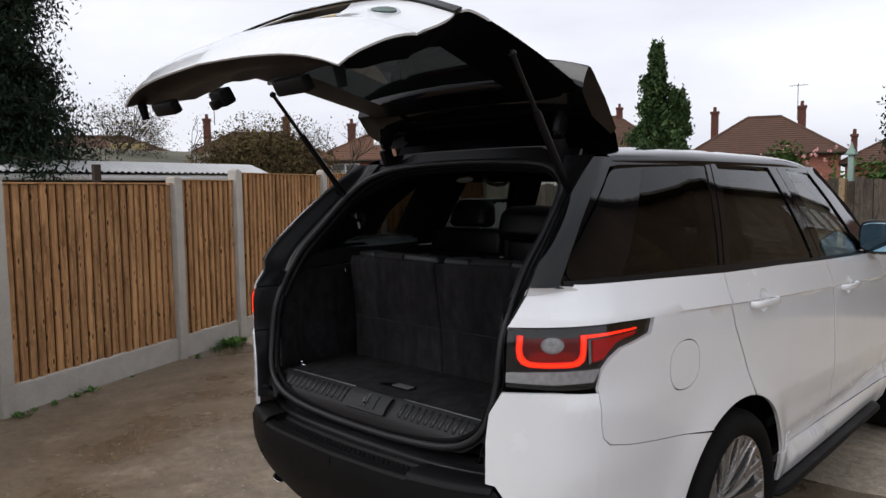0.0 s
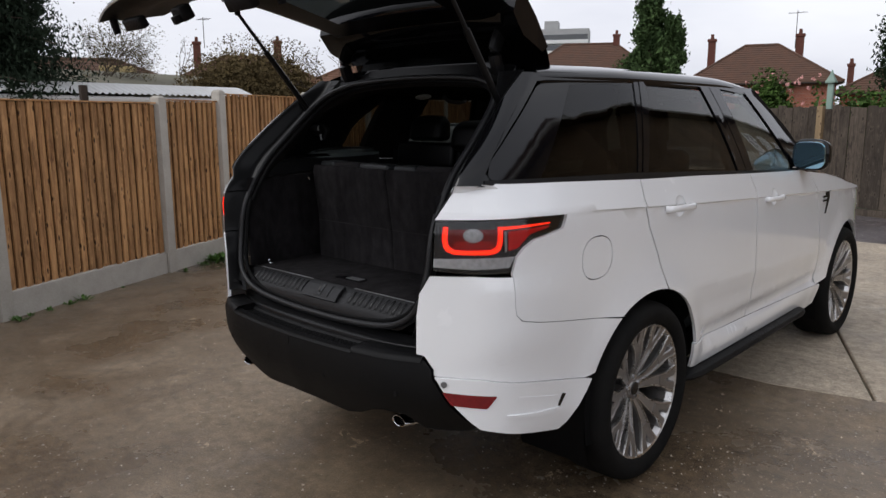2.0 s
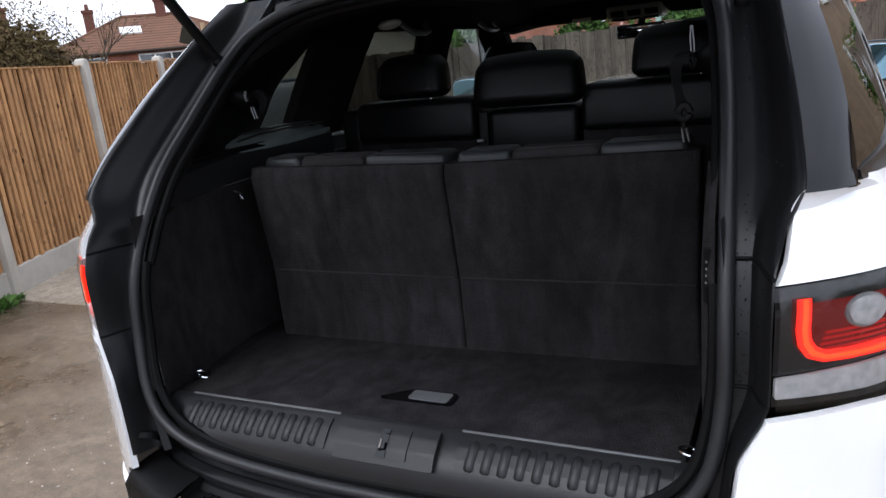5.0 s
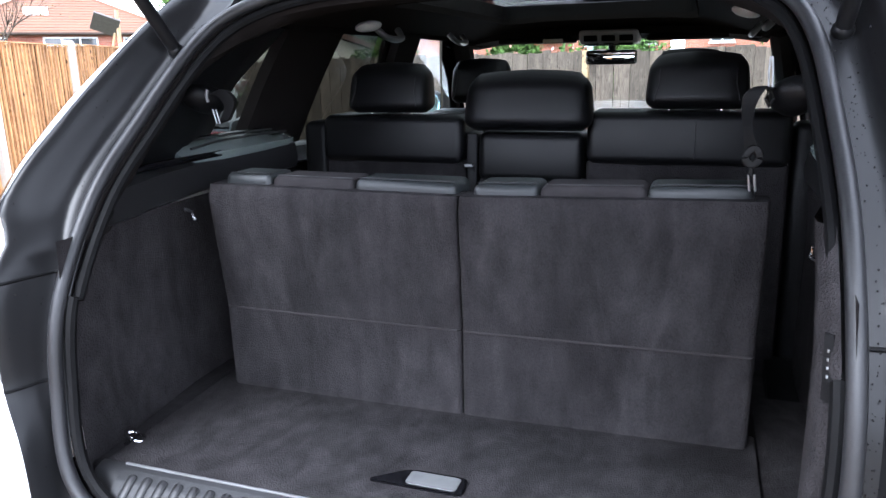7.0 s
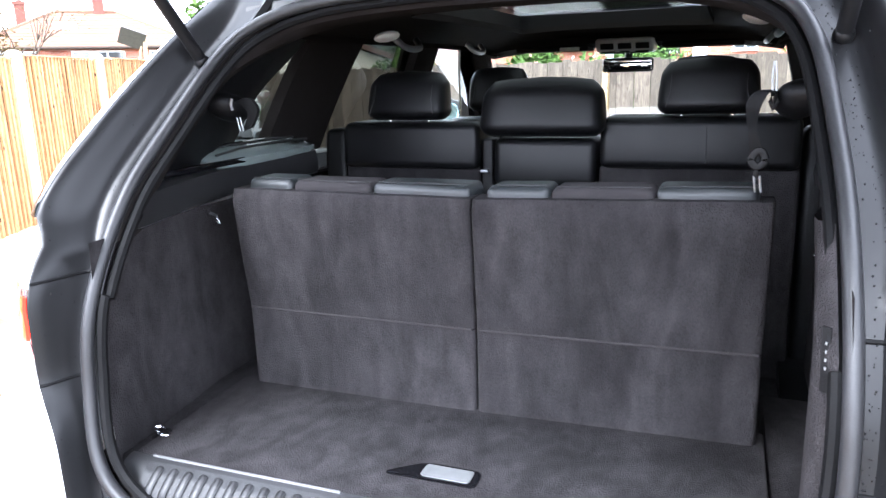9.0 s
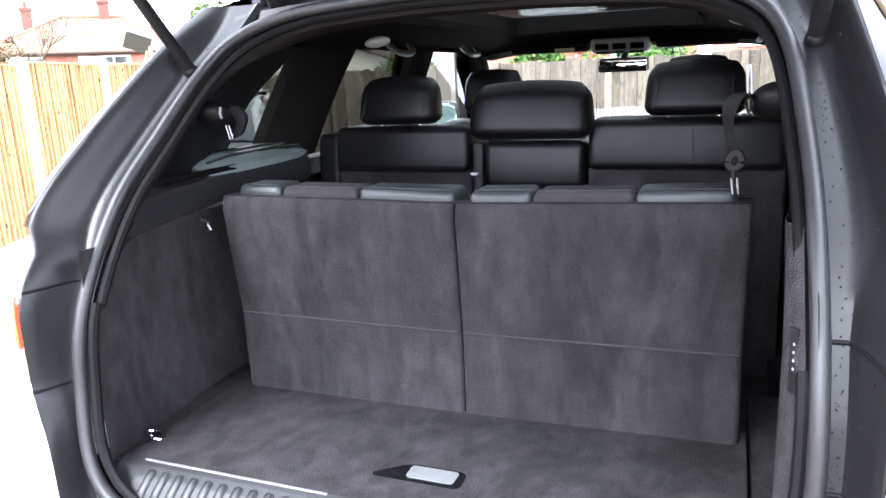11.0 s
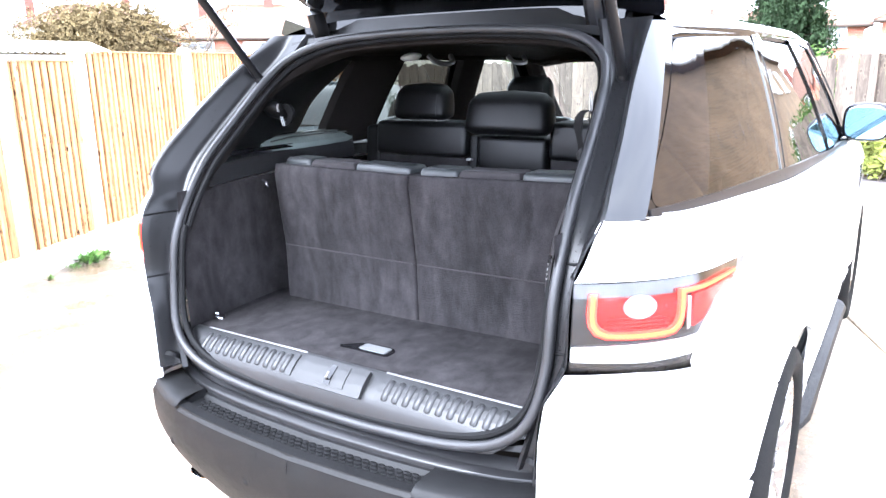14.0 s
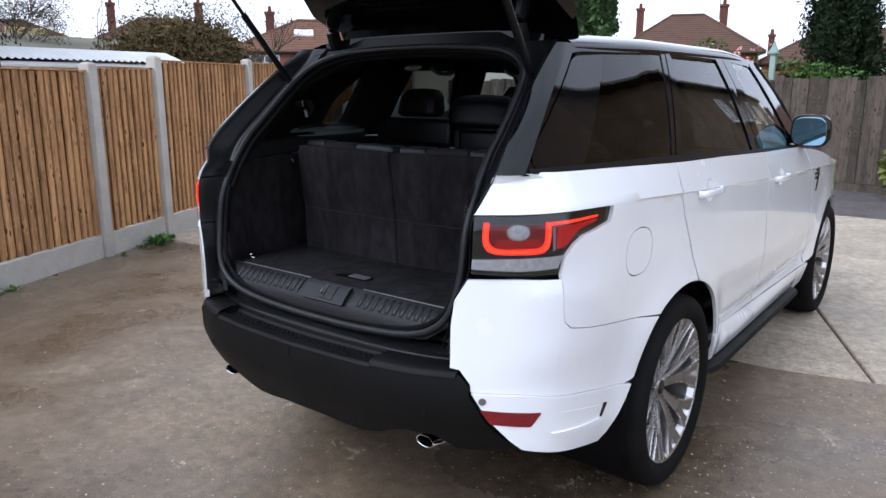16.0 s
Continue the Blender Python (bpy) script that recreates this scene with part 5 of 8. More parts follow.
rear_door = [(0.978, 1.326), (1.5, 1.311), (2.098, 1.286), (2.132, 1.2), (2.150, 1.0), (2.183, 0.695), (2.205, 0.497), (1.49, 0.513)] + ring_arc(1.06, 0.385, 0.468, 16, 76, 10) + [(1.149, 0.872), (1.090, 1.0), (1.012, 1.131), (0.978, 1.25)]
CUPS = [[(u + 0.050 * math.cos(a), z + 0.047 * math.sin(a)) for a in [2 * math.pi * k / 24 for k in range(24)]] for u, z in ((1.262, 1.194), (2.395, 1.142))]
front_door = [(2.108, 1.2855), (2.5, 1.272), (2.95, 1.257), (3.08, 1.236), (3.20, 1.10), (3.30, 0.80), (3.33, 0.62), (3.36, 0.476), (2.215, 0.497), (2.193, 0.695), (2.160, 1.0), (2.142, 1.2)]
fender = [(3.09, 1.240), (3.229, 1.226), (3.45, 1.205), (3.671, 1.175), (3.934, 1.125), (4.2, 1.085), (4.5, 1.04), (4.62, 0.95), (4.63, 0.66), (4.50, 0.55)] + ring_arc(3.975, 0.385, 0.468, 20, 165, 14) + [(3.37, 0.476), (3.34, 0.62), (3.31, 0.80), (3.21, 1.10)]
sill = [(1.485, 0.5095), (2.2, 0.4945), (3.43, 0.4725), (3.42, 0.34), (3.0, 0.29), (2.34, 0.30), (1.8, 0.34), (1.50, 0.39)]

for side in (1, -1):
    S = (side,)
    skin("quarter_panel", quarter, body, WHITE, suv, "glossy white rear quarter panel", sides=S, holes=(CAP,))
    skin("fuel_flap", CAPIN, body, WHITE, suv, sides=S, step=0.04)
    skin("bumper_side", cover, body, WHITE, suv, sides=S)
    low = skin("bumper_corner", corner, body, WHITE, suv, sides=S, lift=0.008, step=0.035)
    skin("reflector", rounded([(-0.062, 0.626), (0.133, 0.612), (0.099, 0.566), (-0.028, 0.578)], 0.006), body, REFLECTOR, low, "red reflector", sides=S, lift=0.0105, step=0.03, thick=0.006)
    skin("air_slot", rounded([(0.447, 0.556), (0.468, 0.550), (0.437, 0.507), (0.424, 0.512)], 0.004), body, GLOSS, low, "black slot", sides=S, lift=0.0105, step=0.02, thick=0.004)
    skin("crease_blade", [(0.215, 0.598), (0.42, 0.556), (0.415, 0.550), (0.22, 0.585)], body, WHITE, low, "", sides=S, lift=0.0092, step=0.03, thick=0.003)
    skin("lower_blade", rounded([(0.17, 0.536), (0.33, 0.516), (0.44, 0.506), (0.43, 0.493), (0.32, 0.502), (0.18, 0.524)], 0.004), body, WHITE, low, "", sides=S, lift=0.016, step=0.03, thick=0.012)
    skin("parking_sensor", [(-0.054 + 0.012 * math.cos(k * 0.785), 0.655 + 0.012 * math.sin(k * 0.785)) for k in range(8)], body, SILVER, low, "", sides=S, lift=0.011, step=0.03, thick=0.004)
    door = skin("rear_door", rear_door, body, WHITE, suv, "white rear door", sides=S, step=0.028, holes=(CUPS[0],))
    fdoor = skin("front_door", front_door, body, WHITE, suv, "white front door", sides=S, step=0.028, holes=(CUPS[1],))
    skin("front_wing", fender, body, WHITE, suv, sides=S, step=0.06)
    skin("side_sill", sill, body, WHITE, suv, sides=S, lift=0.004)
    skin("wing_vent", rounded([(3.36, 1.09), (3.47, 1.098), (3.46, 1.05), (3.385, 0.955), (3.365, 0.955), (3.42, 1.06)], 0.004), body, GLOSS, suv, "black side vent", sides=S, lift=0.004, step=0.03, thick=0.006)
    for dz in (1.065, 1.04):
        skin("vent_blade", [(3.31, dz + 0.008), (3.41, dz + 0.008), (3.40, dz - 0.006), (3.32, dz - 0.006)], body, GLOSS, suv, sides=S, lift=0.006, step=0.03, thick=0.006)
    # door handles with their cups
    for owner, y, z in ((door, 1.262, 1.192), (fdoor, 2.395, 1.140)):
        x = body(y, z)[0]
        bm = bmesh.new()
        pts = [(x - 0.004, y - 0.120, z - 0.002), (x + 0.022, y - 0.100, z - 0.002), (x + 0.030, y, z - 0.003), (x + 0.024, y + 0.105, z - 0.006), (x - 0.004, y + 0.125, z - 0.006)]
        tube(bm, [(side * p.x, p.y, p.z) for p in spline(pts, 5)], 0.0085, 10, flat=1.7)
        part("handle", bm, WHITE, owner)
        bm = bmesh.new()
        rows = []
        for k in range(25):
            a = 2 * math.pi * k / 24
            row = []
            for r, deep in ((1.0, 0.0004), (0.95, 0.003), (0.84, 0.007), (0.62, 0.011), (0.34, 0.013), (0.03, 0.0135)):
                p = body(y + 0.050 * r * math.cos(a), z + 0.002 + 0.047 * r * math.sin(a))
                row.append((side * (p[0] - deep), p[1], p[2]))
            rows.append(row)
        loft(bm, rows)
        part("handle_cup", bm, WHITE, owner, "hollow behind the handle")
    # tail lamp
    lens = [(-0.094, 1.057), (0.05, 1.05), (0.180, 1.05)] + LAMP_LOW[1:] + LAMP_TOP
    lens = [(u, z - 0.003) if z > 1.2 else (u, z) for u, z in lens]
    lamp = skin("tail_lamp", lens, body, GLOSS, suv, "lit red and clear tail lamp in a black surround", sides=S, lift=-0.014, thick=0.03, step=0.03)
    skin("lamp_body", rounded([(-0.050, 1.206), (0.140, 1.206), (0.138, 1.125), (-0.045, 1.125)], 0.02), body, REDDARK, lamp, "", sides=S, lift=-0.011, step=0.03, thick=0.003)
    for k in range(4):
        z = 1.134 + 0.008 * k
        skin("lamp_facet", [(-0.030 + 0.004 * k, z), (0.125 - 0.004 * k, z), (0.122 - 0.004 * k, z + 0.0035), (-0.027 + 0.004 * k, z + 0.0035)], body, REDLENS, lamp, "", sides=S, lift=-0.009, step=0.03, thick=0.002)

    def band(o):
        """The light guide's outline, o metres inside its full width."""
        outer = [(-0.058, 1.214), (-0.062, 1.170), (-0.058, 1.145), (-0.046, 1.128), (-0.022, 1.119), (0.02, 1.117), (0.10, 1.117), (0.126, 1.122), (0.141, 1.134), (0.148, 1.155), (0.150, 1.203), (0.36, 1.209)]
        inner = [(0.364, 1.2145), (0.132, 1.214), (0.131, 1.160), (0.124, 1.143), (0.106, 1.1335), (0.02, 1.132), (-0.016, 1.134), (-0.032, 1.142), (-0.041, 1.155), (-0.043, 1.172), (-0.040, 1.214)]
        half = [inner[k] for k in (10, 9, 8, 7, 6, 5, 5, 4, 3, 2, 1, 0)]
        a = [(p[0] + (q[0] - p[0]) * o, p[1] + (q[1] - p[1]) * o) for p, q in zip(outer, half)]
        keep = [outer[k] for k in (11, 10, 9, 8, 7, 6, 5, 4, 3, 2, 1, 0)]
        other = [half[k] for k in (11, 10, 9, 8, 7, 6, 5, 4, 3, 2, 1, 0)]
        b = [(q[0] + (p[0] - q[0]) * o, q[1] + (p[1] - q[1]) * o) for p, q in zip(keep, other)]
        return a + [p for k, p in enumerate(b) if k != 6]

    guide_ring = skin("light_guide", band(0.0), body, REDGUIDE, lamp, "glowing red light guide", sides=S, lift=-0.005, step=0.02, thick=0.006)
    skin("light_core", band(0.30), body, REDGLOW, guide_ring, "bright core of the light guide", sides=S, lift=-0.003, step=0.02, thick=0.003)
    skin("lamp_divider", [(0.154, 1.196), (0.164, 1.196), (0.166, 1.128), (0.158, 1.124)], body, SILVER, lamp, "", sides=S, lift=-0.006, step=0.03, thick=0.004)
    skin("red_lens", rounded([(0.172, 1.196), (0.362, 1.203), (0.354, 1.195), (0.300, 1.187), (0.262, 1.178), (0.236, 1.158), (0.210, 1.136), (0.172, 1.128)], 0.005), body, REDLENS, lamp, "red lens", sides=S, lift=-0.007, step=0.025, thick=0.006)
    skin("bulb_ring", [(0.046 + 0.035 * math.cos(k * 0.2618), 1.184 + 0.025 * math.sin(k * 0.2618)) for k in range(24)], body, SILVER, lamp, "", sides=S, lift=-0.006, step=0.02, thick=0.004)
    skin("reversing_lamp", [(0.046 + 0.030 * math.cos(k * 0.2618), 1.184 + 0.021 * math.sin(k * 0.2618)) for k in range(24)], body, LENSCLEAR, lamp, "clear bulb lens", sides=S, lift=-0.003, step=0.015, thick=0.006)
    skin("clear_lens", rounded([(-0.092, 1.102), (0.198, 1.108), (0.176, 1.070), (0.05, 1.066), (-0.093, 1.072)], 0.004), body, LENSCLEAR, lamp, "frosted clear lower lens", sides=S, lift=-0.006, step=0.02, thick=0.006)
    skin("cover_glass", [(u * 0.995, z) for u, z in lens], body, LAMPGLASS, lamp, "", sides=S, lift=0.0, thick=0, step=0.03)
    # glasshouse
    RAIL = [(0.575, 1.728), (0.589, 1.715), (0.646, 1.722), (0.784, 1.724), (1.24, 1.734), (1.9, 1.726), (2.10, 1.722), (2.49, 1.70), (2.60, 1.66), (2.62, 1.735), (2.07, 1.752), (1.29, 1.755), (0.78, 1.757), (0.66, 1.756), (0.585, 1.746)]
    skin("roof_rail", RAIL, house, GLOSS, suv, "black roof rail", sides=S, thick=0.03)
    skin("d_pillar", [(0.135, 1.345), (0.222, 1.448), (0.329, 1.552), (0.442, 1.640), (0.578, 1.735), (0.589, 1.716), (0.340, 1.540), (0.193, 1.425), (0.172, 1.385), (0.185, 1.364), (0.25, 1.354), (0.25, 1.338)], house, GLOSS, suv, "glossy black rear pillar", sides=S, thick=0.03, step=0.03)
    skin("quarter_trim", rounded([(0.178, 1.372, 0.03), (0.2, 1.424, 0.05), (0.346, 1.535), (0.589, 1.707, 0.04), (0.784, 1.717, 0.0), (0.409, 1.352, 0.0), (0.22, 1.357)], 0.02), house, GLOSS, suv, "black opaque quarter light surround", sides=S, lift=-0.003, thick=0.008, step=0.03)
    skin("quarter_window", [(0.788, 1.718), (1.215, 1.727), (1.012, 1.350), (0.413, 1.354)], house, PRIVACY, suv, "dark tinted quarter glass", sides=S, lift=-0.005, thick=0, step=0.06)
    skin("window_pillar", [(1.218, 1.737), (1.256, 1.737), (1.040, 1.343), (1.014, 1.346)], house, GLOSS, suv, "", sides=S, lift=-0.001, step=0.03)
    skin("window_surround", [(1.262, 1.737), (1.297, 1.737), (1.305, 1.712), (1.090, 1.342), (1.047, 1.343)], house, GLOSS, door, "", sides=S, lift=0.001, step=0.03)
    skin("window", [(1.300, 1.716), (1.890, 1.708), (2.028, 1.305), (1.086, 1.346)], house, PRIVACY, door, "dark tinted window", sides=S, lift=-0.006, thick=0, step=0.06)
    skin("window_surround", [(1.872, 1.727), (1.975, 1.727), (2.115, 1.300), (2.012, 1.302)], house, GLOSS, door, "", sides=S, lift=0.001, step=0.03)
    skin("window_surround", [(1.985, 1.727), (2.110, 1.727), (2.215, 1.294), (2.125, 1.298)], house, GLOSS, fdoor, "", sides=S, lift=0.001, step=0.03)
    skin("window", [(2.095, 1.715), (2.485, 1.696), (2.79, 1.435), (2.95, 1.262), (2.20, 1.290)], house, FRONTGLASS, fdoor, "front door window", sides=S, lift=-0.006, thick=0, step=0.06)
    skin("windscreen_pillar", [(2.47, 1.712), (2.62, 1.74), (2.95, 1.48), (3.40, 1.20), (3.10, 1.236), (2.925, 1.262), (2.775, 1.43)], house, GLOSS, suv, "", sides=S, lift=0.002, step=0.05)
    MOULD = [(0.158, 1.351), (0.22, 1.342), (0.3, 1.336), (0.5, 1.330), (0.97, 1.315), (1.5, 1.298), (2.1, 1.272), (2.6, 1.258), (3.05, 1.240), (3.05, 1.252), (2.6, 1.280), (2.1, 1.297), (1.5, 1.328), (0.97, 1.350), (0.5, 1.358), (0.158, 1.364)]
    skin("belt_moulding", MOULD, house, SATIN, suv, "black window belt moulding", sides=S, lift=0.004, thick=0.03, step=0.03)
    # door mirror
    mir = None
    bm = bmesh.new()
    bmesh.ops.create_uvsphere(bm, u_segments=20, v_segments=14, radius=1.0)
    for v in bm.verts:
        c = v.co
        c.x, c.z = math.copysign(abs(c.x) ** 0.6, c.x), math.copysign(abs(c.z) ** 0.6, c.z)
        c.y = c.y * (1.0 if c.y > 0 else 0.25)
    bmesh.ops.transform(bm, matrix=pose(side * 0.998, 2.915, 1.352, 0, 0, side * -8) @ Matrix.Diagonal((0.108, 0.11, 0.094, 1)), verts=bm.verts)
    mir = part("door_mirror", bm, GLOSS, suv, "black door mirror with blue-tinted glass")
    bm = bmesh.new()
    out = [(0.094 * math.copysign(abs(math.cos(a)) ** 0.55, math.cos(a)), 0.079 * math.copysign(abs(math.sin(a)) ** 0.55, math.sin(a))) for a in [2 * math.pi * k / 32 for k in range(32)]]
    M = pose(side * 0.998, 2.884, 1.350, 4, 0, side * -8)
    loft(bm, [[M @ Vector((x * q, y, z * q)) for x, z in out] for q, y in ((1.0, 0.0), (0.98, -0.006))], closed=True, ends=True)
    part("mirror_glass", bm, MIRRORBLUE, mir, "blue-tinted mirror glass", sharp=20)
    bm = bmesh.new()
    tube(bm, [(side * 0.885, 2.93, 1.268), (side * 0.93, 2.935, 1.272), (side * 0.975, 2.94, 1.285)], 0.026, 10, flat=0.6)
    part("mirror_arm", bm, GLOSS, mir)
    # running board
    bm = bmesh.new()
    prof = [(0.86, 0.325), (0.86, 0.372), (0.955, 0.376), (0.992, 0.366), (1.002, 0.350), (0.99, 0.332), (0.95, 0.322)]
    rows = []
    for y, k in ((1.43, 0.0), (1.47, 0.6), (1.55, 1.0), (3.05, 1.0), (3.12, 0.6), (3.16, 0.0)):
        rows.append([(side * (0.86 + (x - 0.86) * (0.72 + 0.28 * k)), y, 0.35 + (z - 0.35) * (0.55 + 0.45 * k)) for x, z in prof])
    loft(bm, rows, closed=True, ends=True)
    board = part("running_board", bm, PLASTIC, suv, "black plastic running board")
    for k in range(5):
        bm = bmesh.new()
        box(bm, side * (0.885 + 0.017 * k) - 0.004, side * (0.885 + 0.017 * k) + 0.004, 1.6, 3.0, 0.370, 0.3785, 0.001)
        part("tread_rib", bm, RUBBER, board)
    # wheel housings
    for cy in (1.06, 3.975):
        bm = bmesh.new()
        rows = [[(side * x, p[0], p[1]) for p in ring_arc(cy, 0.385, 0.464, -25, 205, 22)] for x in (0.93, 0.60)]
        vs = loft(bm, rows)
        bm.faces.new(vs[-1])
        part("wheel_housing", bm, RUBBER, suv)
    # mud flap
    bm = bmesh.new()
    loft(bm, [[(side * x, y, z) for x, y in ((0.80, 0.625 + (0.60 - z) * 0.12), (0.915, 0.60 + (0.60 - z) * 0.12), (0.925, 0.635 + (0.60 - z) * 0.12), (0.80, 0.66 + (0.60 - z) * 0.12))] for z in (0.60, 0.46, 0.27)], closed=True, ends=True)
    part("mud_flap", bm, RUBBER, suv)

# bumper across the tail
lowbar = [(-0.791, 0.734), (-0.49, 0.734), (-0.29, 0.736), (-0.160, 0.744), (-0.132, 0.741), (-0.097, 0.700), (-0.097, 0.674), (-0.044, 0.588), (0.030, 0.508), (0.072, 0.474), (0.05, 0.455), (-0.03, 0.452), (-0.12, 0.455), (-0.16, 0.485), (-0.20, 0.515), (-0.29, 0.522), (-0.34, 0.510), (-0.40, 0.475), (-0.48, 0.455), (-0.60, 0.462), (-0.70, 0.470), (-0.791, 0.472)]


def bumper(u, z):
    x, y, zz = body(u, max(z, 0.6))
    tuck = 0.09 * smooth(0.62, 0.40, z) + 0.012 * smooth(0.70, 0.735, z)
    k = max(0.0, 1 - tuck / max(0.2, math.hypot(x, 0.5)))
    return (x * k, y + tuck * 0.8, z)


bump = skin("rear_bumper", lowbar, bumper, PLASTIC, suv, "black textured plastic rear bumper", sides=(1, -1), lift=0.014, thick=0.03, step=0.04)
skin("valance", [(-0.791, 0.50), (-0.3, 0.55), (0.10, 0.50), (0.16, 0.42), (0.10, 0.40), (-0.1, 0.39), (-0.791, 0.40)], lambda u, z: (body(u, 0.6)[0] * 0.93, body(u, 0.6)[1] + 0.13 + 0.30 * smooth(0.5, 0.26, z), z), RUBBER, bump, sides=(1, -1), thick=0.02, step=0.06)


def tail(x):
    """How far back the tail reaches at that distance from the middle."""
    return curve(UX[:7], UY[:7], min(abs(x), 0.88))


def strip(bm, prof, x0, x1, n=24):
    rows = []
    for k in range(n + 1):
        x = x0 + (x1 - x0) * k / n
        rows.append([(x, tail(x) + d, z) for d, z in prof])
    loft(bm, rows)


for a, b in ((-0.645, -0.455), (0.36, 0.645)):
    bm = bmesh.new()
    strip(bm, [(-0.012, 0.728), (-0.006, 0.741), (0.006, 0.748), (0.05, 0.751), (0.088, 0.750), (0.096, 0.742), (0.098, 0.70)], a, b, 14)
    bmesh.ops.holes_fill(bm, edges=bm.edges, sides=0)
    part("bumper_shoulder", bm, PLASTIC, bump)
bm = bmesh.new()
strip(bm, [(-0.012, 0.722), (-0.005, 0.731), (0.012, 0.733), (0.020, 0.726), (0.080, 0.724), (0.090, 0.735), (0.100, 0.735), (0.102, 0.70)], -0.455, 0.36, 26)
for x in (-0.455, 0.36):
    v = [bm.verts.new((x, tail(x) + d, z)) for d, z in ((-0.012, 0.724), (0.012, 0.735), (0.09, 0.752), (0.098, 0.72), (0.0, 0.715))]
    bm.faces.new(v)
part("bumper_step", bm, PLASTIC, bump, "stepped bumper top")
bm = bmesh.new()
for i in range(34):
    for j in range(4):
        x = -0.425 + 0.0236 * (i + 0.5 * (j % 2))
        p = Vector((x, tail(x) + 0.029 + 0.0145 * j, 0.7265))
        if x < 0.345:
            ring = [p + Vector((0.0105 * math.cos(a), 0.0065 * math.sin(a), 0)) for a in [math.pi / 3 * k for k in range(6)]]
            top = [p + (q - p) * 0.75 + Vector((0, 0, 0.003)) for q in ring]
            loft(bm, [ring, top], closed=True)
            bm.faces.new([bm.verts.new(q) for q in top])
tagged(part("tread_pattern", bm, RUBBER, bump, fix=False, soft=False), kind="stuff")
# sill below the opening
bm = bmesh.new()
strip(bm, [(0.100, 0.70), (0.100, 0.744), (0.104, 0.750), (0.122, 0.756), (0.128, 0.752), (0.132, 0.7535), (0.146, 0.776), (0.150, 0.778)], -0.70, 0.70, 30)
part("tail_sill", bm, SATIN, suv, "satin black sill under the boot opening")
bm = bmesh.new()
rows = []
for k in range(31):
    x = -0.69 + 1.38 * k / 30
    zs = 0.785 + 0.045 * smooth(0.42, 0.62, abs(x))
    ys = tail(x) + 0.156 - 0.03 * smooth(0.55, 0.69, abs(x))
    rows.append([(x, ys, 0.788), (x, ys + 0.012, zs + 0.012), (x, max(ys + 0.02, 0.02), zs + 0.016), (x, 0.06, zs + 0.01)])
loft(bm, rows)
part("tail_sill_top", bm, SATIN, suv)
for side in (1, -1):
    bm = bmesh.new()
    M = pose(side * 0.605, 0.012, 0.812, -38, 0, side * -14)
    for q in ([(0.026, 0.0), (0.026, 0.012), (0.022, 0.016), (0.016, 0.016), (0.015, 0.012), (0.008, 0.013), (0.0005, 0.013)],):
        rows = [[M @ Vector((r * math.cos(a), r * math.sin(a), d)) for r, d in q] for a in [2 * math.pi * k / 20 for k in range(21)]]
        loft(bm, rows)
    part("rubber_buffer", bm, RUBBER, suv, "round rubber buffer")
for x in (-0.52, -0.17, 0.2, 0.55):
    bm = bmesh.new()
    p = Vector((x, tail(x) - 0.006, 0.60))
    M = Matrix.Translation(p) @ Matrix.Rotation(radians(90), 4, "X")
    rows = [[M @ Vector((r * math.cos(a), r * math.sin(a), d)) for r, d in ((0.0115, -0.02), (0.0115, 0.001), (0.009, 0.0018), (0.0005, 0.0018))] for a in [2 * math.pi * k / 14 for k in range(15)]]
    loft(bm, rows)
    part("parking_sensor", bm, PLASTIC, bump)
for side in (1, -1):
    bm = bmesh.new()
    M = pose(side * 0.51, 0.018, 0.462, -8, 0, side * -6)
    prof = [(1.0, 0.0), (0.97, 0.006), (0.86, 0.005), (0.80, -0.004), (0.80, -0.12)]
    rows = []
    for k in range(29):
        a = 2 * math.pi * k / 28
        rows.append([M @ Vector((0.041 * r * math.cos(a), -0.02 - d, 0.019 * r * math.sin(a))) for r, d in prof[::-1]] + [M @ Vector((0.041 * math.cos(a), 0.10, 0.019 * math.sin(a)))])
    loft(bm, rows)
    ex = part("exhaust_tip", bm, CHROME, suv, "oval chrome exhaust tip")
    bm = bmesh.new()
    v = [M @ Vector((0.034 * math.cos(2 * math.pi * k / 20), 0.03, 0.0155 * math.sin(2 * math.pi * k / 20))) for k in range(20)]
    bm.faces.new([bm.verts.new(p) for p in v])
    part("exhaust_throat", bm, RUBBER, ex)

# floor pan, firewall and underside
bm = bmesh.new()
box(bm, -0.62, 0.62, 0.55, 4.4, 0.33, 0.50, 0.03)
box(bm, -0.80, 0.80, 1.55, 3.40, 0.32, 0.50, 0.03)
part("underbody", bm, RUBBER, suv)
bm = bmesh.new()
box(bm, -0.80, 0.80, 3.30, 3.36, 0.45, 1.20, 0.0)
part("bulkhead", bm, TRIM, suv)


# roof with its glazed panel
def roof(x, y):
    w = max(0.3, house(min(max(y, 0.4), 3.0), 1.735)[0] - 0.012)
    s = min(1.15, abs(x) / w)
    z = 1.752 + 0.050 * (1 - s**4) + 0.018 * smooth(0.2, 1.4, y) - 0.045 * smooth(1.9, 2.85, y) ** 2
    return (x, y, z)


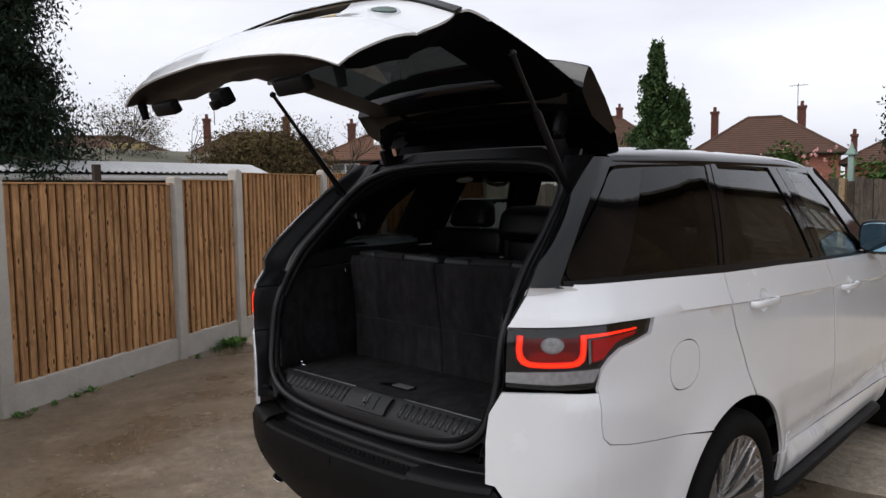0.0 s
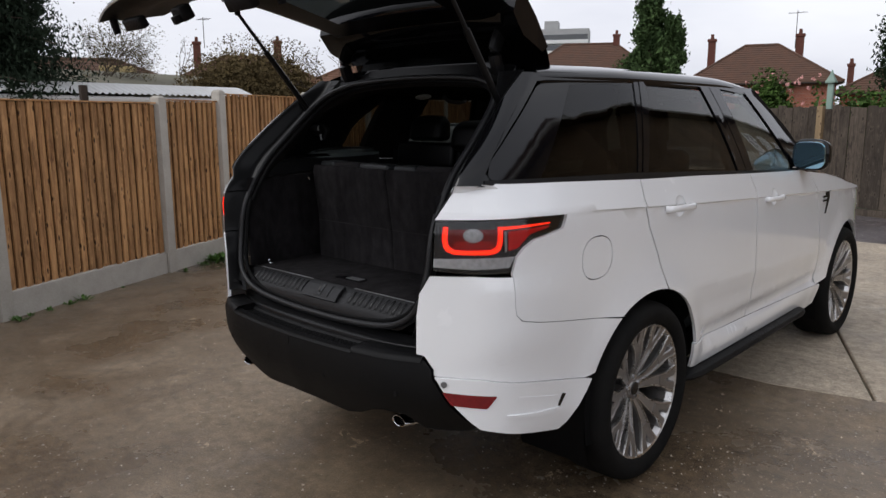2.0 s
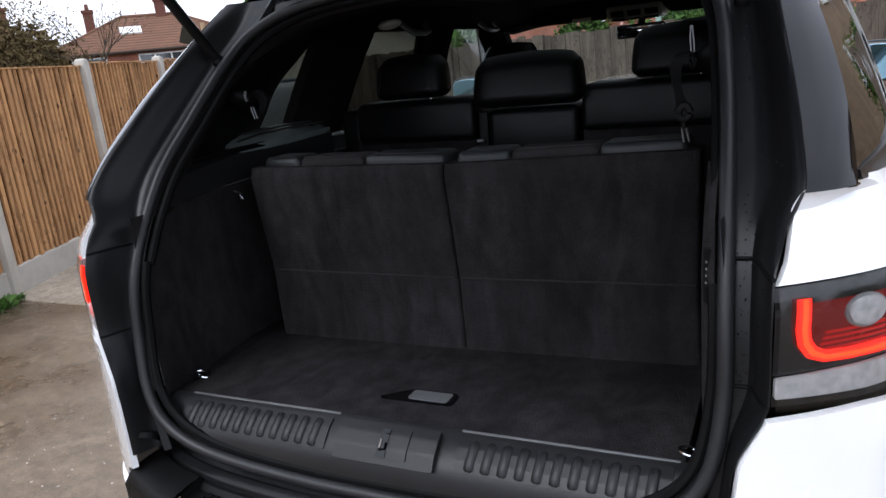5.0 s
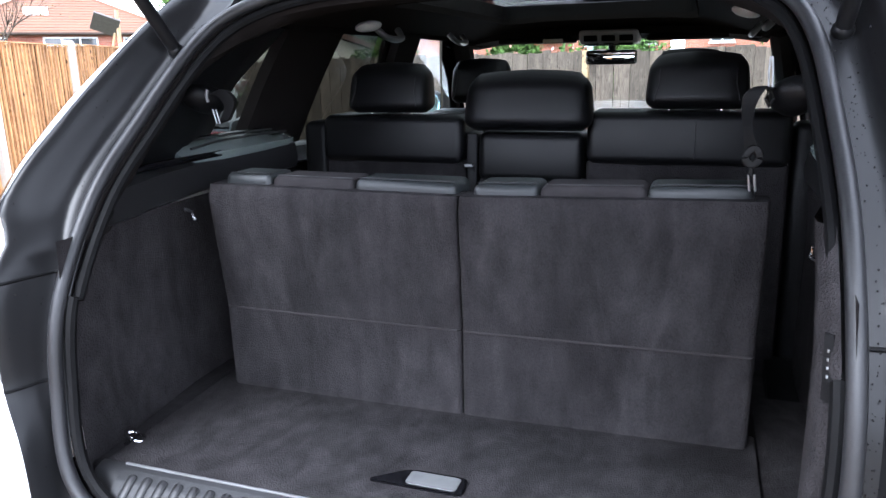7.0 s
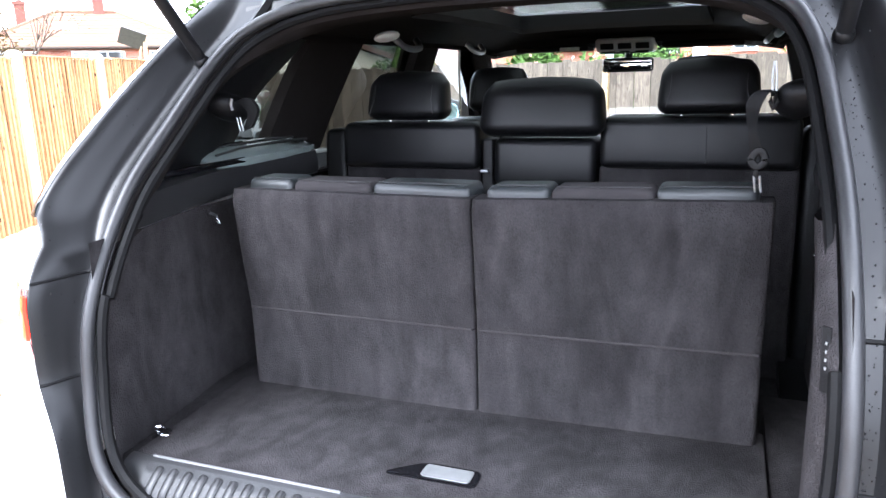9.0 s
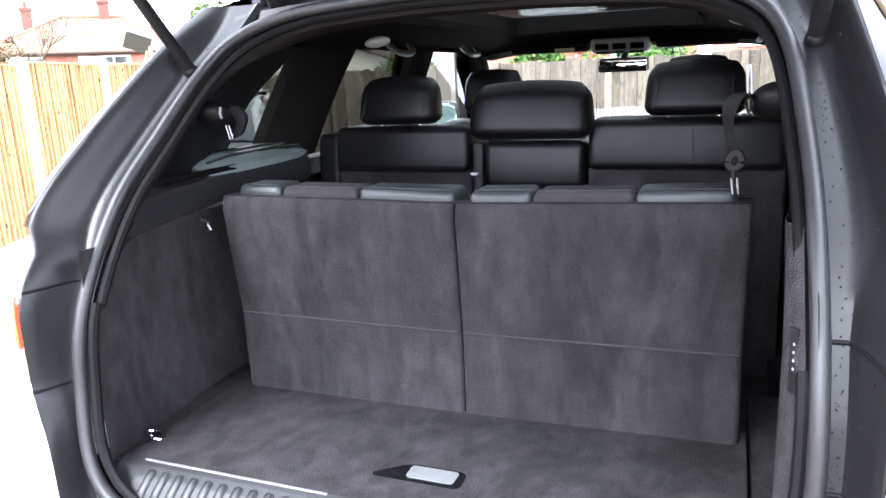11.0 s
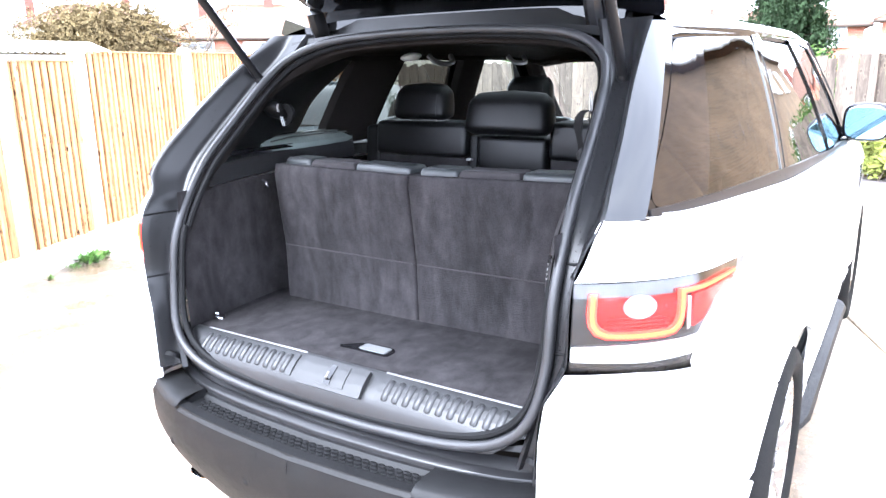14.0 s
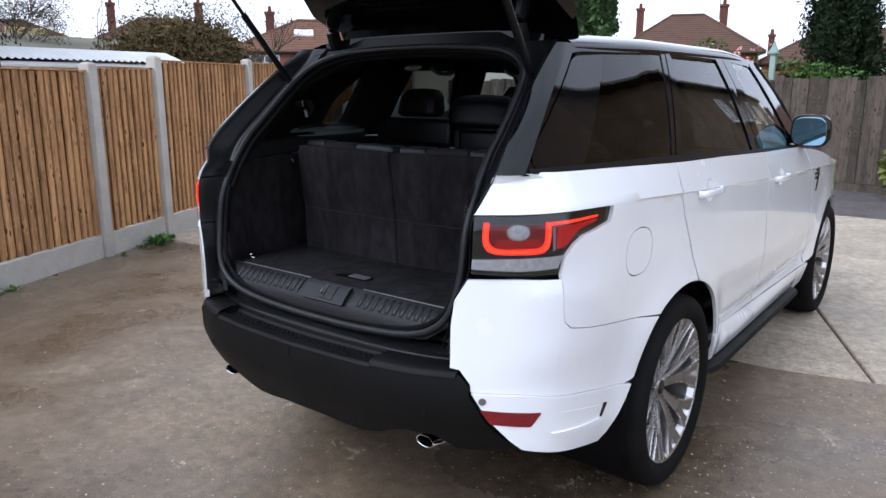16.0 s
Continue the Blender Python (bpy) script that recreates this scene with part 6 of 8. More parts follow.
edge = [(0.55, 0.62), (0.55, 2.66), (0.35, 2.72), (-0.35, 2.72), (-0.55, 2.66), (-0.55, 0.62), (-0.3, 0.655), (0.3, 0.655)]
lid = [(-0.42, 0.98), (0.42, 0.98), (0.42, 2.30), (-0.42, 2.30)]
top_skin = skin("roof", edge, roof, GLOSS, suv, "glossy black roof", thick=0.03, step=0.08, holes=(rounded(lid, 0.05),))
for side in (1, -1):
    bm = bmesh.new()
    rows = []
    for k in range(41):
        y = 0.62 + 2.04 * k / 40
        xe = house(y, 1.735)[0] + 0.003
        ring = []
        for q in (0.0, 0.25, 0.5, 0.7, 0.82, 0.90, 0.94, 0.965, 0.985, 0.996, 1.0):
            x = 0.55 + (xe - 0.55) * q
            fall = max(0.0, (q - 0.72) / 0.28)
            ring.append((side * x, y, roof(x, y)[2] - 0.030 * (1 - math.sqrt(max(0.0, 1 - fall * fall)))))
        ring.append((side * (xe - 0.004), y, ring[-1][2] - 0.02))
        rows.append(ring)
    loft(bm, rows)
    part("roof_edge", bm, GLOSS, top_skin, sharp=60)
skin("sunroof_glass", rounded([(x * 0.985, 1.64 + (y - 1.64) * 0.99) for x, y in lid], 0.05), roof, PRIVACY, suv, "dark tinted glass roof panel", lift=-0.004, thick=0, step=0.1)
# windscreen and bonnet
bm = bmesh.new()
def screen(u, v):
    y = 2.70 + 0.78 * v
    w = 0.66 + 0.14 * v
    return ((2 * u - 1) * w, y + 0.10 * (1 - (2 * u - 1) ** 2), 1.735 - 0.53 * v + 0.025 * math.sin(math.pi * v))
ngrid(bm, screen, 12, 8)
part("windscreen", bm, CLEARGLASS, suv, "clear windscreen")
bm = bmesh.new()
def bonnet(u, v):
    y = 3.40 + 1.30 * v
    w = 0.885 - 0.13 * v * v
    s = 2 * u - 1
    return (s * w, y + 0.09 * (1 - s * s) * v, 1.235 - 0.16 * v**1.3 + 0.04 * (1 - s * s) - 0.02 * abs(s) ** 6)
ngrid(bm, bonnet, 14, 12)
part("bonnet", bm, WHITE, suv, "white bonnet")
bm = bmesh.new()
rows = []
for u, z0, z1 in ((4.62, 0.35, 1.03), (4.75, 0.32, 1.03), (4.9, 0.32, 1.04), (5.2, 0.32, 1.05), (5.5, 0.32, 1.06)):
    x, y, _ = body(u, 0.8)
    rows.append([(x, y - 0.03, z1), (x, y, z1 - 0.06), (x, y + 0.02, 0.7), (x, y, z0)])
full = [[(-x, y, z) for x, y, z in r] for r in rows[:-1]] + rows[::-1]
loft(bm, full)
part("front_bumper", bm, WHITE, suv)


# ---- boot opening: seal, gutters ----
HALF = [(0.0, 0.008, 0.786), (0.20, 0.008, 0.790), (0.40, 0.010, 0.808), (0.515, 0.014, 0.845), (0.582, 0.026, 0.912), (0.607, 0.050, 1.03), (0.609, 0.082, 1.19), (0.603, 0.185, 1.365), (0.592, 0.312, 1.490), (0.567, 0.450, 1.622), (0.515, 0.520, 1.690), (0.40, 0.570, 1.732), (0.20, 0.586, 1.748), (0.0, 0.590, 1.752)]
RING = spline(HALF + [(-x, y, z) for x, y, z in HALF[-2:0:-1]], 7, closed=True)
bm = bmesh.new()
tube(bm, RING, 0.0125, 10, closed=True, up=(0, 1, 0.3))
seal = part("boot_seal", bm, SEAL, suv, "grey-black rubber seal round the boot opening")
bm = bmesh.new()
tube(bm, [p * 1.0 + Vector((0.017 * (-1 if p.x > 0 else 1) * min(1, abs(p.x) / 0.3), 0.018, 0.012 if p.z < 1.2 else -0.016)) for p in RING], 0.010, 8, closed=True, up=(0, 1, 0.3))
part("seal_lip", bm, RUBBER, seal)

def jamb(z):
    """Outer edge of the opening at a height: where the flank turns in."""
    if z < 1.31:
        u = curve([0.74, 0.80, 0.893, 0.975, 1.04, 1.06, 1.236, 1.315], [-0.156, -0.156, -0.154, -0.143, -0.104, -0.096, -0.086, -0.038], z)
        x, y, zz = body(u, z)
        return (x - 0.006, y + 0.004, z)
    heights = [1.30, 1.33, 1.355, 1.423, 1.487, 1.60, 1.688, 1.76]
    return (curve(heights, [0.690, 0.703, 0.711, 0.7045, 0.694, 0.670, 0.653, 0.640], z), curve(heights, [0.071, 0.080, 0.086, 0.142, 0.213, 0.342, 0.455, 0.560], z), z)


def chamfer(z, q):
    """Outer face of the rear pillar: from the edge of the opening round to the side of the glasshouse."""
    a = Vector(jamb(z))
    y = curve([1.345, 1.448, 1.552, 1.64, 1.735], [0.135, 0.222, 0.329, 0.442, 0.578], z)
    b = Vector((house(y, z)[0] + 0.001, y, z))
    return a.lerp(b, q) + Vector((b.y - a.y, a.x - b.x, 0)) * 0.34 * q * (1 - q)


def seal_at(z):
    return (curve([0.79, 0.845, 0.912, 1.03, 1.19, 1.365, 1.49, 1.622, 1.69, 1.76], [0.56, 0.575, 0.59, 0.607, 0.609, 0.603, 0.592, 0.567, 0.53, 0.50], z), curve([0.79, 0.912, 1.03, 1.19, 1.365, 1.49, 1.622, 1.69, 1.76], [0.014, 0.026, 0.05, 0.082, 0.185, 0.312, 0.45, 0.52, 0.575], z), z)


def jamb_at(z, q):
    """Across the jamb: a ledge that faces rearwards beside the seal, then a wall that rises to the outer edge."""
    a, b = Vector(seal_at(z)), Vector(jamb(z))
    w = b - a
    e = smooth(0.50, 0.98, q)
    return Vector((a.x + w.x * q, a.y + 0.014 * (1 - e) * smooth(0.0, 0.12, q) + w.y * e, z))


for side in (1, -1):
    bm = bmesh.new()
    rows = []
    for k in range(41):
        z = 0.79 + 0.97 * k / 40
        out = [Vector(seal_at(z)) + Vector((-0.01, 0.012, 0))] + [jamb_at(z, q) for q in (0.02, 0.12, 0.18, 0.34, 0.50, 0.58, 0.66, 0.74, 0.82, 0.90, 0.96, 1.0)]
        rows.append([(side * p.x, p.y, p.z) for p in out])
    loft(bm, rows)
    gut = part("gutter_panel", bm, SATIN, suv, "satin black door jamb with rain drops")
    bm = bmesh.new()
    rows = []
    for k in range(25):
        z = 1.348 + 0.402 * k / 24
        ring = [chamfer(z, 0) + Vector((-0.004, 0.012, 0))] + [chamfer(z, q) + Vector((0.001, -0.002, 0)) for q in (0, 0.12, 0.3, 0.5, 0.7, 0.88, 1.0)]
        rows.append([(side * p.x, p.y, p.z) for p in ring])
    loft(bm, rows)
    part("pillar_edge", bm, GLOSS, suv, "glossy black rounded pillar edge")
    bm = bmesh.new()
    rows = []
    for k in range(12):
        q = k / 11
        u = -0.040 + 0.20 * q
        p = Vector(body(u, 1.322 + 0.012 * smooth(-0.02, 0.1, u)))
        w = chamfer(1.352, q)
        rows.append([(side * v.x, v.y, v.z) for v in (p, p.lerp(w, 0.2) + Vector((0, 0, 0.005)), p.lerp(w, 0.6) + Vector((0, 0, 0.005)), w)])
    loft(bm, rows)
    part("shoulder_cap", bm, WHITE, suv, "white shoulder under the rear pillar")
    for z in (1.242, 1.058):
        bm = bmesh.new()
        pts = [jamb_at(z, q) for q in (0.14, 0.3, 0.5, 0.62, 0.74, 0.86, 0.97)]
        tube(bm, [(side * p.x, p.y - 0.002, p.z) for p in spline(pts, 4)], 0.0032, 6)
        part("jamb_seam", bm, RUBBER, gut)
    bm = bmesh.new()
    rr = random.Random(90 + side)
    for k in range(200):
        z = rr.uniform(0.92, 1.33) if k % 2 else rr.uniform(1.35, 1.68)
        q = rr.choice((rr.gauss(0.33, 0.09), rr.gauss(0.33, 0.09), rr.uniform(0.15, 0.9)))
        p = jamb_at(z, min(0.9, max(0.14, q)))
        r = rr.choice((0.0007, 0.0009, 0.0012, 0.0015))
        vs = bmesh.ops.create_icosphere(bm, subdivisions=1, radius=r)["verts"]
        for v in vs:
            v.co = Vector((side * p.x, p.y - 0.001, p.z)) + Vector((v.co.x, v.co.y * 0.45, v.co.z * rr.choice((1.0, 1.5))))
    tagged(part("rain_drop", bm, WATER, gut, fix=False), kind="stuff")
# channel over the top of the opening
bm = bmesh.new()
rows = []
for k in range(25):
    x = -0.56 + 1.12 * k / 24
    s = abs(x) / 0.56
    a = Vector((x, 0.588 - 0.035 * s**3, 1.752 - 0.03 * s**3))
    rows.append([a + Vector((0, 0.005, -0.01)), a + Vector((0, 0.012, 0.012)), a + Vector((0, 0.035, 0.004)), a + Vector((0, 0.055, 0.012)), Vector((x, 0.648, roof(x, 0.65)[2] - 0.004))])
loft(bm, rows)
part("top_channel", bm, SATIN, suv)

# ---- wheels ----
def blade(bm, c, side, pts, deep=0.05):
    """A spoke: pts are (radius, angle, height, half width); it has a raised flat face and drawn-in flanks."""
    rows = []
    for r, a, d, w in pts:
        cen = c + Vector((side * d, r * math.cos(a), r * math.sin(a)))
        tang = Vector((0, -math.sin(a), math.cos(a)))
        up, back = Vector((side * 0.004, 0, 0)), Vector((-side * deep, 0, 0))
        rows.append([cen - tang * w, cen - tang * w * 0.72 + up, cen + tang * w * 0.72 + up, cen + tang * w, cen + tang * w * 1.15 + back, cen - tang * w * 1.15 + back])
    loft(bm, rows, closed=True, ends=True)


def wheel_unit(cy, side):
    c = Vector((side * 0.842, cy, 0.396))
    bm = bmesh.new()
    spin(bm, [(0.294, 0.100), (0.300, 0.117), (0.312, 0.128), (0.335, 0.137), (0.358, 0.137), (0.378, 0.127), (0.391, 0.108), (0.397, 0.084), (0.397, -0.08), (0.391, -0.102), (0.36, -0.13), (0.30, -0.11)], c, "x", 64, side)
    tyre = part("wheel", bm, TYRE, suv, "large alloy wheel with a low-profile tyre")
    for d in (-0.055, -0.018, 0.018, 0.055):
        bm = bmesh.new()
        spin(bm, [(0.3975, d - 0.003), (0.3985, d), (0.3975, d + 0.003)], c, "x", 40, side)
        part("tread_groove", bm, RUBBER, tyre)
    bm = bmesh.new()
    spin(bm, [(0.266, -0.10), (0.268, 0.03), (0.278, 0.084)], c, "x", 64, side)
    part("rim_barrel", bm, BRAKE, tyre, "dark inner barrel of the rim")
    bm = bmesh.new()
    spin(bm, [(0.278, 0.085), (0.289, 0.112), (0.297, 0.1165), (0.302, 0.110), (0.299, 0.100)], c, "x", 64, side)
    part("rim_lip", bm, ALLOY, tyre, "silver rim")
    bm = bmesh.new()
    spin(bm, [(0.001, -0.06), (0.10, -0.06), (0.185, -0.05), (0.190, -0.065)], c, "x", 40, side)
    part("brake_disc", bm, BRAKE, tyre)
    bm = bmesh.new()
    spin(bm, [(0.19, -0.09), (0.268, -0.09)], c, "x", 40, side)
    part("wheel_back", bm, RUBBER, tyre)
    for k in range(5):
        a = 2 * math.pi * k / 5 + 0.25
        for s in (-1, 1):
            path = [(0.050, 0.28, 0.050), (0.10, 0.235, 0.066), (0.15, 0.245, 0.080), (0.20, 0.29, 0.092)]
            bm = bmesh.new()
            blade(bm, c, side, [(r, a + da * s, d - 0.004, w) for (r, da, d), w in zip(path, (0.019, 0.021, 0.026, 0.033))], 0.055)
            part("spoke", bm, ALLOYDARK, tyre, "grey split spoke", sharp=25)
            for fork, spread, wide in ((1, 0.150, 0.031), (-1, -0.130, 0.028)):
                bm = bmesh.new()
                blade(bm, c, side, [(0.185, a + (0.275 + 0.03 * fork) * s, 0.088, 0.018), (0.225, a + (0.30 + spread * 0.55) * s, 0.095, 0.020), (0.26, a + (0.305 + spread * 0.95) * s, 0.102, 0.023), (0.292, a + (0.305 + spread) * s, 0.109, wide)], 0.05)
                part("spoke", bm, ALLOYDARK, tyre, "grey forked spoke end", sharp=25)
                bm = bmesh.new()
                blade(bm, c, side, [(0.055, a + (0.28 + 0.22 * fork) * s, 0.053, 0.0022), (0.10, a + (0.235 + 0.17 * fork) * s, 0.068, 0.0026), (0.15, a + (0.245 + 0.145 * fork) * s, 0.082, 0.003), (0.195, a + (0.285 + 0.15 * fork) * s, 0.0935, 0.0036), (0.228, a + (0.30 + spread * 1.12) * s, 0.0985, 0.004), (0.262, a + (0.305 + spread * 1.42) * s, 0.105, 0.0058), (0.293, a + (0.305 + spread * 1.52) * s, 0.1115, 0.008)], 0.010)
                part("spoke_edge", bm, ALLOY, tyre, "bright machined spoke edge", sharp=25)
    bm = bmesh.new()
    spin(bm, [(0.080, 0.0), (0.078, 0.044), (0.066, 0.052), (0.036, 0.054), (0.033, 0.060), (0.028, 0.062), (0.0005, 0.062)], c, "x", 32, side)
    part("hub", bm, ALLOYDARK, tyre)
    bm = bmesh.new()
    spin(bm, [(0.030, 0.0625), (0.027, 0.066), (0.0005, 0.067)], c, "x", 24, side)
    part("hub_cap", bm, GLOSS, tyre, "dark hub cap")
    for k in range(5):
        a = 2 * math.pi * k / 5 + 0.3
        p = c + Vector((side * 0.046, 0.053 * math.cos(a), 0.053 * math.sin(a)))
        bm = bmesh.new()
        rod(bm, p, p + Vector((side * 0.018, 0, 0)), 0.0105, 0.0095, 6)
        part("wheel_nut", bm, CHROME, tyre)


for side in (1, -1):
    for cy in (1.05, 3.973):
        wheel_unit(cy, side)



# ---- the raised tailgate ----
HINGE, RAISE = Vector((0, 0.730, 1.820)), radians(-60)
LIFT = Matrix.Translation(HINGE) @ Matrix.Rotation(RAISE, 4, "X") @ Matrix.Translation(-HINGE)


def raised(name, bm, material, parent, label="", sharp=38):
    bmesh.ops.transform(bm, matrix=LIFT, verts=bm.verts)
    return part(name, bm, material, parent, label, sharp=sharp)


def gate(x, z):
    """Outer face of the closed tailgate."""
    d = curve([0.78, 0.84, 0.92, 0.985, 1.02, 1.06, 1.14, 1.172, 1.20, 1.24, 1.32, 1.50, 1.70, 1.80], [0.030, 0.006, -0.004, 0.004, 0.016, 0.024, 0.030, 0.026, 0.030, 0.048, 0.120, 0.300, 0.500, 0.60], z)
    bow = tail(x) + 0.12
    return (x, -0.118 + bow * (1.0 if z < 1.1 else 1.0 - 0.35 * smooth(1.1, 1.6, z)) + d, z)


def gface(u, v):
    return gate(u, v)


HW = lambda z: curve([0.79, 0.90, 1.0, 1.04, 1.06, 1.20, 1.32, 1.50, 1.70, 1.78], [0.600, 0.645, 0.668, 0.672, 0.655, 0.668, 0.655, 0.625, 0.590, 0.570], z)


def gpanel(name, z0, z1, material, parent, label="", lift=0.0, thick=0.007, inset=0.0, step=0.05):
    n = 8
    zs = [z0 + (z1 - z0) * k / n for k in range(n + 1)]
    out = [(HW(z) - inset, z) for z in zs] + [(-HW(z) + inset, z) for z in zs[::-1]]
    bm = bmesh.new()
    panel(bm, out, gface, thick, step, lift)
    return raised(name, bm, material, parent, label)


# inner shell carries everything
bm = bmesh.new()
rows = []
for k in range(29):
    z = 0.792 + 0.978 * k / 28
    w = HW(z) - 0.002
    deep = (0.055 + 0.045 * smooth(0.80, 0.92, z) * smooth(1.34, 1.24, z)) * smooth(0.79, 0.84, z)
    ring = []
    for i in range(15):
        s = -1 + 2 * i / 14
        x, y, zz = gate(s * w, z)
        cut = 1 - smooth(0.86, 1.0, abs(s))
        ring.append((x, y + 0.006 + deep * cut + (0.012 if z > 1.3 and abs(s) < 0.8 else 0), zz + 0.0))
    rows.append(ring)
zlow, zhigh = 1.39, 1.66
vs = [[bm.verts.new(p) for p in r] for r in rows]
for i in range(28):
    zmid = 0.80 + 0.97 * (i + 0.5) / 28
    for j in range(14):
        if zlow < zmid < zhigh and 2 < j < 11:
            continue
        bm.faces.new((vs[i][j], vs[i + 1][j], vs[i + 1][j + 1], vs[i][j + 1]))
hatch = raised("tailgate", bm, TRIM, suv, "raised white tailgate with a black inner trim")
gpanel("outer_skin", 0.79, 1.005, WHITE, hatch, "white painted lower skin")
# plate recess between two white cheeks
for s in (1, -1):
    bm = bmesh.new()
    out = [(s * x, z) for x, z in ((0.36, 1.006), (HW(1.02), 1.006), (HW(1.06) + 0.004, 1.05), (HW(1.17), 1.168), (0.30, 1.168))]
    panel(bm, out if s > 0 else out[::-1], gface, 0.007, 0.05, 0.0)
    raised("outer_skin", bm, WHITE, hatch, "white painted side cheek")
bm = bmesh.new()
panel(bm, [(0.36, 1.006), (0.30, 1.168), (-0.30, 1.168), (-0.36, 1.006)], gface, 0.02, 0.05, -0.022)
raised("plate_recess", bm, WHITE, hatch)
bm = bmesh.new()
panel(bm, [(0.262, 1.02), (0.262, 1.132), (-0.262, 1.132), (-0.262, 1.02)], gface, 0.006, 0.08, -0.012)
plate = raised("number_plate", bm, PLATE, hatch, "yellow number plate with plain bars")
for k in range(7):
    x = -0.20 + 0.062 * k + (0.03 if k > 3 else 0)
    bm = bmesh.new()
    panel(bm, [(x + 0.046, 1.036), (x + 0.046, 1.116), (x, 1.116), (x, 1.036)], gface, 0.002, 0.05, -0.0105)
    raised("plate_bar", bm, INK, plate)
gpanel("tail_strip", 1.170, 1.200, GLOSS, hatch, "black trim strip over the number plate", lift=0.008)
gpanel("outer_skin", 1.202, 1.315, WHITE, hatch, "white painted upper skin")
for k in range(10):
    x = -0.34 + 0.068 * k + (0.04 if k > 4 else -0.0)
    bm = bmesh.new()
    panel(bm, [(x + 0.036, 1.238), (x + 0.036, 1.252), (x, 1.252), (x, 1.238)], gface, 0.003, 0.05, 0.003)
    raised("lettering_bar", bm, INK, hatch)
bm = bmesh.new()
panel(bm, [(0.50 + 0.052 * math.cos(k * 0.3927), 1.09 + 0.028 * math.sin(k * 0.3927)) for k in range(16)], gface, 0.006, 0.03, 0.005)
bd = raised("badge", bm, CHROME, hatch, "oval green and silver badge")
bm = bmesh.new()
panel(bm, [(0.50 + 0.042 * math.cos(k * 0.3927), 1.09 + 0.021 * math.sin(k * 0.3927)) for k in range(16)], gface, 0.002, 0.03, 0.007)
raised("badge_face", bm, BADGE, bd)
gpanel("rear_window", 1.318, 1.715, TAILGLASS, hatch, "dark tinted rear glass", lift=-0.004, thick=0, step=0.08)
bm = bmesh.new()
for s in (1, -1):
    for k in range(10):
        z0, z1 = 1.316 + 0.41 * k / 10, 1.316 + 0.41 * (k + 1) / 10
        q = [gate(s * (HW(z0) + 0.002), z0), gate(s * (HW(z0) - 0.07), z0), gate(s * (HW(z1) - 0.07), z1), gate(s * (HW(z1) + 0.002), z1)]
        bm.faces.new([bm.verts.new((a, b + 0.004, c)) for a, b, c in q])
bmesh.ops.remove_doubles(bm, verts=bm.verts, dist=1e-4)
raised("glass_border", bm, GLOSS, hatch)
# spoiler
bm = bmesh.new()
rows = []
for k in range(23):
    s = -1 + 2 * k / 22
    x = s * 0.60
    e = 1 - 0.55 * abs(s) ** 5
    y0 = 0.335 + 0.07 * abs(s) ** 3
    rows.append([(x, 0.715, 1.885 - 0.012 * s * s), (x, 0.58, 1.872 - 0.015 * s * s), (x, y0 + 0.05, 1.845 - 0.02 * s * s), (x, y0 + 0.035, 1.832 - 0.02 * s * s), (x, y0 + 0.06, 1.795 - 0.03 * s * s), (x, 0.50, 1.760 - 0.03 * s * s), (x, 0.60, 1.775 - 0.03 * s * s), (x, 0.715, 1.850 - 0.02 * s * s)])
loft(bm, rows, closed=True, ends=True)
raised("spoiler", bm, GLOSS, hatch, "glossy black roof spoiler")
bm = bmesh.new()
box(bm, -0.2, 0.2, 0.376, 0.40, 1.806, 1.816, 0.002)
raised("brake_light", bm, REFLECTOR, hatch)
# inner trim: upright handle recess, latch, stops
bm = bmesh.new()
box(bm, -0.035, 0.035, 0.0, 0.05, 0.790, 0.835, 0.008)
box(bm, -0.014, 0.014, 0.02, 0.048, 0.768, 0.80, 0.005)
raised("latch", bm, PLASTIC, hatch, "black plastic latch block")
for s in (1, -1):
    bm = bmesh.new()
    box(bm, s * 0.36 - 0.07, s * 0.36 + 0.07, 0.005, 0.050, 0.796, 0.83, 0.008)
    raised("lower_trim", bm, PLASTIC, hatch)
for s in (1, -1):
    bm = bmesh.new()
    rod(bm, (s * 0.55, 0.0, 0.83), (s * 0.55, 0.055, 0.815), 0.016, 0.013, 10)
    raised("rubber_stop", bm, RUBBER, hatch)
bm = bmesh.new()
box(bm, 0.16, 0.28, 0.022, 0.034, 0.87, 0.905, 0.005)
raised("close_button", bm, SILVER, hatch)
bm = bmesh.new()
loft(bm, [[(0.60 * q, 0.79, 1.795 - 0.02 * q * q), (0.60 * q, 0.765, 1.86 - 0.02 * q * q), (0.60 * q, 0.745, 1.885 - 0.02 * q * q), (0.60 * q, 0.70, 1.90 - 0.02 * q * q)] for q in [k / 10 - 1 for k in range(21)]])
part("hinge_shroud", bm, GLOSS, hatch)
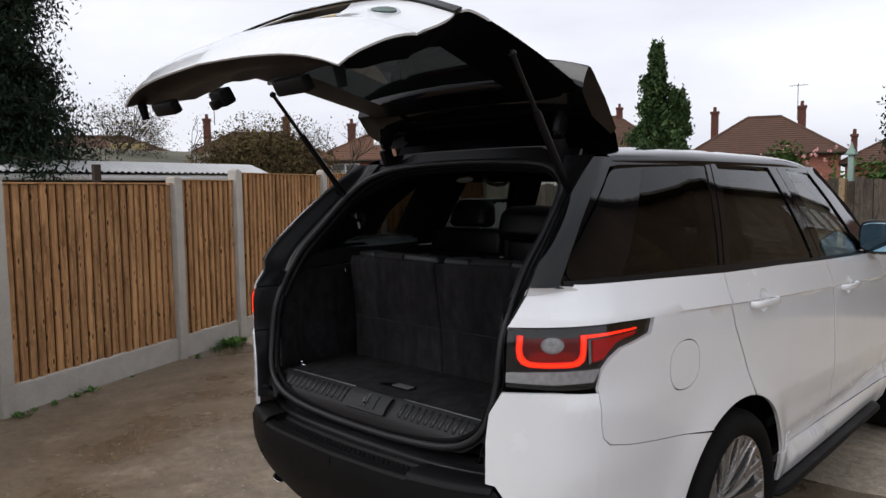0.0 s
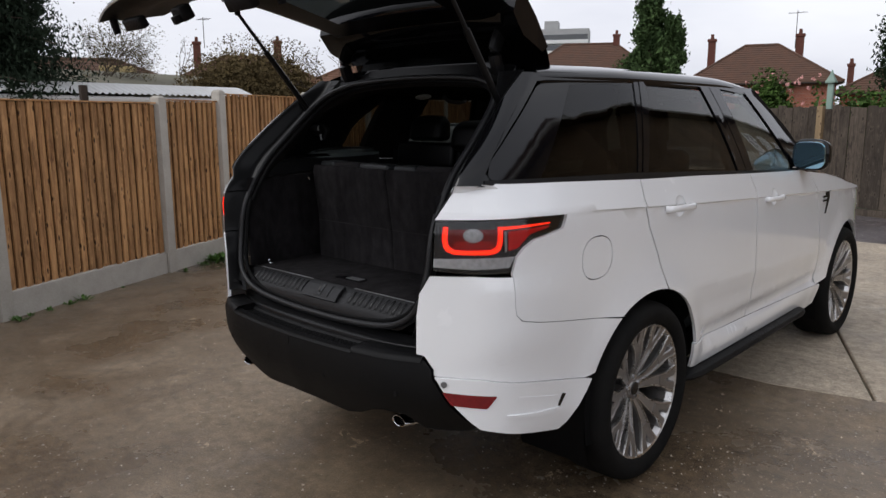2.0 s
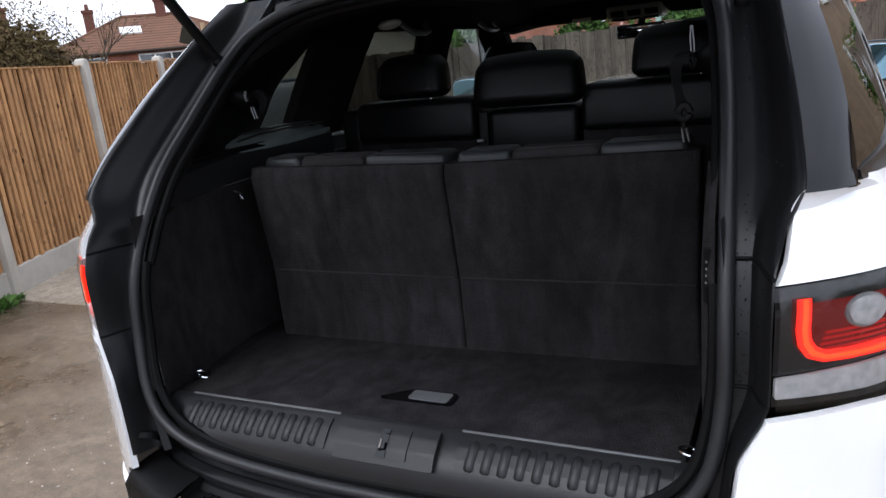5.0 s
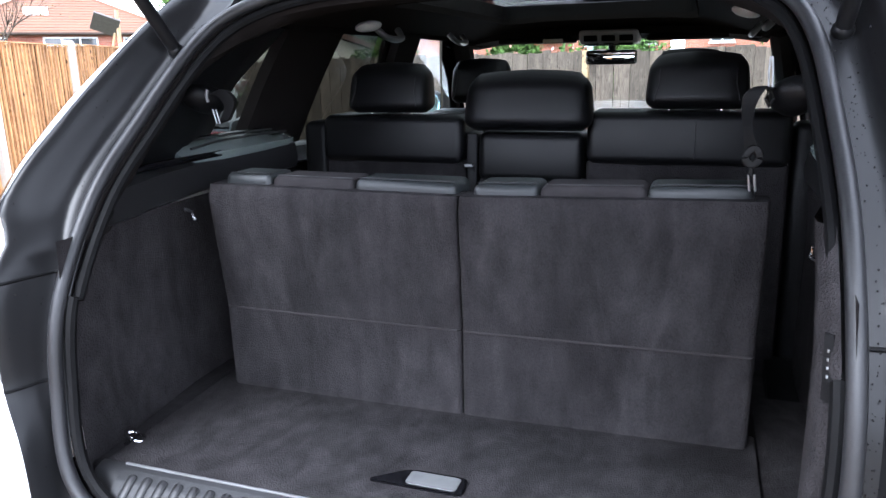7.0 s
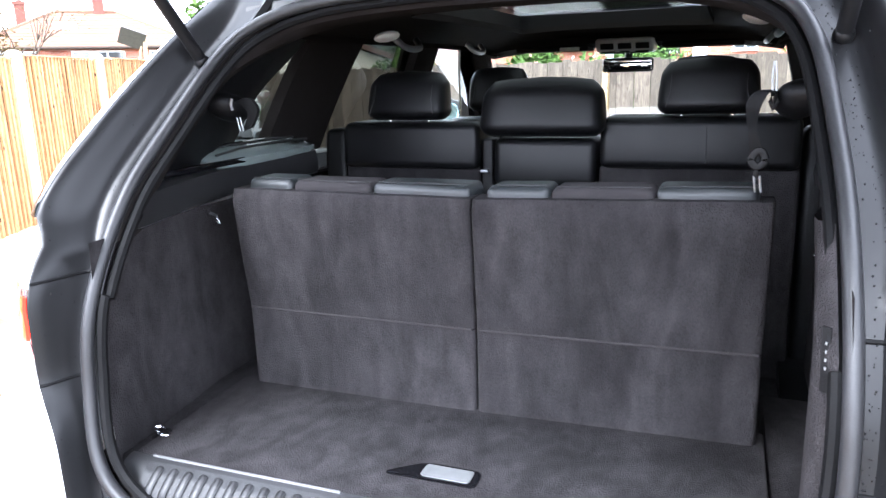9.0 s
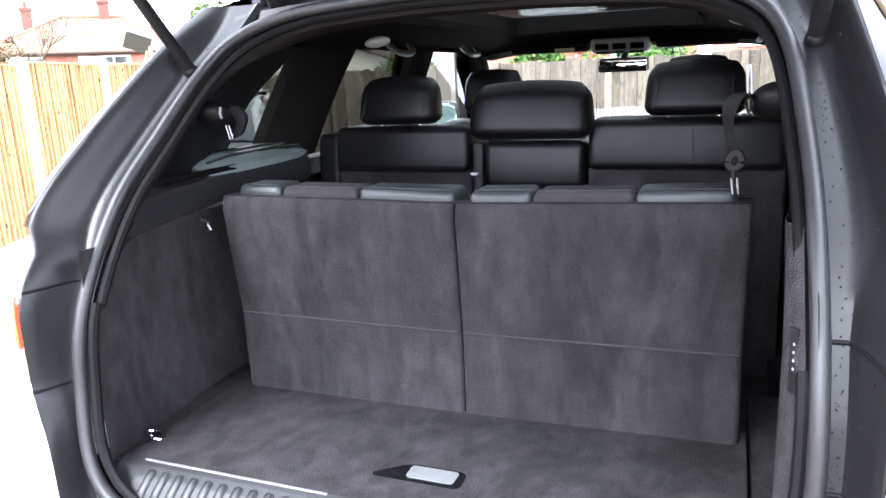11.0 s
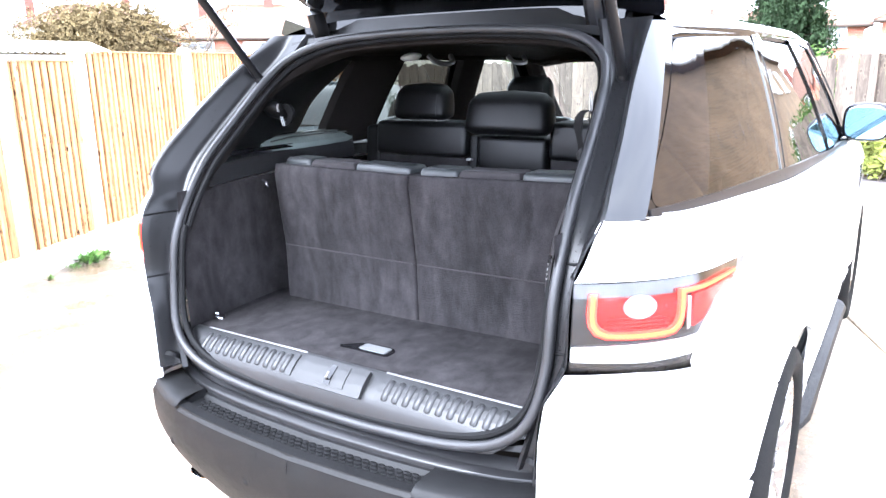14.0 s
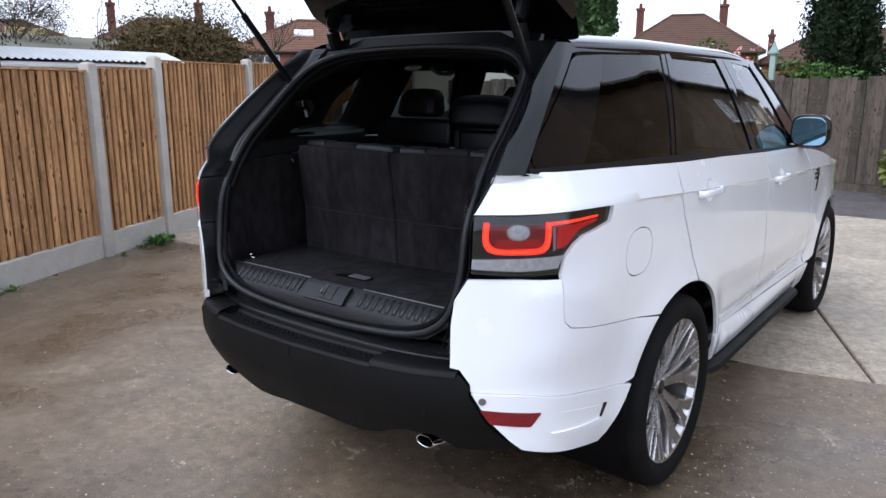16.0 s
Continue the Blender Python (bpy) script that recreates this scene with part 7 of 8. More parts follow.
# struts and hinges
for s in (1, -1):
    bm = bmesh.new()
    a, b = Vector((s * 0.607, 0.455, 1.620)), Vector((s * 0.632, 0.105, 2.045))
    m = a.lerp(b, 0.62)
    rod(bm, a, m, 0.0135, 0.0135, 12)
    rod(bm, m, b, 0.008, 0.008, 10)
    bmesh.ops.create_icosphere(bm, subdivisions=2, radius=0.017, matrix=Matrix.Translation(a))
    bmesh.ops.create_icosphere(bm, subdivisions=2, radius=0.014, matrix=Matrix.Translation(b))
    part("gas_strut", bm, SATIN, suv, "black gas strut holding the tailgate")
    bm = bmesh.new()
    tube(bm, spline([(s * 0.47, 0.630, 1.740), (s * 0.47, 0.600, 1.785), (s * 0.47, 0.585, 1.835), (s * 0.47, 0.600, 1.885), (s * 0.47, 0.63, 1.92)], 4), 0.020, 8, flat=1.8)
    part("hinge", bm, SATIN, suv)



# ---- inside the car ----
def pad(bm, x0, x1, y0, y1, z0, z1, r=0.02, lean=0.0, m=None, seg=3):
    """A soft block; lean shifts its top along y."""
    vs = box(bm, x0, x1, y0, y1, z0, z1, r, None, seg)
    for v in vs:
        v.co.y += lean * (v.co.z - z0)
        if m is not None:
            v.co = m @ v.co


# boot floor, with a slot at the far side
bm = bmesh.new()
for v in box(bm, -0.575, 0.545, 0.098, 0.52, 0.84, 0.895, 0.006):
    v.co.z += 0.035 * max(0.0, v.co.y - 0.25)
boot = part("boot_floor", bm, SUEDE, suv, "charcoal carpeted boot floor")
bm = bmesh.new()
box(bm, -0.66, -0.580, 0.098, 0.60, 0.80, 0.883, 0.006)
box(bm, 0.550, 0.66, 0.098, 0.75, 0.80, 0.880, 0.006)
box(bm, -0.66, 0.66, 0.50, 1.05, 0.70, 0.80, 0.0)
part("boot_floor_side", bm, SUEDE, suv)
bm = bmesh.new()
out = rounded([(-0.085, 0.178), (0.085, 0.178), (0.085, 0.228, 0.02), (-0.025, 0.228, 0.02)], 0.012)
loft(bm, [[(x, y, z) for x, y in out] for z in (0.893, 0.901)], closed=True, ends=True)
pull = part("floor_pull", bm, GLOSS, boot, "black floor handle with a grey grip", sharp=25)
bm = bmesh.new()
out = rounded([(-0.018, 0.184), (0.072, 0.184), (0.072, 0.222), (-0.018, 0.222)], 0.008)
loft(bm, [[(x, y, z) for x, y in out] for z in (0.898, 0.9025)], closed=True, ends=True)
part("grip", bm, SILVER, pull, "grey grip", sharp=25)
# scuff plate over the sill
bm = bmesh.new()
rows = []
for k in range(41):
    x = -0.575 + 1.15 * k / 40
    s = smooth(0.47, 0.575, abs(x))
    rows.append([(x, 0.020 + 0.035 * s, 0.800 + 0.055 * s), (x, 0.026 + 0.035 * s, 0.836 + 0.035 * s), (x, 0.040 + 0.030 * s, 0.856 + 0.025 * s), (x, 0.066 + 0.01 * s, 0.880 + 0.01 * s), (x, 0.092, 0.894 + 0.002 * s), (x, 0.101, 0.896), (x, 0.104, 0.885)])
loft(bm, rows)
scuff = part("scuff_plate", bm, SCUFF, suv, "ribbed black plastic boot sill plate")
def sill_face(x, q):
    p = [(0.030, 0.842), (0.046, 0.864), (0.066, 0.8815), (0.088, 0.8935)]
    i = min(2, int(q * 3))
    t = q * 3 - i
    a, b = p[i], p[i + 1]
    return (x, a[0] + (b[0] - a[0]) * t, a[1] + (b[1] - a[1]) * t)
for x0, x1 in ((-0.520, -0.135), (0.150, 0.530)):
    bm = bmesh.new()
    panel(bm, rounded([(x0, 0.10), (x1, 0.10), (x1, 0.97), (x0, 0.97)], 0.04), sill_face, 0.004, 0.05, 0.0025)
    part("tread_field", bm, SCUFF, scuff)
    n = 11
    for k in range(n):
        x = x0 + 0.03 + (x1 - x0 - 0.06) * k / (n - 1)
        bm = bmesh.new()
        pts = [Vector(sill_face(x + 0.006 * (q - 0.5), q)) + Vector((0, -0.0025, 0.003)) for q in (0.13, 0.17, 0.34, 0.5, 0.66, 0.83, 0.87)]
        tube(bm, pts, lambda q: 0.0092 * (1.0 if 0.1 < q < 0.9 else 0.55), 8, flat=0.42)
        part("tread_rib", bm, SCUFF, scuff)
    bm = bmesh.new()
    box(bm, x0 - 0.005, x1 + 0.008, 0.0965, 0.101, 0.893, 0.8985, 0.0015)
    part("edge_strip", bm, SILVER, scuff, "thin pale edge strip")
bm = bmesh.new()
panel(bm, rounded([(-0.105, -0.02), (0.112, -0.02), (0.112, 0.93), (-0.105, 0.93)], 0.03), sill_face, 0.012, 0.04, 0.012)
cov = part("latch_cover", bm, SCUFF, scuff, "raised latch cover")
bm = bmesh.new()
panel(bm, rounded([(-0.045, 0.12), (0.055, 0.12), (0.055, 0.80), (-0.045, 0.80)], 0.02), sill_face, 0.003, 0.04, 0.0145)
part("latch_plate", bm, SCUFF, cov)
bm = bmesh.new()
panel(bm, [(-0.009, 0.15), (0.012, 0.15), (0.012, 0.75), (-0.004, 0.75)], sill_face, 0.003, 0.02, 0.0165)
slot = part("striker_slot", bm, GLOSS, cov, "dark striker slot")
bm = bmesh.new()
tube(bm, [Vector(sill_face(-0.002, 0.30)) + Vector((0, -0.012, 0.010)), Vector(sill_face(0.004, 0.32)) + Vector((0, -0.02, 0.018)), Vector(sill_face(0.004, 0.52)) + Vector((0, -0.02, 0.018))], 0.003, 6)
part("striker", bm, BRAKE, cov)
# lashing eyes
for x, y in ((-0.574, 0.177), (0.552, 0.125)):
    bm = bmesh.new()
    ring = [(x + 0.020 * math.cos(a), y + 0.012 * math.sin(a), 0.893 + 0.012 * abs(math.sin(a * 0.5))) for a in [2 * math.pi * k / 16 for k in range(16)]]
    tube(bm, ring, 0.0035, 8, closed=True)
    box(bm, x - 0.022, x + 0.022, y - 0.010, y + 0.012, 0.880, 0.8875, 0.002)
    part("lashing_eye", bm, CHROME, suv, "chrome lashing eye")

# boot side linings
for side in (1, -1):
    bm = bmesh.new()
    rows = []
    for y in (0.09, 0.16, 0.30, 0.45, 0.60, 0.80, 0.98):
        dent = 0.012 * math.sin(y * 9)
        x = 0.603 + 0.05 * smooth(0.09, 0.5, y)
        rows.append([(side * (x + 0.0), y, 0.86), (side * (x + dent * 0.4), y, 0.98), (side * (x + 0.006 - dent * 0.3), y, 1.10), (side * (x + 0.004), y, 1.20), (side * (x - 0.002), y, 1.305)])
    loft(bm, rows)
    lin = part("boot_lining", bm, SUEDE, suv, "charcoal carpet side lining")
    bm = bmesh.new()
    prof = [(0.0, 1.300), (-0.012, 1.306), (-0.016, 1.330), (-0.010, 1.366), (0.004, 1.376), (0.05, 1.382), (0.12, 1.380), (0.16, 1.36)]
    rows = []
    for y in (0.20, 0.26, 0.40, 0.55, 0.75, 0.95):
        x = 0.605 + 0.045 * smooth(0.1, 0.5, y)
        z = 0.012 * smooth(0.2, 0.6, y)
        rows.append([(side * (x + d), y - (0.02 if k > 2 else 0.0) * smooth(0.4, 0.2, y) + 0.06 * (zz - 1.30) / 0.08 * smooth(0.4, 0.2, y), zz + z) for k, (d, zz) in enumerate(prof)])
    loft(bm, rows, ends=True)
    sh = part("shelf_support", bm, SCUFF, suv, "dark plastic ledge over the boot lining")
    bm = bmesh.new()
    box(bm, side * 0.645 - 0.008, side * 0.645 + 0.008, 0.30, 0.62, 1.378, 1.392, 0.003, Matrix.Translation((0, 0, 0.006)))
    part("shelf_track", bm, GLOSS, sh)
    bm = bmesh.new()
    tube(bm, [(side * 0.615, 0.44, 1.292), (side * 0.597, 0.44, 1.286), (side * 0.594, 0.44, 1.272), (side * 0.604, 0.44, 1.266)], 0.0045, 6)
    part("bag_hook", bm, CHROME, lin, "small bag hook")
    # armrest by the third row
    bm = bmesh.new()
    rows = []
    for y, w in ((0.50, 0.3), (0.53, 0.8), (0.62, 1.0), (0.80, 1.0), (0.92, 0.9), (0.96, 0.4)):
        x = 0.66
        rows.append([(side * (x - 0.02 * w), y, 1.375), (side * (x - 0.025 * w), y, 1.395), (side * (x + 0.01), y, 1.395 + 0.022 * w), (side * (x + 0.07), y, 1.395 + 0.030 * w), (side * (x + 0.13), y, 1.392 + 0.02 * w), (side * (x + 0.14), y, 1.365)])
    loft(bm, rows, closed=True, ends=True)
    arm = part("armrest", bm, PALE, suv, "soft armrest under the quarter window, its reflection painted in pale")
    for q in (0.0, 0.045):
        bm = bmesh.new()
        tube(bm, [(side * (0.655 + q), y, 1.418 + 0.10 * q + dz) for y, dz in ((0.53, -0.008), (0.62, 0.0), (0.80, 0.0), (0.93, -0.004))], 0.003, 5)
        part("seam", bm, INK, arm)
    # inner pillar lining from the seal to the quarter glass
    bm = bmesh.new()
    rows = []
    for k in range(17):
        q = k / 16
        z = 1.36 + 0.36 * q
        sx, sy, _ = seal_at(z)
        wy = curve([1.36, 1.44, 1.54, 1.64, 1.72], [0.80, 0.85, 0.90, 1.03, 1.12], z)
        hx = house(wy, z)[0] - 0.03
        mx = sx + (hx - sx) * 0.5 - 0.01
        rows.append([(side * (sx - 0.005), sy + 0.02, z), (side * (sx + (hx - sx) * 0.18 - 0.02), sy + 0.06, z), (side * (mx - 0.022), (sy + wy) / 2 + 0.02, z), (side * (hx - 0.012), wy - 0.02, z), (side * hx, wy, z), (side * (hx + 0.025), wy + 0.005, z)])
    loft(bm, rows)
    part("pillar_lining", bm, TRIM, suv, "dark rear pillar lining")
    bm = bmesh.new()
    bmesh.ops.create_uvsphere(bm, u_segments=20, v_segments=14, radius=1.0)
    for v in bm.verts:
        v.co.z *= 1 - 0.45 * smooth(0.0, 1.0, v.co.x)
    gx = 0.562 if side > 0 else 0.598
    bmesh.ops.transform(bm, matrix=pose(side * gx, 0.515, 1.520, -20, side * 12, side * 15) @ Matrix.Diagonal((side * 0.044, 0.055, 0.031, 1)), verts=bm.verts)
    guide_part = part("belt_guide", bm, TRIM, suv, "rounded plastic belt guide")
    if side > 0:
        # belt hanging from its guide, folded through a buckle
        bm = bmesh.new()
        pts = spline([(0.524, 0.500, 1.527), (0.513, 0.488, 1.537), (0.498, 0.482, 1.533), (0.488, 0.482, 1.516), (0.486, 0.484, 1.486), (0.491, 0.486, 1.455), (0.498, 0.488, 1.432)], 5)
        rows = []
        for k, p in enumerate(pts):
            w = Vector((0.010, 0.004 * math.sin(k * 0.4), 0.0)) * (1.0 - 0.25 * math.sin(k * 0.35))
            rows.append([p - w, p + w, p + w + Vector((0, 0.003, 0.001)), p - w + Vector((0, 0.003, 0.001))])
        loft(bm, rows, closed=True, ends=True)
        belt_part = part("seat_belt", bm, RUBBER, suv, "black seat belt hanging with chrome buckle tongue")
        bm = bmesh.new()
        tube(bm, spline([(0.497, 0.486, 1.436), (0.488, 0.486, 1.424), (0.492, 0.486, 1.414), (0.501, 0.486, 1.411), (0.510, 0.486, 1.420), (0.506, 0.486, 1.434)], 4, closed=True), 0.0052, 8, closed=True, flat=1.4)
        part("buckle", bm, PLASTIC, belt_part)
        bm = bmesh.new()
        pad(bm, 0.494, 0.502, 0.484, 0.491, 1.392, 1.414, 0.002)
        part("buckle_stem", bm, PLASTIC, belt_part)
        for dx in (-0.0045, 0.0045):
            bm = bmesh.new()
            tube(bm, [(0.4995 + dx, 0.487, 1.394), (0.501 + dx, 0.487, 1.380), (0.503 + dx, 0.487, 1.366)], 0.0022, 6)
            part("tongue", bm, SILVER, belt_part, "chrome tongue")
        bm = bmesh.new()
        tube(bm, [(0.5165, 0.488, 1.505), (0.512, 0.487, 1.518), (0.514, 0.487, 1.534), (0.520, 0.487, 1.534), (0.522, 0.487, 1.518)], 0.0038, 6, closed=True)
        part("belt_loop", bm, PLASTIC, belt_part)
        for dx in (-0.003, 0.003):
            bm = bmesh.new()
            tube(bm, [(0.517 + dx, 0.488, 1.536), (0.5155 + dx, 0.489, 1.560), (0.515 + dx * 0.4, 0.490, 1.584)], 0.0017, 6)
            part("tongue", bm, SILVER, belt_part, "chrome tongue")
    else:
        bm = bmesh.new()
        pts = spline([(-0.566, 0.497, 1.528), (-0.548, 0.490, 1.537), (-0.527, 0.488, 1.532), (-0.515, 0.490, 1.514), (-0.522, 0.492, 1.494), (-0.535, 0.492, 1.474)], 5)
        loft(bm, [[p + Vector((-0.014, 0, -0.006)), p + Vector((0.014, -0.003, 0.004)), p + Vector((0.015, 0.006, 0.004)), p + Vector((-0.013, 0.008, -0.006))] for p in pts], closed=True, ends=True)
        belt_part = part("seat_belt", bm, RUBBER, suv, "black seat belt bunched over its guide")
        for dx in (-0.004, 0.004):
            bm = bmesh.new()
            tube(bm, [(-0.547 + dx, 0.482, 1.500), (-0.544 + dx, 0.482, 1.486), (-0.541 + dx, 0.483, 1.470)], 0.0017, 6)
            part("tongue", bm, SILVER, belt_part, "chrome tongue")
        bm = bmesh.new()
        tube(bm, [(-0.562, 0.484, 1.515), (-0.564, 0.482, 1.530), (-0.560, 0.482, 1.540)], 0.0035, 6)
        part("belt_clip", bm, SILVER, belt_part)
    # door cards and window ledges
    bm = bmesh.new()
    panel(bm, [(1.10, 1.31), (2.10, 1.27), (3.05, 1.22), (3.25, 0.55), (1.55, 0.55), (1.30, 0.90)], body, 0.02, 0.12, -0.10, side)
    part("door_card", bm, TRIM, suv)
    bm = bmesh.new()
    pts = [(0.95, 1.345), (1.5, 1.32), (2.1, 1.29), (3.1, 1.245)]
    loft(bm, [[(side * (house(y, z)[0] - 0.006), y, z), (side * (house(y, z)[0] - 0.09), y, z + 0.004), (side * (house(y, z)[0] - 0.115), y, z - 0.04)] for y, z in pts])
    part("window_ledge", bm, TRIM, suv)
    # inner pillars
    for y0, y1, z0, hw in ((1.150, 1.26, 1.345, 0.185), (2.10, 2.03, 1.30, 0.12)):
        bm = bmesh.new()
        rows = []
        for q in (0, 0.25, 0.5, 0.75, 1.0):
            y, z = y0 + (y1 - y0) * q, z0 + (1.70 - z0) * q
            hx = house(y, z)[0] - 0.028
            rows.append([(side * hx, y - hw, z), (side * (hx - 0.03), y - hw + 0.015, z), (side * (hx - 0.048), y - hw * 0.5, z), (side * (hx - 0.05), y + hw * 0.4, z), (side * (hx - 0.03), y + hw - 0.015, z), (side * hx, y + hw, z)])
        loft(bm, rows)
        part("inner_pillar", bm, LINER, suv)
    bm = bmesh.new()
    tube(bm, [(side * 0.70, 2.63, 1.70), (side * 0.775, 3.0, 1.48), (side * 0.83, 3.38, 1.23)], 0.05, 8)
    part("inner_pillar", bm, LINER, suv)
    # grab handles and reading lamps
    for y in (1.52, 2.25):
        bm = bmesh.new()
        tube(bm, spline([(side * 0.60, y - 0.09, 1.700), (side * 0.575, y - 0.07, 1.672), (side * 0.57, y, 1.664), (side * 0.575, y + 0.07, 1.672), (side * 0.60, y + 0.09, 1.700)], 4), 0.011, 8)
        part("grab_handle", bm, SILVER, suv)
    bm = bmesh.new()
    bmesh.ops.create_uvsphere(bm, u_segments=16, v_segments=8, radius=1.0)
    bmesh.ops.transform(bm, matrix=pose(side * 0.50, 1.16, 1.690, 0, side * 14, 0) @ Matrix.Diagonal((0.035, 0.055, 0.014, 1)), verts=bm.verts)
    part("reading_lamp", bm, PVC, suv, "small pale reading lamp")

# carpeted return of the right side lining, with the seat switches
bm = bmesh.new()
loft(bm, [[(0.598 - c * 0.3, 0.088 + k, z), (0.588 - c * 0.3, 0.098 + k, z), (0.578, 0.106 + k, z), (0.570, 0.116 + k, z), (0.569, 0.150 + k, z), (0.590, 0.24 + k, z), (0.64, 0.26 + k, z)] for z, k, c in ((0.86, 0.0, 0.0), (1.0, 0.0, 0.0), (1.12, 0.0, 0.01), (1.22, 0.006, 0.02), (1.30, 0.05, 0.03), (1.37, 0.12, 0.03))])
trim_r = part("lining_return", bm, SUEDE, suv, "charcoal carpet return beside the boot seal", sharp=60)
bm = bmesh.new()
loft(bm, [[(x, y + o, z) for x, y in ((0.5835, 0.0985), (0.5745, 0.1075), (0.5765, 0.1105), (0.5855, 0.1015))] for z, o in ((1.175, -0.001), (1.20, 0.0015), (1.255, 0.018))], closed=True, ends=True)
panel_r = part("switch_panel", bm, TRIM, trim_r, "black seat switch panel", soft=False)
for k in range(4):
    bm = bmesh.new()
    z, o = 1.206 + 0.010 * k, 0.0030 + 0.0030 * k
    box(bm, 0.5777, 0.5800, 0.1000 + o, 0.1035 + o, z - 0.002, z + 0.002, 0.0006)
    part("switch_mark", bm, SILVER, panel_r)
# headliner with the roof opening
def ceiling(x, y):
    return (x, y, roof(x, y)[2] - 0.055 - 0.028 * min(1.0, abs(x) / 0.62) ** 3)
lin_edge = [(0.46, 0.600), (0.60, 0.80), (0.675, 1.1), (0.69, 1.7), (0.68, 2.2), (0.62, 2.66), (-0.62, 2.66), (-0.68, 2.2), (-0.69, 1.7), (-0.675, 1.1), (-0.60, 0.80), (-0.46, 0.600)]
hole = rounded([(-0.38, 1.02), (0.38, 1.02), (0.38, 2.25), (-0.38, 2.25)], 0.06)
skin("headliner", lin_edge, ceiling, LINER, suv, "dark cloth headliner", thick=0.02, step=0.08, holes=(hole,))
bm = bmesh.new()
for a, b in zip(hole, hole[1:] + hole[:1]):
    za, zb = ceiling(*a)[2], ceiling(*b)[2]
    v = [bm.verts.new(p) for p in ((a[0], a[1], za), (b[0], b[1], zb), (b[0], b[1], zb + 0.05), (a[0], a[1], za + 0.05))]
    bm.faces.new(v)
bmesh.ops.remove_doubles(bm, verts=bm.verts, dist=1e-4)
part("sunroof_surround", bm, TRIM, suv)
# cloth band round the top of the opening
bm = bmesh.new()
top = [p for p in RING if p.z > 1.27]
top.sort(key=lambda p: math.atan2(p.z - 0.9, p.x))
rows = []
for p in top:
    up = smooth(1.55, 1.74, p.z)
    rows.append([p + Vector((0, 0.012, -0.012 * up)), p + Vector((-0.02 * p.x, 0.035, -0.035 * up)), p + Vector(((-0.012 - 0.05 * up) * p.x, 0.06 + 0.03 * up, -0.038 * up)), p + Vector((0.03 * p.x, 0.11 + 0.09 * up, -0.030 * up))])
loft(bm, rows)
part("opening_trim", bm, LINER, suv)

# overhead console, mirror, visor label
bm = bmesh.new()
pad(bm, -0.130, 0.130, 2.60, 2.76, 1.652, 1.712, 0.016, -0.6)
con = part("overhead_console", bm, CONSOLE, suv, "silver overhead console with switches")
for k, (x, y, w) in enumerate(((-0.075, 2.612, 0.032), (0.0, 2.612, 0.022), (0.075, 2.612, 0.032), (-0.06, 2.66, 0.04), (0.06, 2.66, 0.04))):
    bm = bmesh.new()
    pad(bm, x - w, x + w, y - 0.014, y + 0.014, 1.646, 1.656, 0.004)
    part("switch", bm, TRIM, con)
for x, w in ((-0.078, 0.030), (0.0, 0.030), (0.078, 0.030)):
    bm = bmesh.new()
    pad(bm, x - w, x + w, 2.590, 2.603, 1.664, 1.690, 0.003, -0.6)
    part("switch", bm, TRIM, con)
bm = bmesh.new()
pad(bm, -0.125, 0.112, 2.755, 2.785, 1.562, 1.628, 0.014)
rvm = part("rear_view_mirror", bm, TRIM, suv, "rear view mirror")
bm = bmesh.new()
pad(bm, -0.117, 0.104, 2.750, 2.7548, 1.570, 1.620, 0.002)
part("mirror_face", bm, MIRROR, rvm)
bm = bmesh.new()
tube(bm, [(-0.005, 2.78, 1.61), (-0.005, 2.80, 1.66), (-0.005, 2.78, 1.70)], 0.018, 8)
part("mirror_stalk", bm, TRIM, rvm)
for x in (-0.33, 0.33):
    bm = bmesh.new()
    pad(bm, x - 0.17, x + 0.17, 2.58, 2.74, 1.664, 1.682, 0.008)
    vis = part("sun_visor", bm, LINER, suv)
    if x < 0:
        bm = bmesh.new()
        pad(bm, x + 0.04, x + 0.13, 2.574, 2.5785, 1.664, 1.680, 0.001)
        part("visor_label", bm, PAPER, vis, "small white label")
bm = bmesh.new()
rows = []
for k in range(13):
    x = -0.66 + 1.32 * k / 12
    z = 1.700 - 0.012 * (x / 0.66) ** 4 * 3
    rows.append([(x, 2.60, z - 0.006), (x, 2.72, z - 0.020), (x, 2.84 - 0.08 * (x / 0.66) ** 2, z - 0.022), (x, 2.84 - 0.08 * (x / 0.66) ** 2, z + 0.012), (x, 2.60, z + 0.022)])
loft(bm, rows, closed=True, ends=True)
part("windscreen_header", bm, LINER, suv, "dark cloth trim over the windscreen")
# dashboard
bm = bmesh.new()
pad(bm, -0.80, 0.80, 2.95, 3.38, 0.85, 1.185, 0.05)
part("dashboard", bm, TRIM, suv)

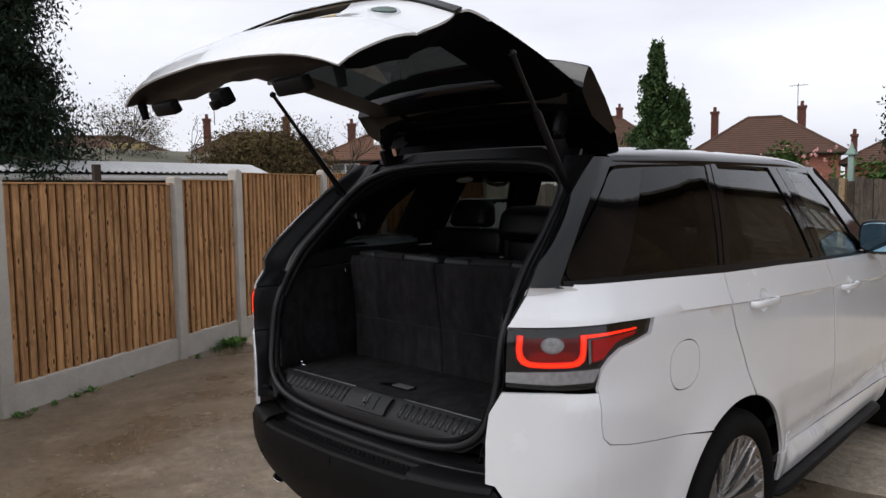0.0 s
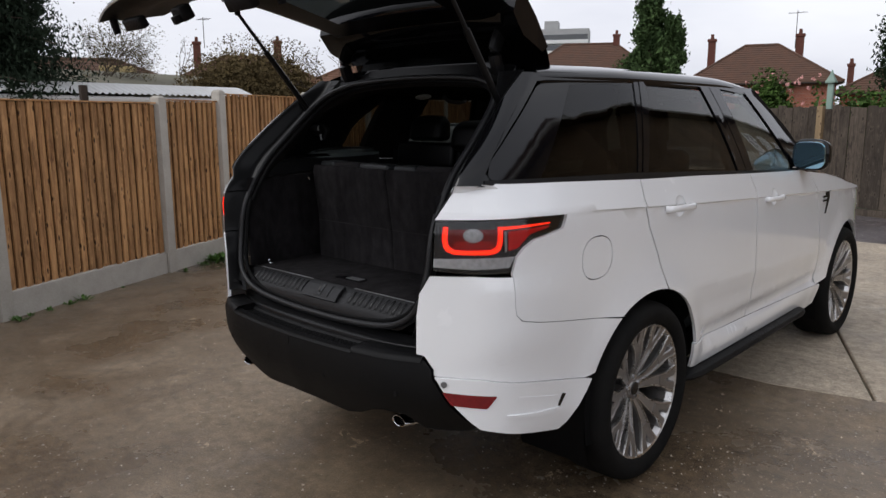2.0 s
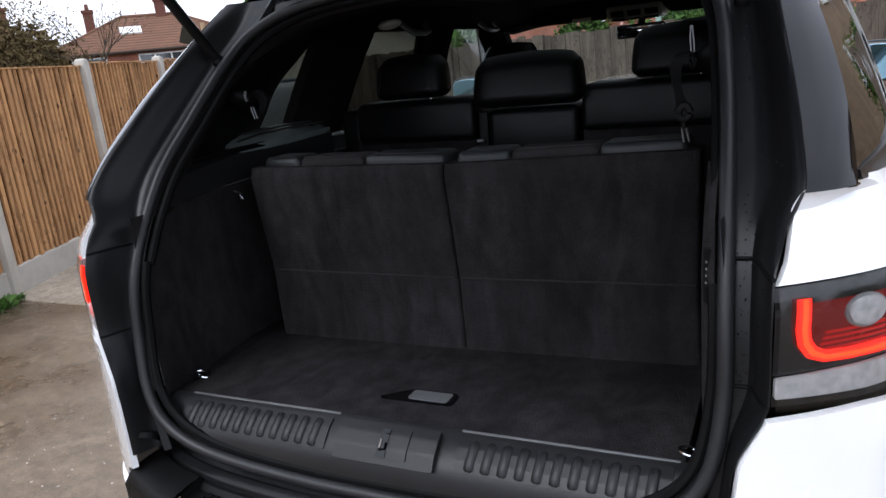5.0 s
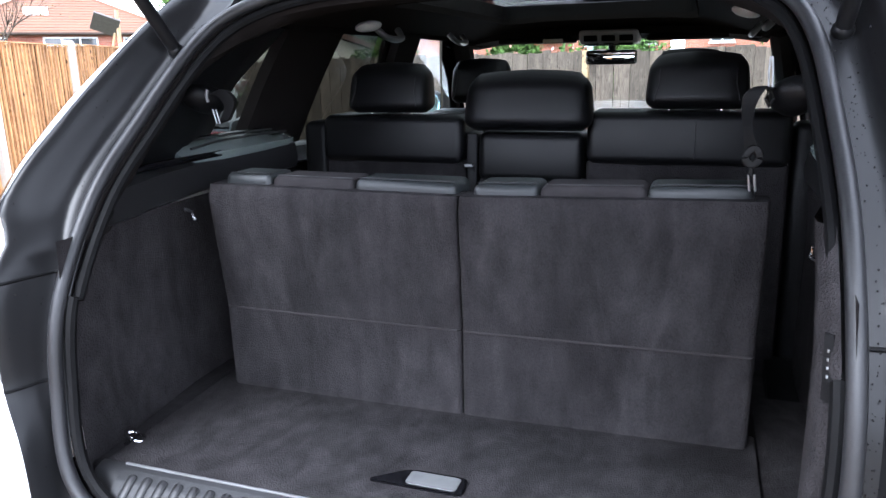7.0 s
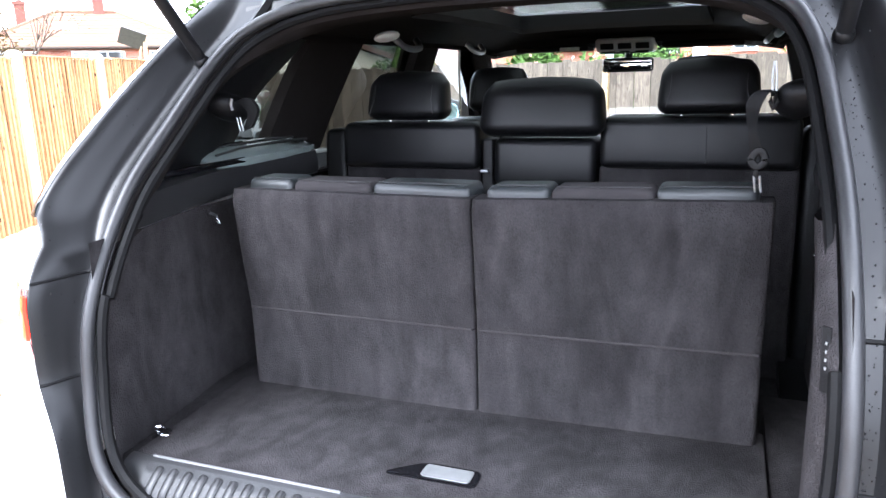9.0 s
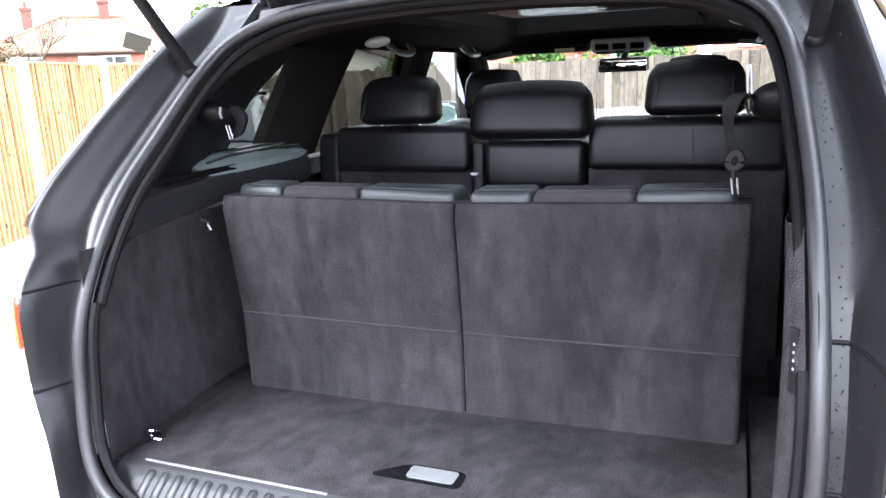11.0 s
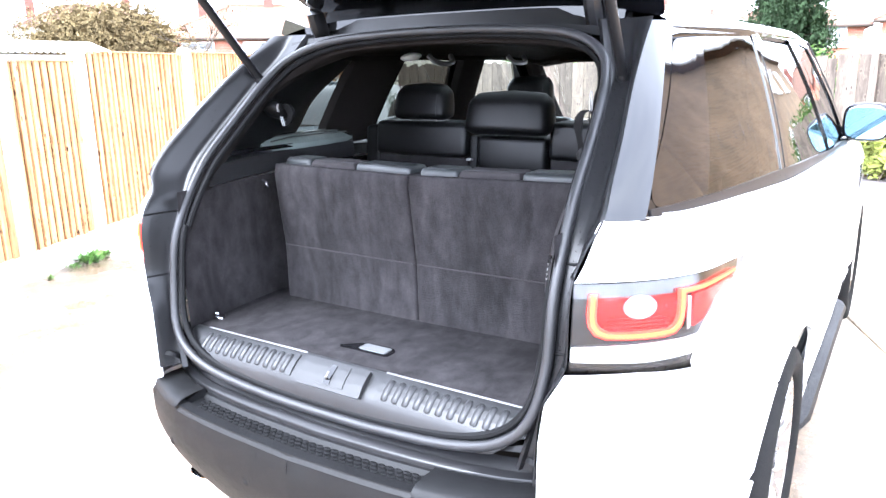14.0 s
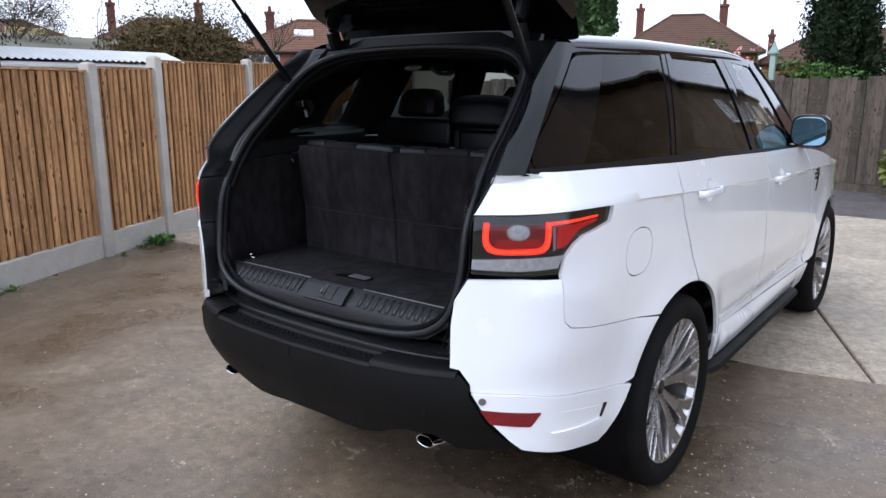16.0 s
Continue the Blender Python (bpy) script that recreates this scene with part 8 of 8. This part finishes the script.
# ---- seats ----
def third_seat(foot, hinge, head):
    """Folding seat: foot, hinge and head are its two ends (x, y) at the floor, at the fold and along the top."""
    def at(row, p):
        return row[0][0] + (row[1][0] - row[0][0]) * p, row[0][1] + (row[1][1] - row[0][1]) * p

    def shell(low, high, z0, z1, rolled):
        bm = bmesh.new()
        rows = []
        wide = high[1][0] - high[0][0]
        for j in range(11):
            q = j / 10
            lip = 0.012 * (1 - math.sqrt(max(0.0, 1 - max(0.0, (q - 0.92) / 0.08) ** 2))) if rolled else 0.0
            ring = []
            for k in range(29):
                p = (0.0, 0.004, 0.010, 0.018, 0.028)[k] if k < 5 else 1 - (0.0, 0.004, 0.010, 0.018, 0.028)[28 - k] if k > 23 else 0.028 + 0.944 * (k - 4) / 20
                (xa, ya), (xb, yb) = at(low, p), at(high, p)
                x, y = xa + (xb - xa) * q, ya + (yb - ya) * q
                near = min(p, 1 - p) * wide
                roll = 0.010 * (1 - math.sqrt(max(0.0, 1 - max(0.0, 1 - near / 0.014) ** 2)))
                wave = 0.0025 * math.sin(x * 40) * math.sin(q * 3.14) if rolled else 0.0
                ring.append((x, y + roll + lip + wave, z0 + (z1 - z0) * q))
            rows.append(ring + [(ring[-1][0], ring[-1][1] + 0.055, ring[-1][2]), (ring[0][0], ring[0][1] + 0.055, ring[0][2])])
        loft(bm, rows, closed=True, ends=True)
        return bm

    seat = part("third_row_seat", shell(foot, hinge, 0.895, 1.0815, False), SUEDE, suv, "upright folding boot seat with charcoal carpet back", sharp=60)
    part("backrest", shell(hinge, head, 1.0835, 1.352, True), SUEDE, seat, sharp=60)
    bm = bmesh.new()
    tube(bm, [(at(hinge, p)[0], at(hinge, p)[1] - 0.0006, 1.0825) for p in (0.012, 0.5, 0.988)], 0.0026, 6)
    part("welt", bm, MESH, seat)
    cuts = (0.035, 0.265, 0.62, 0.955) if head[0][0] > -0.1 else (0.045, 0.255, 0.60, 0.985)
    for k, m in enumerate((TEAL, MESH, TEAL)):
        (xa, ya), (xb, yb) = at(head, cuts[k]), at(head, cuts[k + 1])
        dip = 0.002 if k == 1 else 0.0
        bm = bmesh.new()
        for v in box(bm, xa + 0.0006, xb - 0.0006, 0.036, 0.135, 1.30, 1.372 - dip, 0.015, None, 4):
            v.co.y += ya + (yb - ya) * (v.co.x - xa) / (xb - xa)
        part("cushion", bm, m, seat, "grey fabric insert" if k == 1 else "grey-black leather bolster")
        bm = bmesh.new()
        tube(bm, [(xa + 0.008, ya + 0.05, 1.3728 - dip), (xb - 0.008, yb + 0.05, 1.3728 - dip)], 0.0011, 5)
        part("stitching", bm, STITCH, seat)


third_seat([(-0.532, 0.440), (-0.0008, 0.445)], [(-0.535, 0.442), (0.0022, 0.436)], [(-0.541, 0.416), (0.0108, 0.386)])
third_seat([(0.0012, 0.445), (0.529, 0.462)], [(0.0042, 0.436), (0.528, 0.450)], [(0.0132, 0.386), (0.532, 0.456)])


def headrest(owner, x, y, z, w, d, h, label="padded black leather headrest", posts=True):
    bm = bmesh.new()
    rows = []
    for k in range(13):
        q = k / 12
        edge = math.sin(math.pi * min(1.0, max(0.0, 0.5 * min(1.0, q / 0.16) if q < 0.5 else 0.5 * min(1.0, (1 - q) / 0.26))))
        hw, hd = w / 2 * (1 - 0.09 * q * q) * (0.86 + 0.14 * edge), d / 2 * (1 - 0.25 * q**2) * (0.45 + 0.55 * edge)
        ring = []
        for i in range(28):
            a = 2 * math.pi * i / 28
            cx, cy = math.copysign(abs(math.cos(a)) ** 0.38, math.cos(a)), math.copysign(abs(math.sin(a)) ** 0.6, math.sin(a))
            ring.append((hw * cx, hd * cy + 0.02 * q, h * q + 0.010 * (1 - cx * cx) * q))
        rows.append(ring)
    loft(bm, rows, closed=True, ends=True)
    bmesh.ops.transform(bm, matrix=pose(x, y, z), verts=bm.verts)
    hr = part("headrest", bm, LEATHER, owner, label, sharp=70)
    for s in (-1, 1) if posts else ():
        bm = bmesh.new()
        tube(bm, [(x + s * w * (0.36 if k else 0.40), y - d * 0.5 - 0.004 + 0.03 * k, z + 0.02 + (h - 0.05) * k) for k in (0, 0.5, 1)], 0.0012, 5)
        part("stitching", bm, STITCH, hr)
        bm = bmesh.new()
        rod(bm, (x + s * w * 0.25, y, z - 0.06), (x + s * w * 0.25, y, z + 0.03), 0.006, 0.006, 8)
        part("headrest_post", bm, CHROME, hr)


def second_row(x0, x1, top, label):
    bm = bmesh.new()
    pad(bm, x0, x1, 1.035, 1.16, 0.62, top - 0.125, 0.012, 0.06)
    seat = part("second_row_seat", bm, SUEDE, suv, label)
    bm = bmesh.new()
    pad(bm, x0 + 0.002, x1 - 0.002, 1.05, 1.21, top - 0.130, top, 0.022, 0.10, seg=4)
    part("backrest", bm, LEATHER, seat, "black leather upper back")
    return seat


s1 = second_row(-0.615, -0.188, 1.447, "black leather and carpet rear seat")
headrest(s1, -0.42, 1.12, 1.452, 0.245, 0.12, 0.128)
bm = bmesh.new()
pad(bm, -0.70, -0.622, 1.06, 1.16, 0.7, 1.425, 0.02, 0.06)
part("side_bolster", bm, TRIM, s1)
s2 = second_row(-0.150, 0.135, 1.405, "black leather centre rear seat")
headrest(s2, -0.010, 1.055, 1.412, 0.335, 0.13, 0.142, "broad black leather centre headrest", False)
bm = bmesh.new()
pad(bm, -0.186, -0.154, 1.05, 1.12, 0.9, 1.40, 0.006, 0.06)
part("latch_side", bm, TRIM, s2)
bm = bmesh.new()
pad(bm, -0.180, -0.158, 1.040, 1.055, 1.312, 1.320, 0.002, 0.06)
part("latch_tab", bm, SILVER, s2)
s3 = second_row(0.138, 0.620, 1.458, "black leather and carpet rear seat")
headrest(s3, 0.40, 1.12, 1.463, 0.245, 0.12, 0.128)
bm = bmesh.new()
tube(bm, [(0.402, 1.052, 1.345), (0.402, 1.056, 1.40), (0.402, 1.062, 1.435)], 0.0016, 5)
part("stitching", bm, STITCH, s3)
bm = bmesh.new()
pad(bm, 0.625, 0.70, 1.06, 1.16, 0.7, 1.43, 0.02, 0.06)
part("side_bolster", bm, TRIM, s3)
for x in (-0.44, 0.36):
    bm = bmesh.new()
    pad(bm, x - 0.24, x + 0.24, 1.98, 2.14, 0.70, 1.40, 0.06, 0.08, seg=4)
    fs = part("front_seat", bm, LEATHER, suv, "black leather front seat")
    headrest(fs, x, 2.09, 1.425, 0.25, 0.11, 0.165 if x < 0 else 0.185)
bm = bmesh.new()
pad(bm, -0.60, 0.60, 1.12, 1.60, 0.50, 0.85, 0.05)
part("rear_bench", bm, LEATHER, suv)
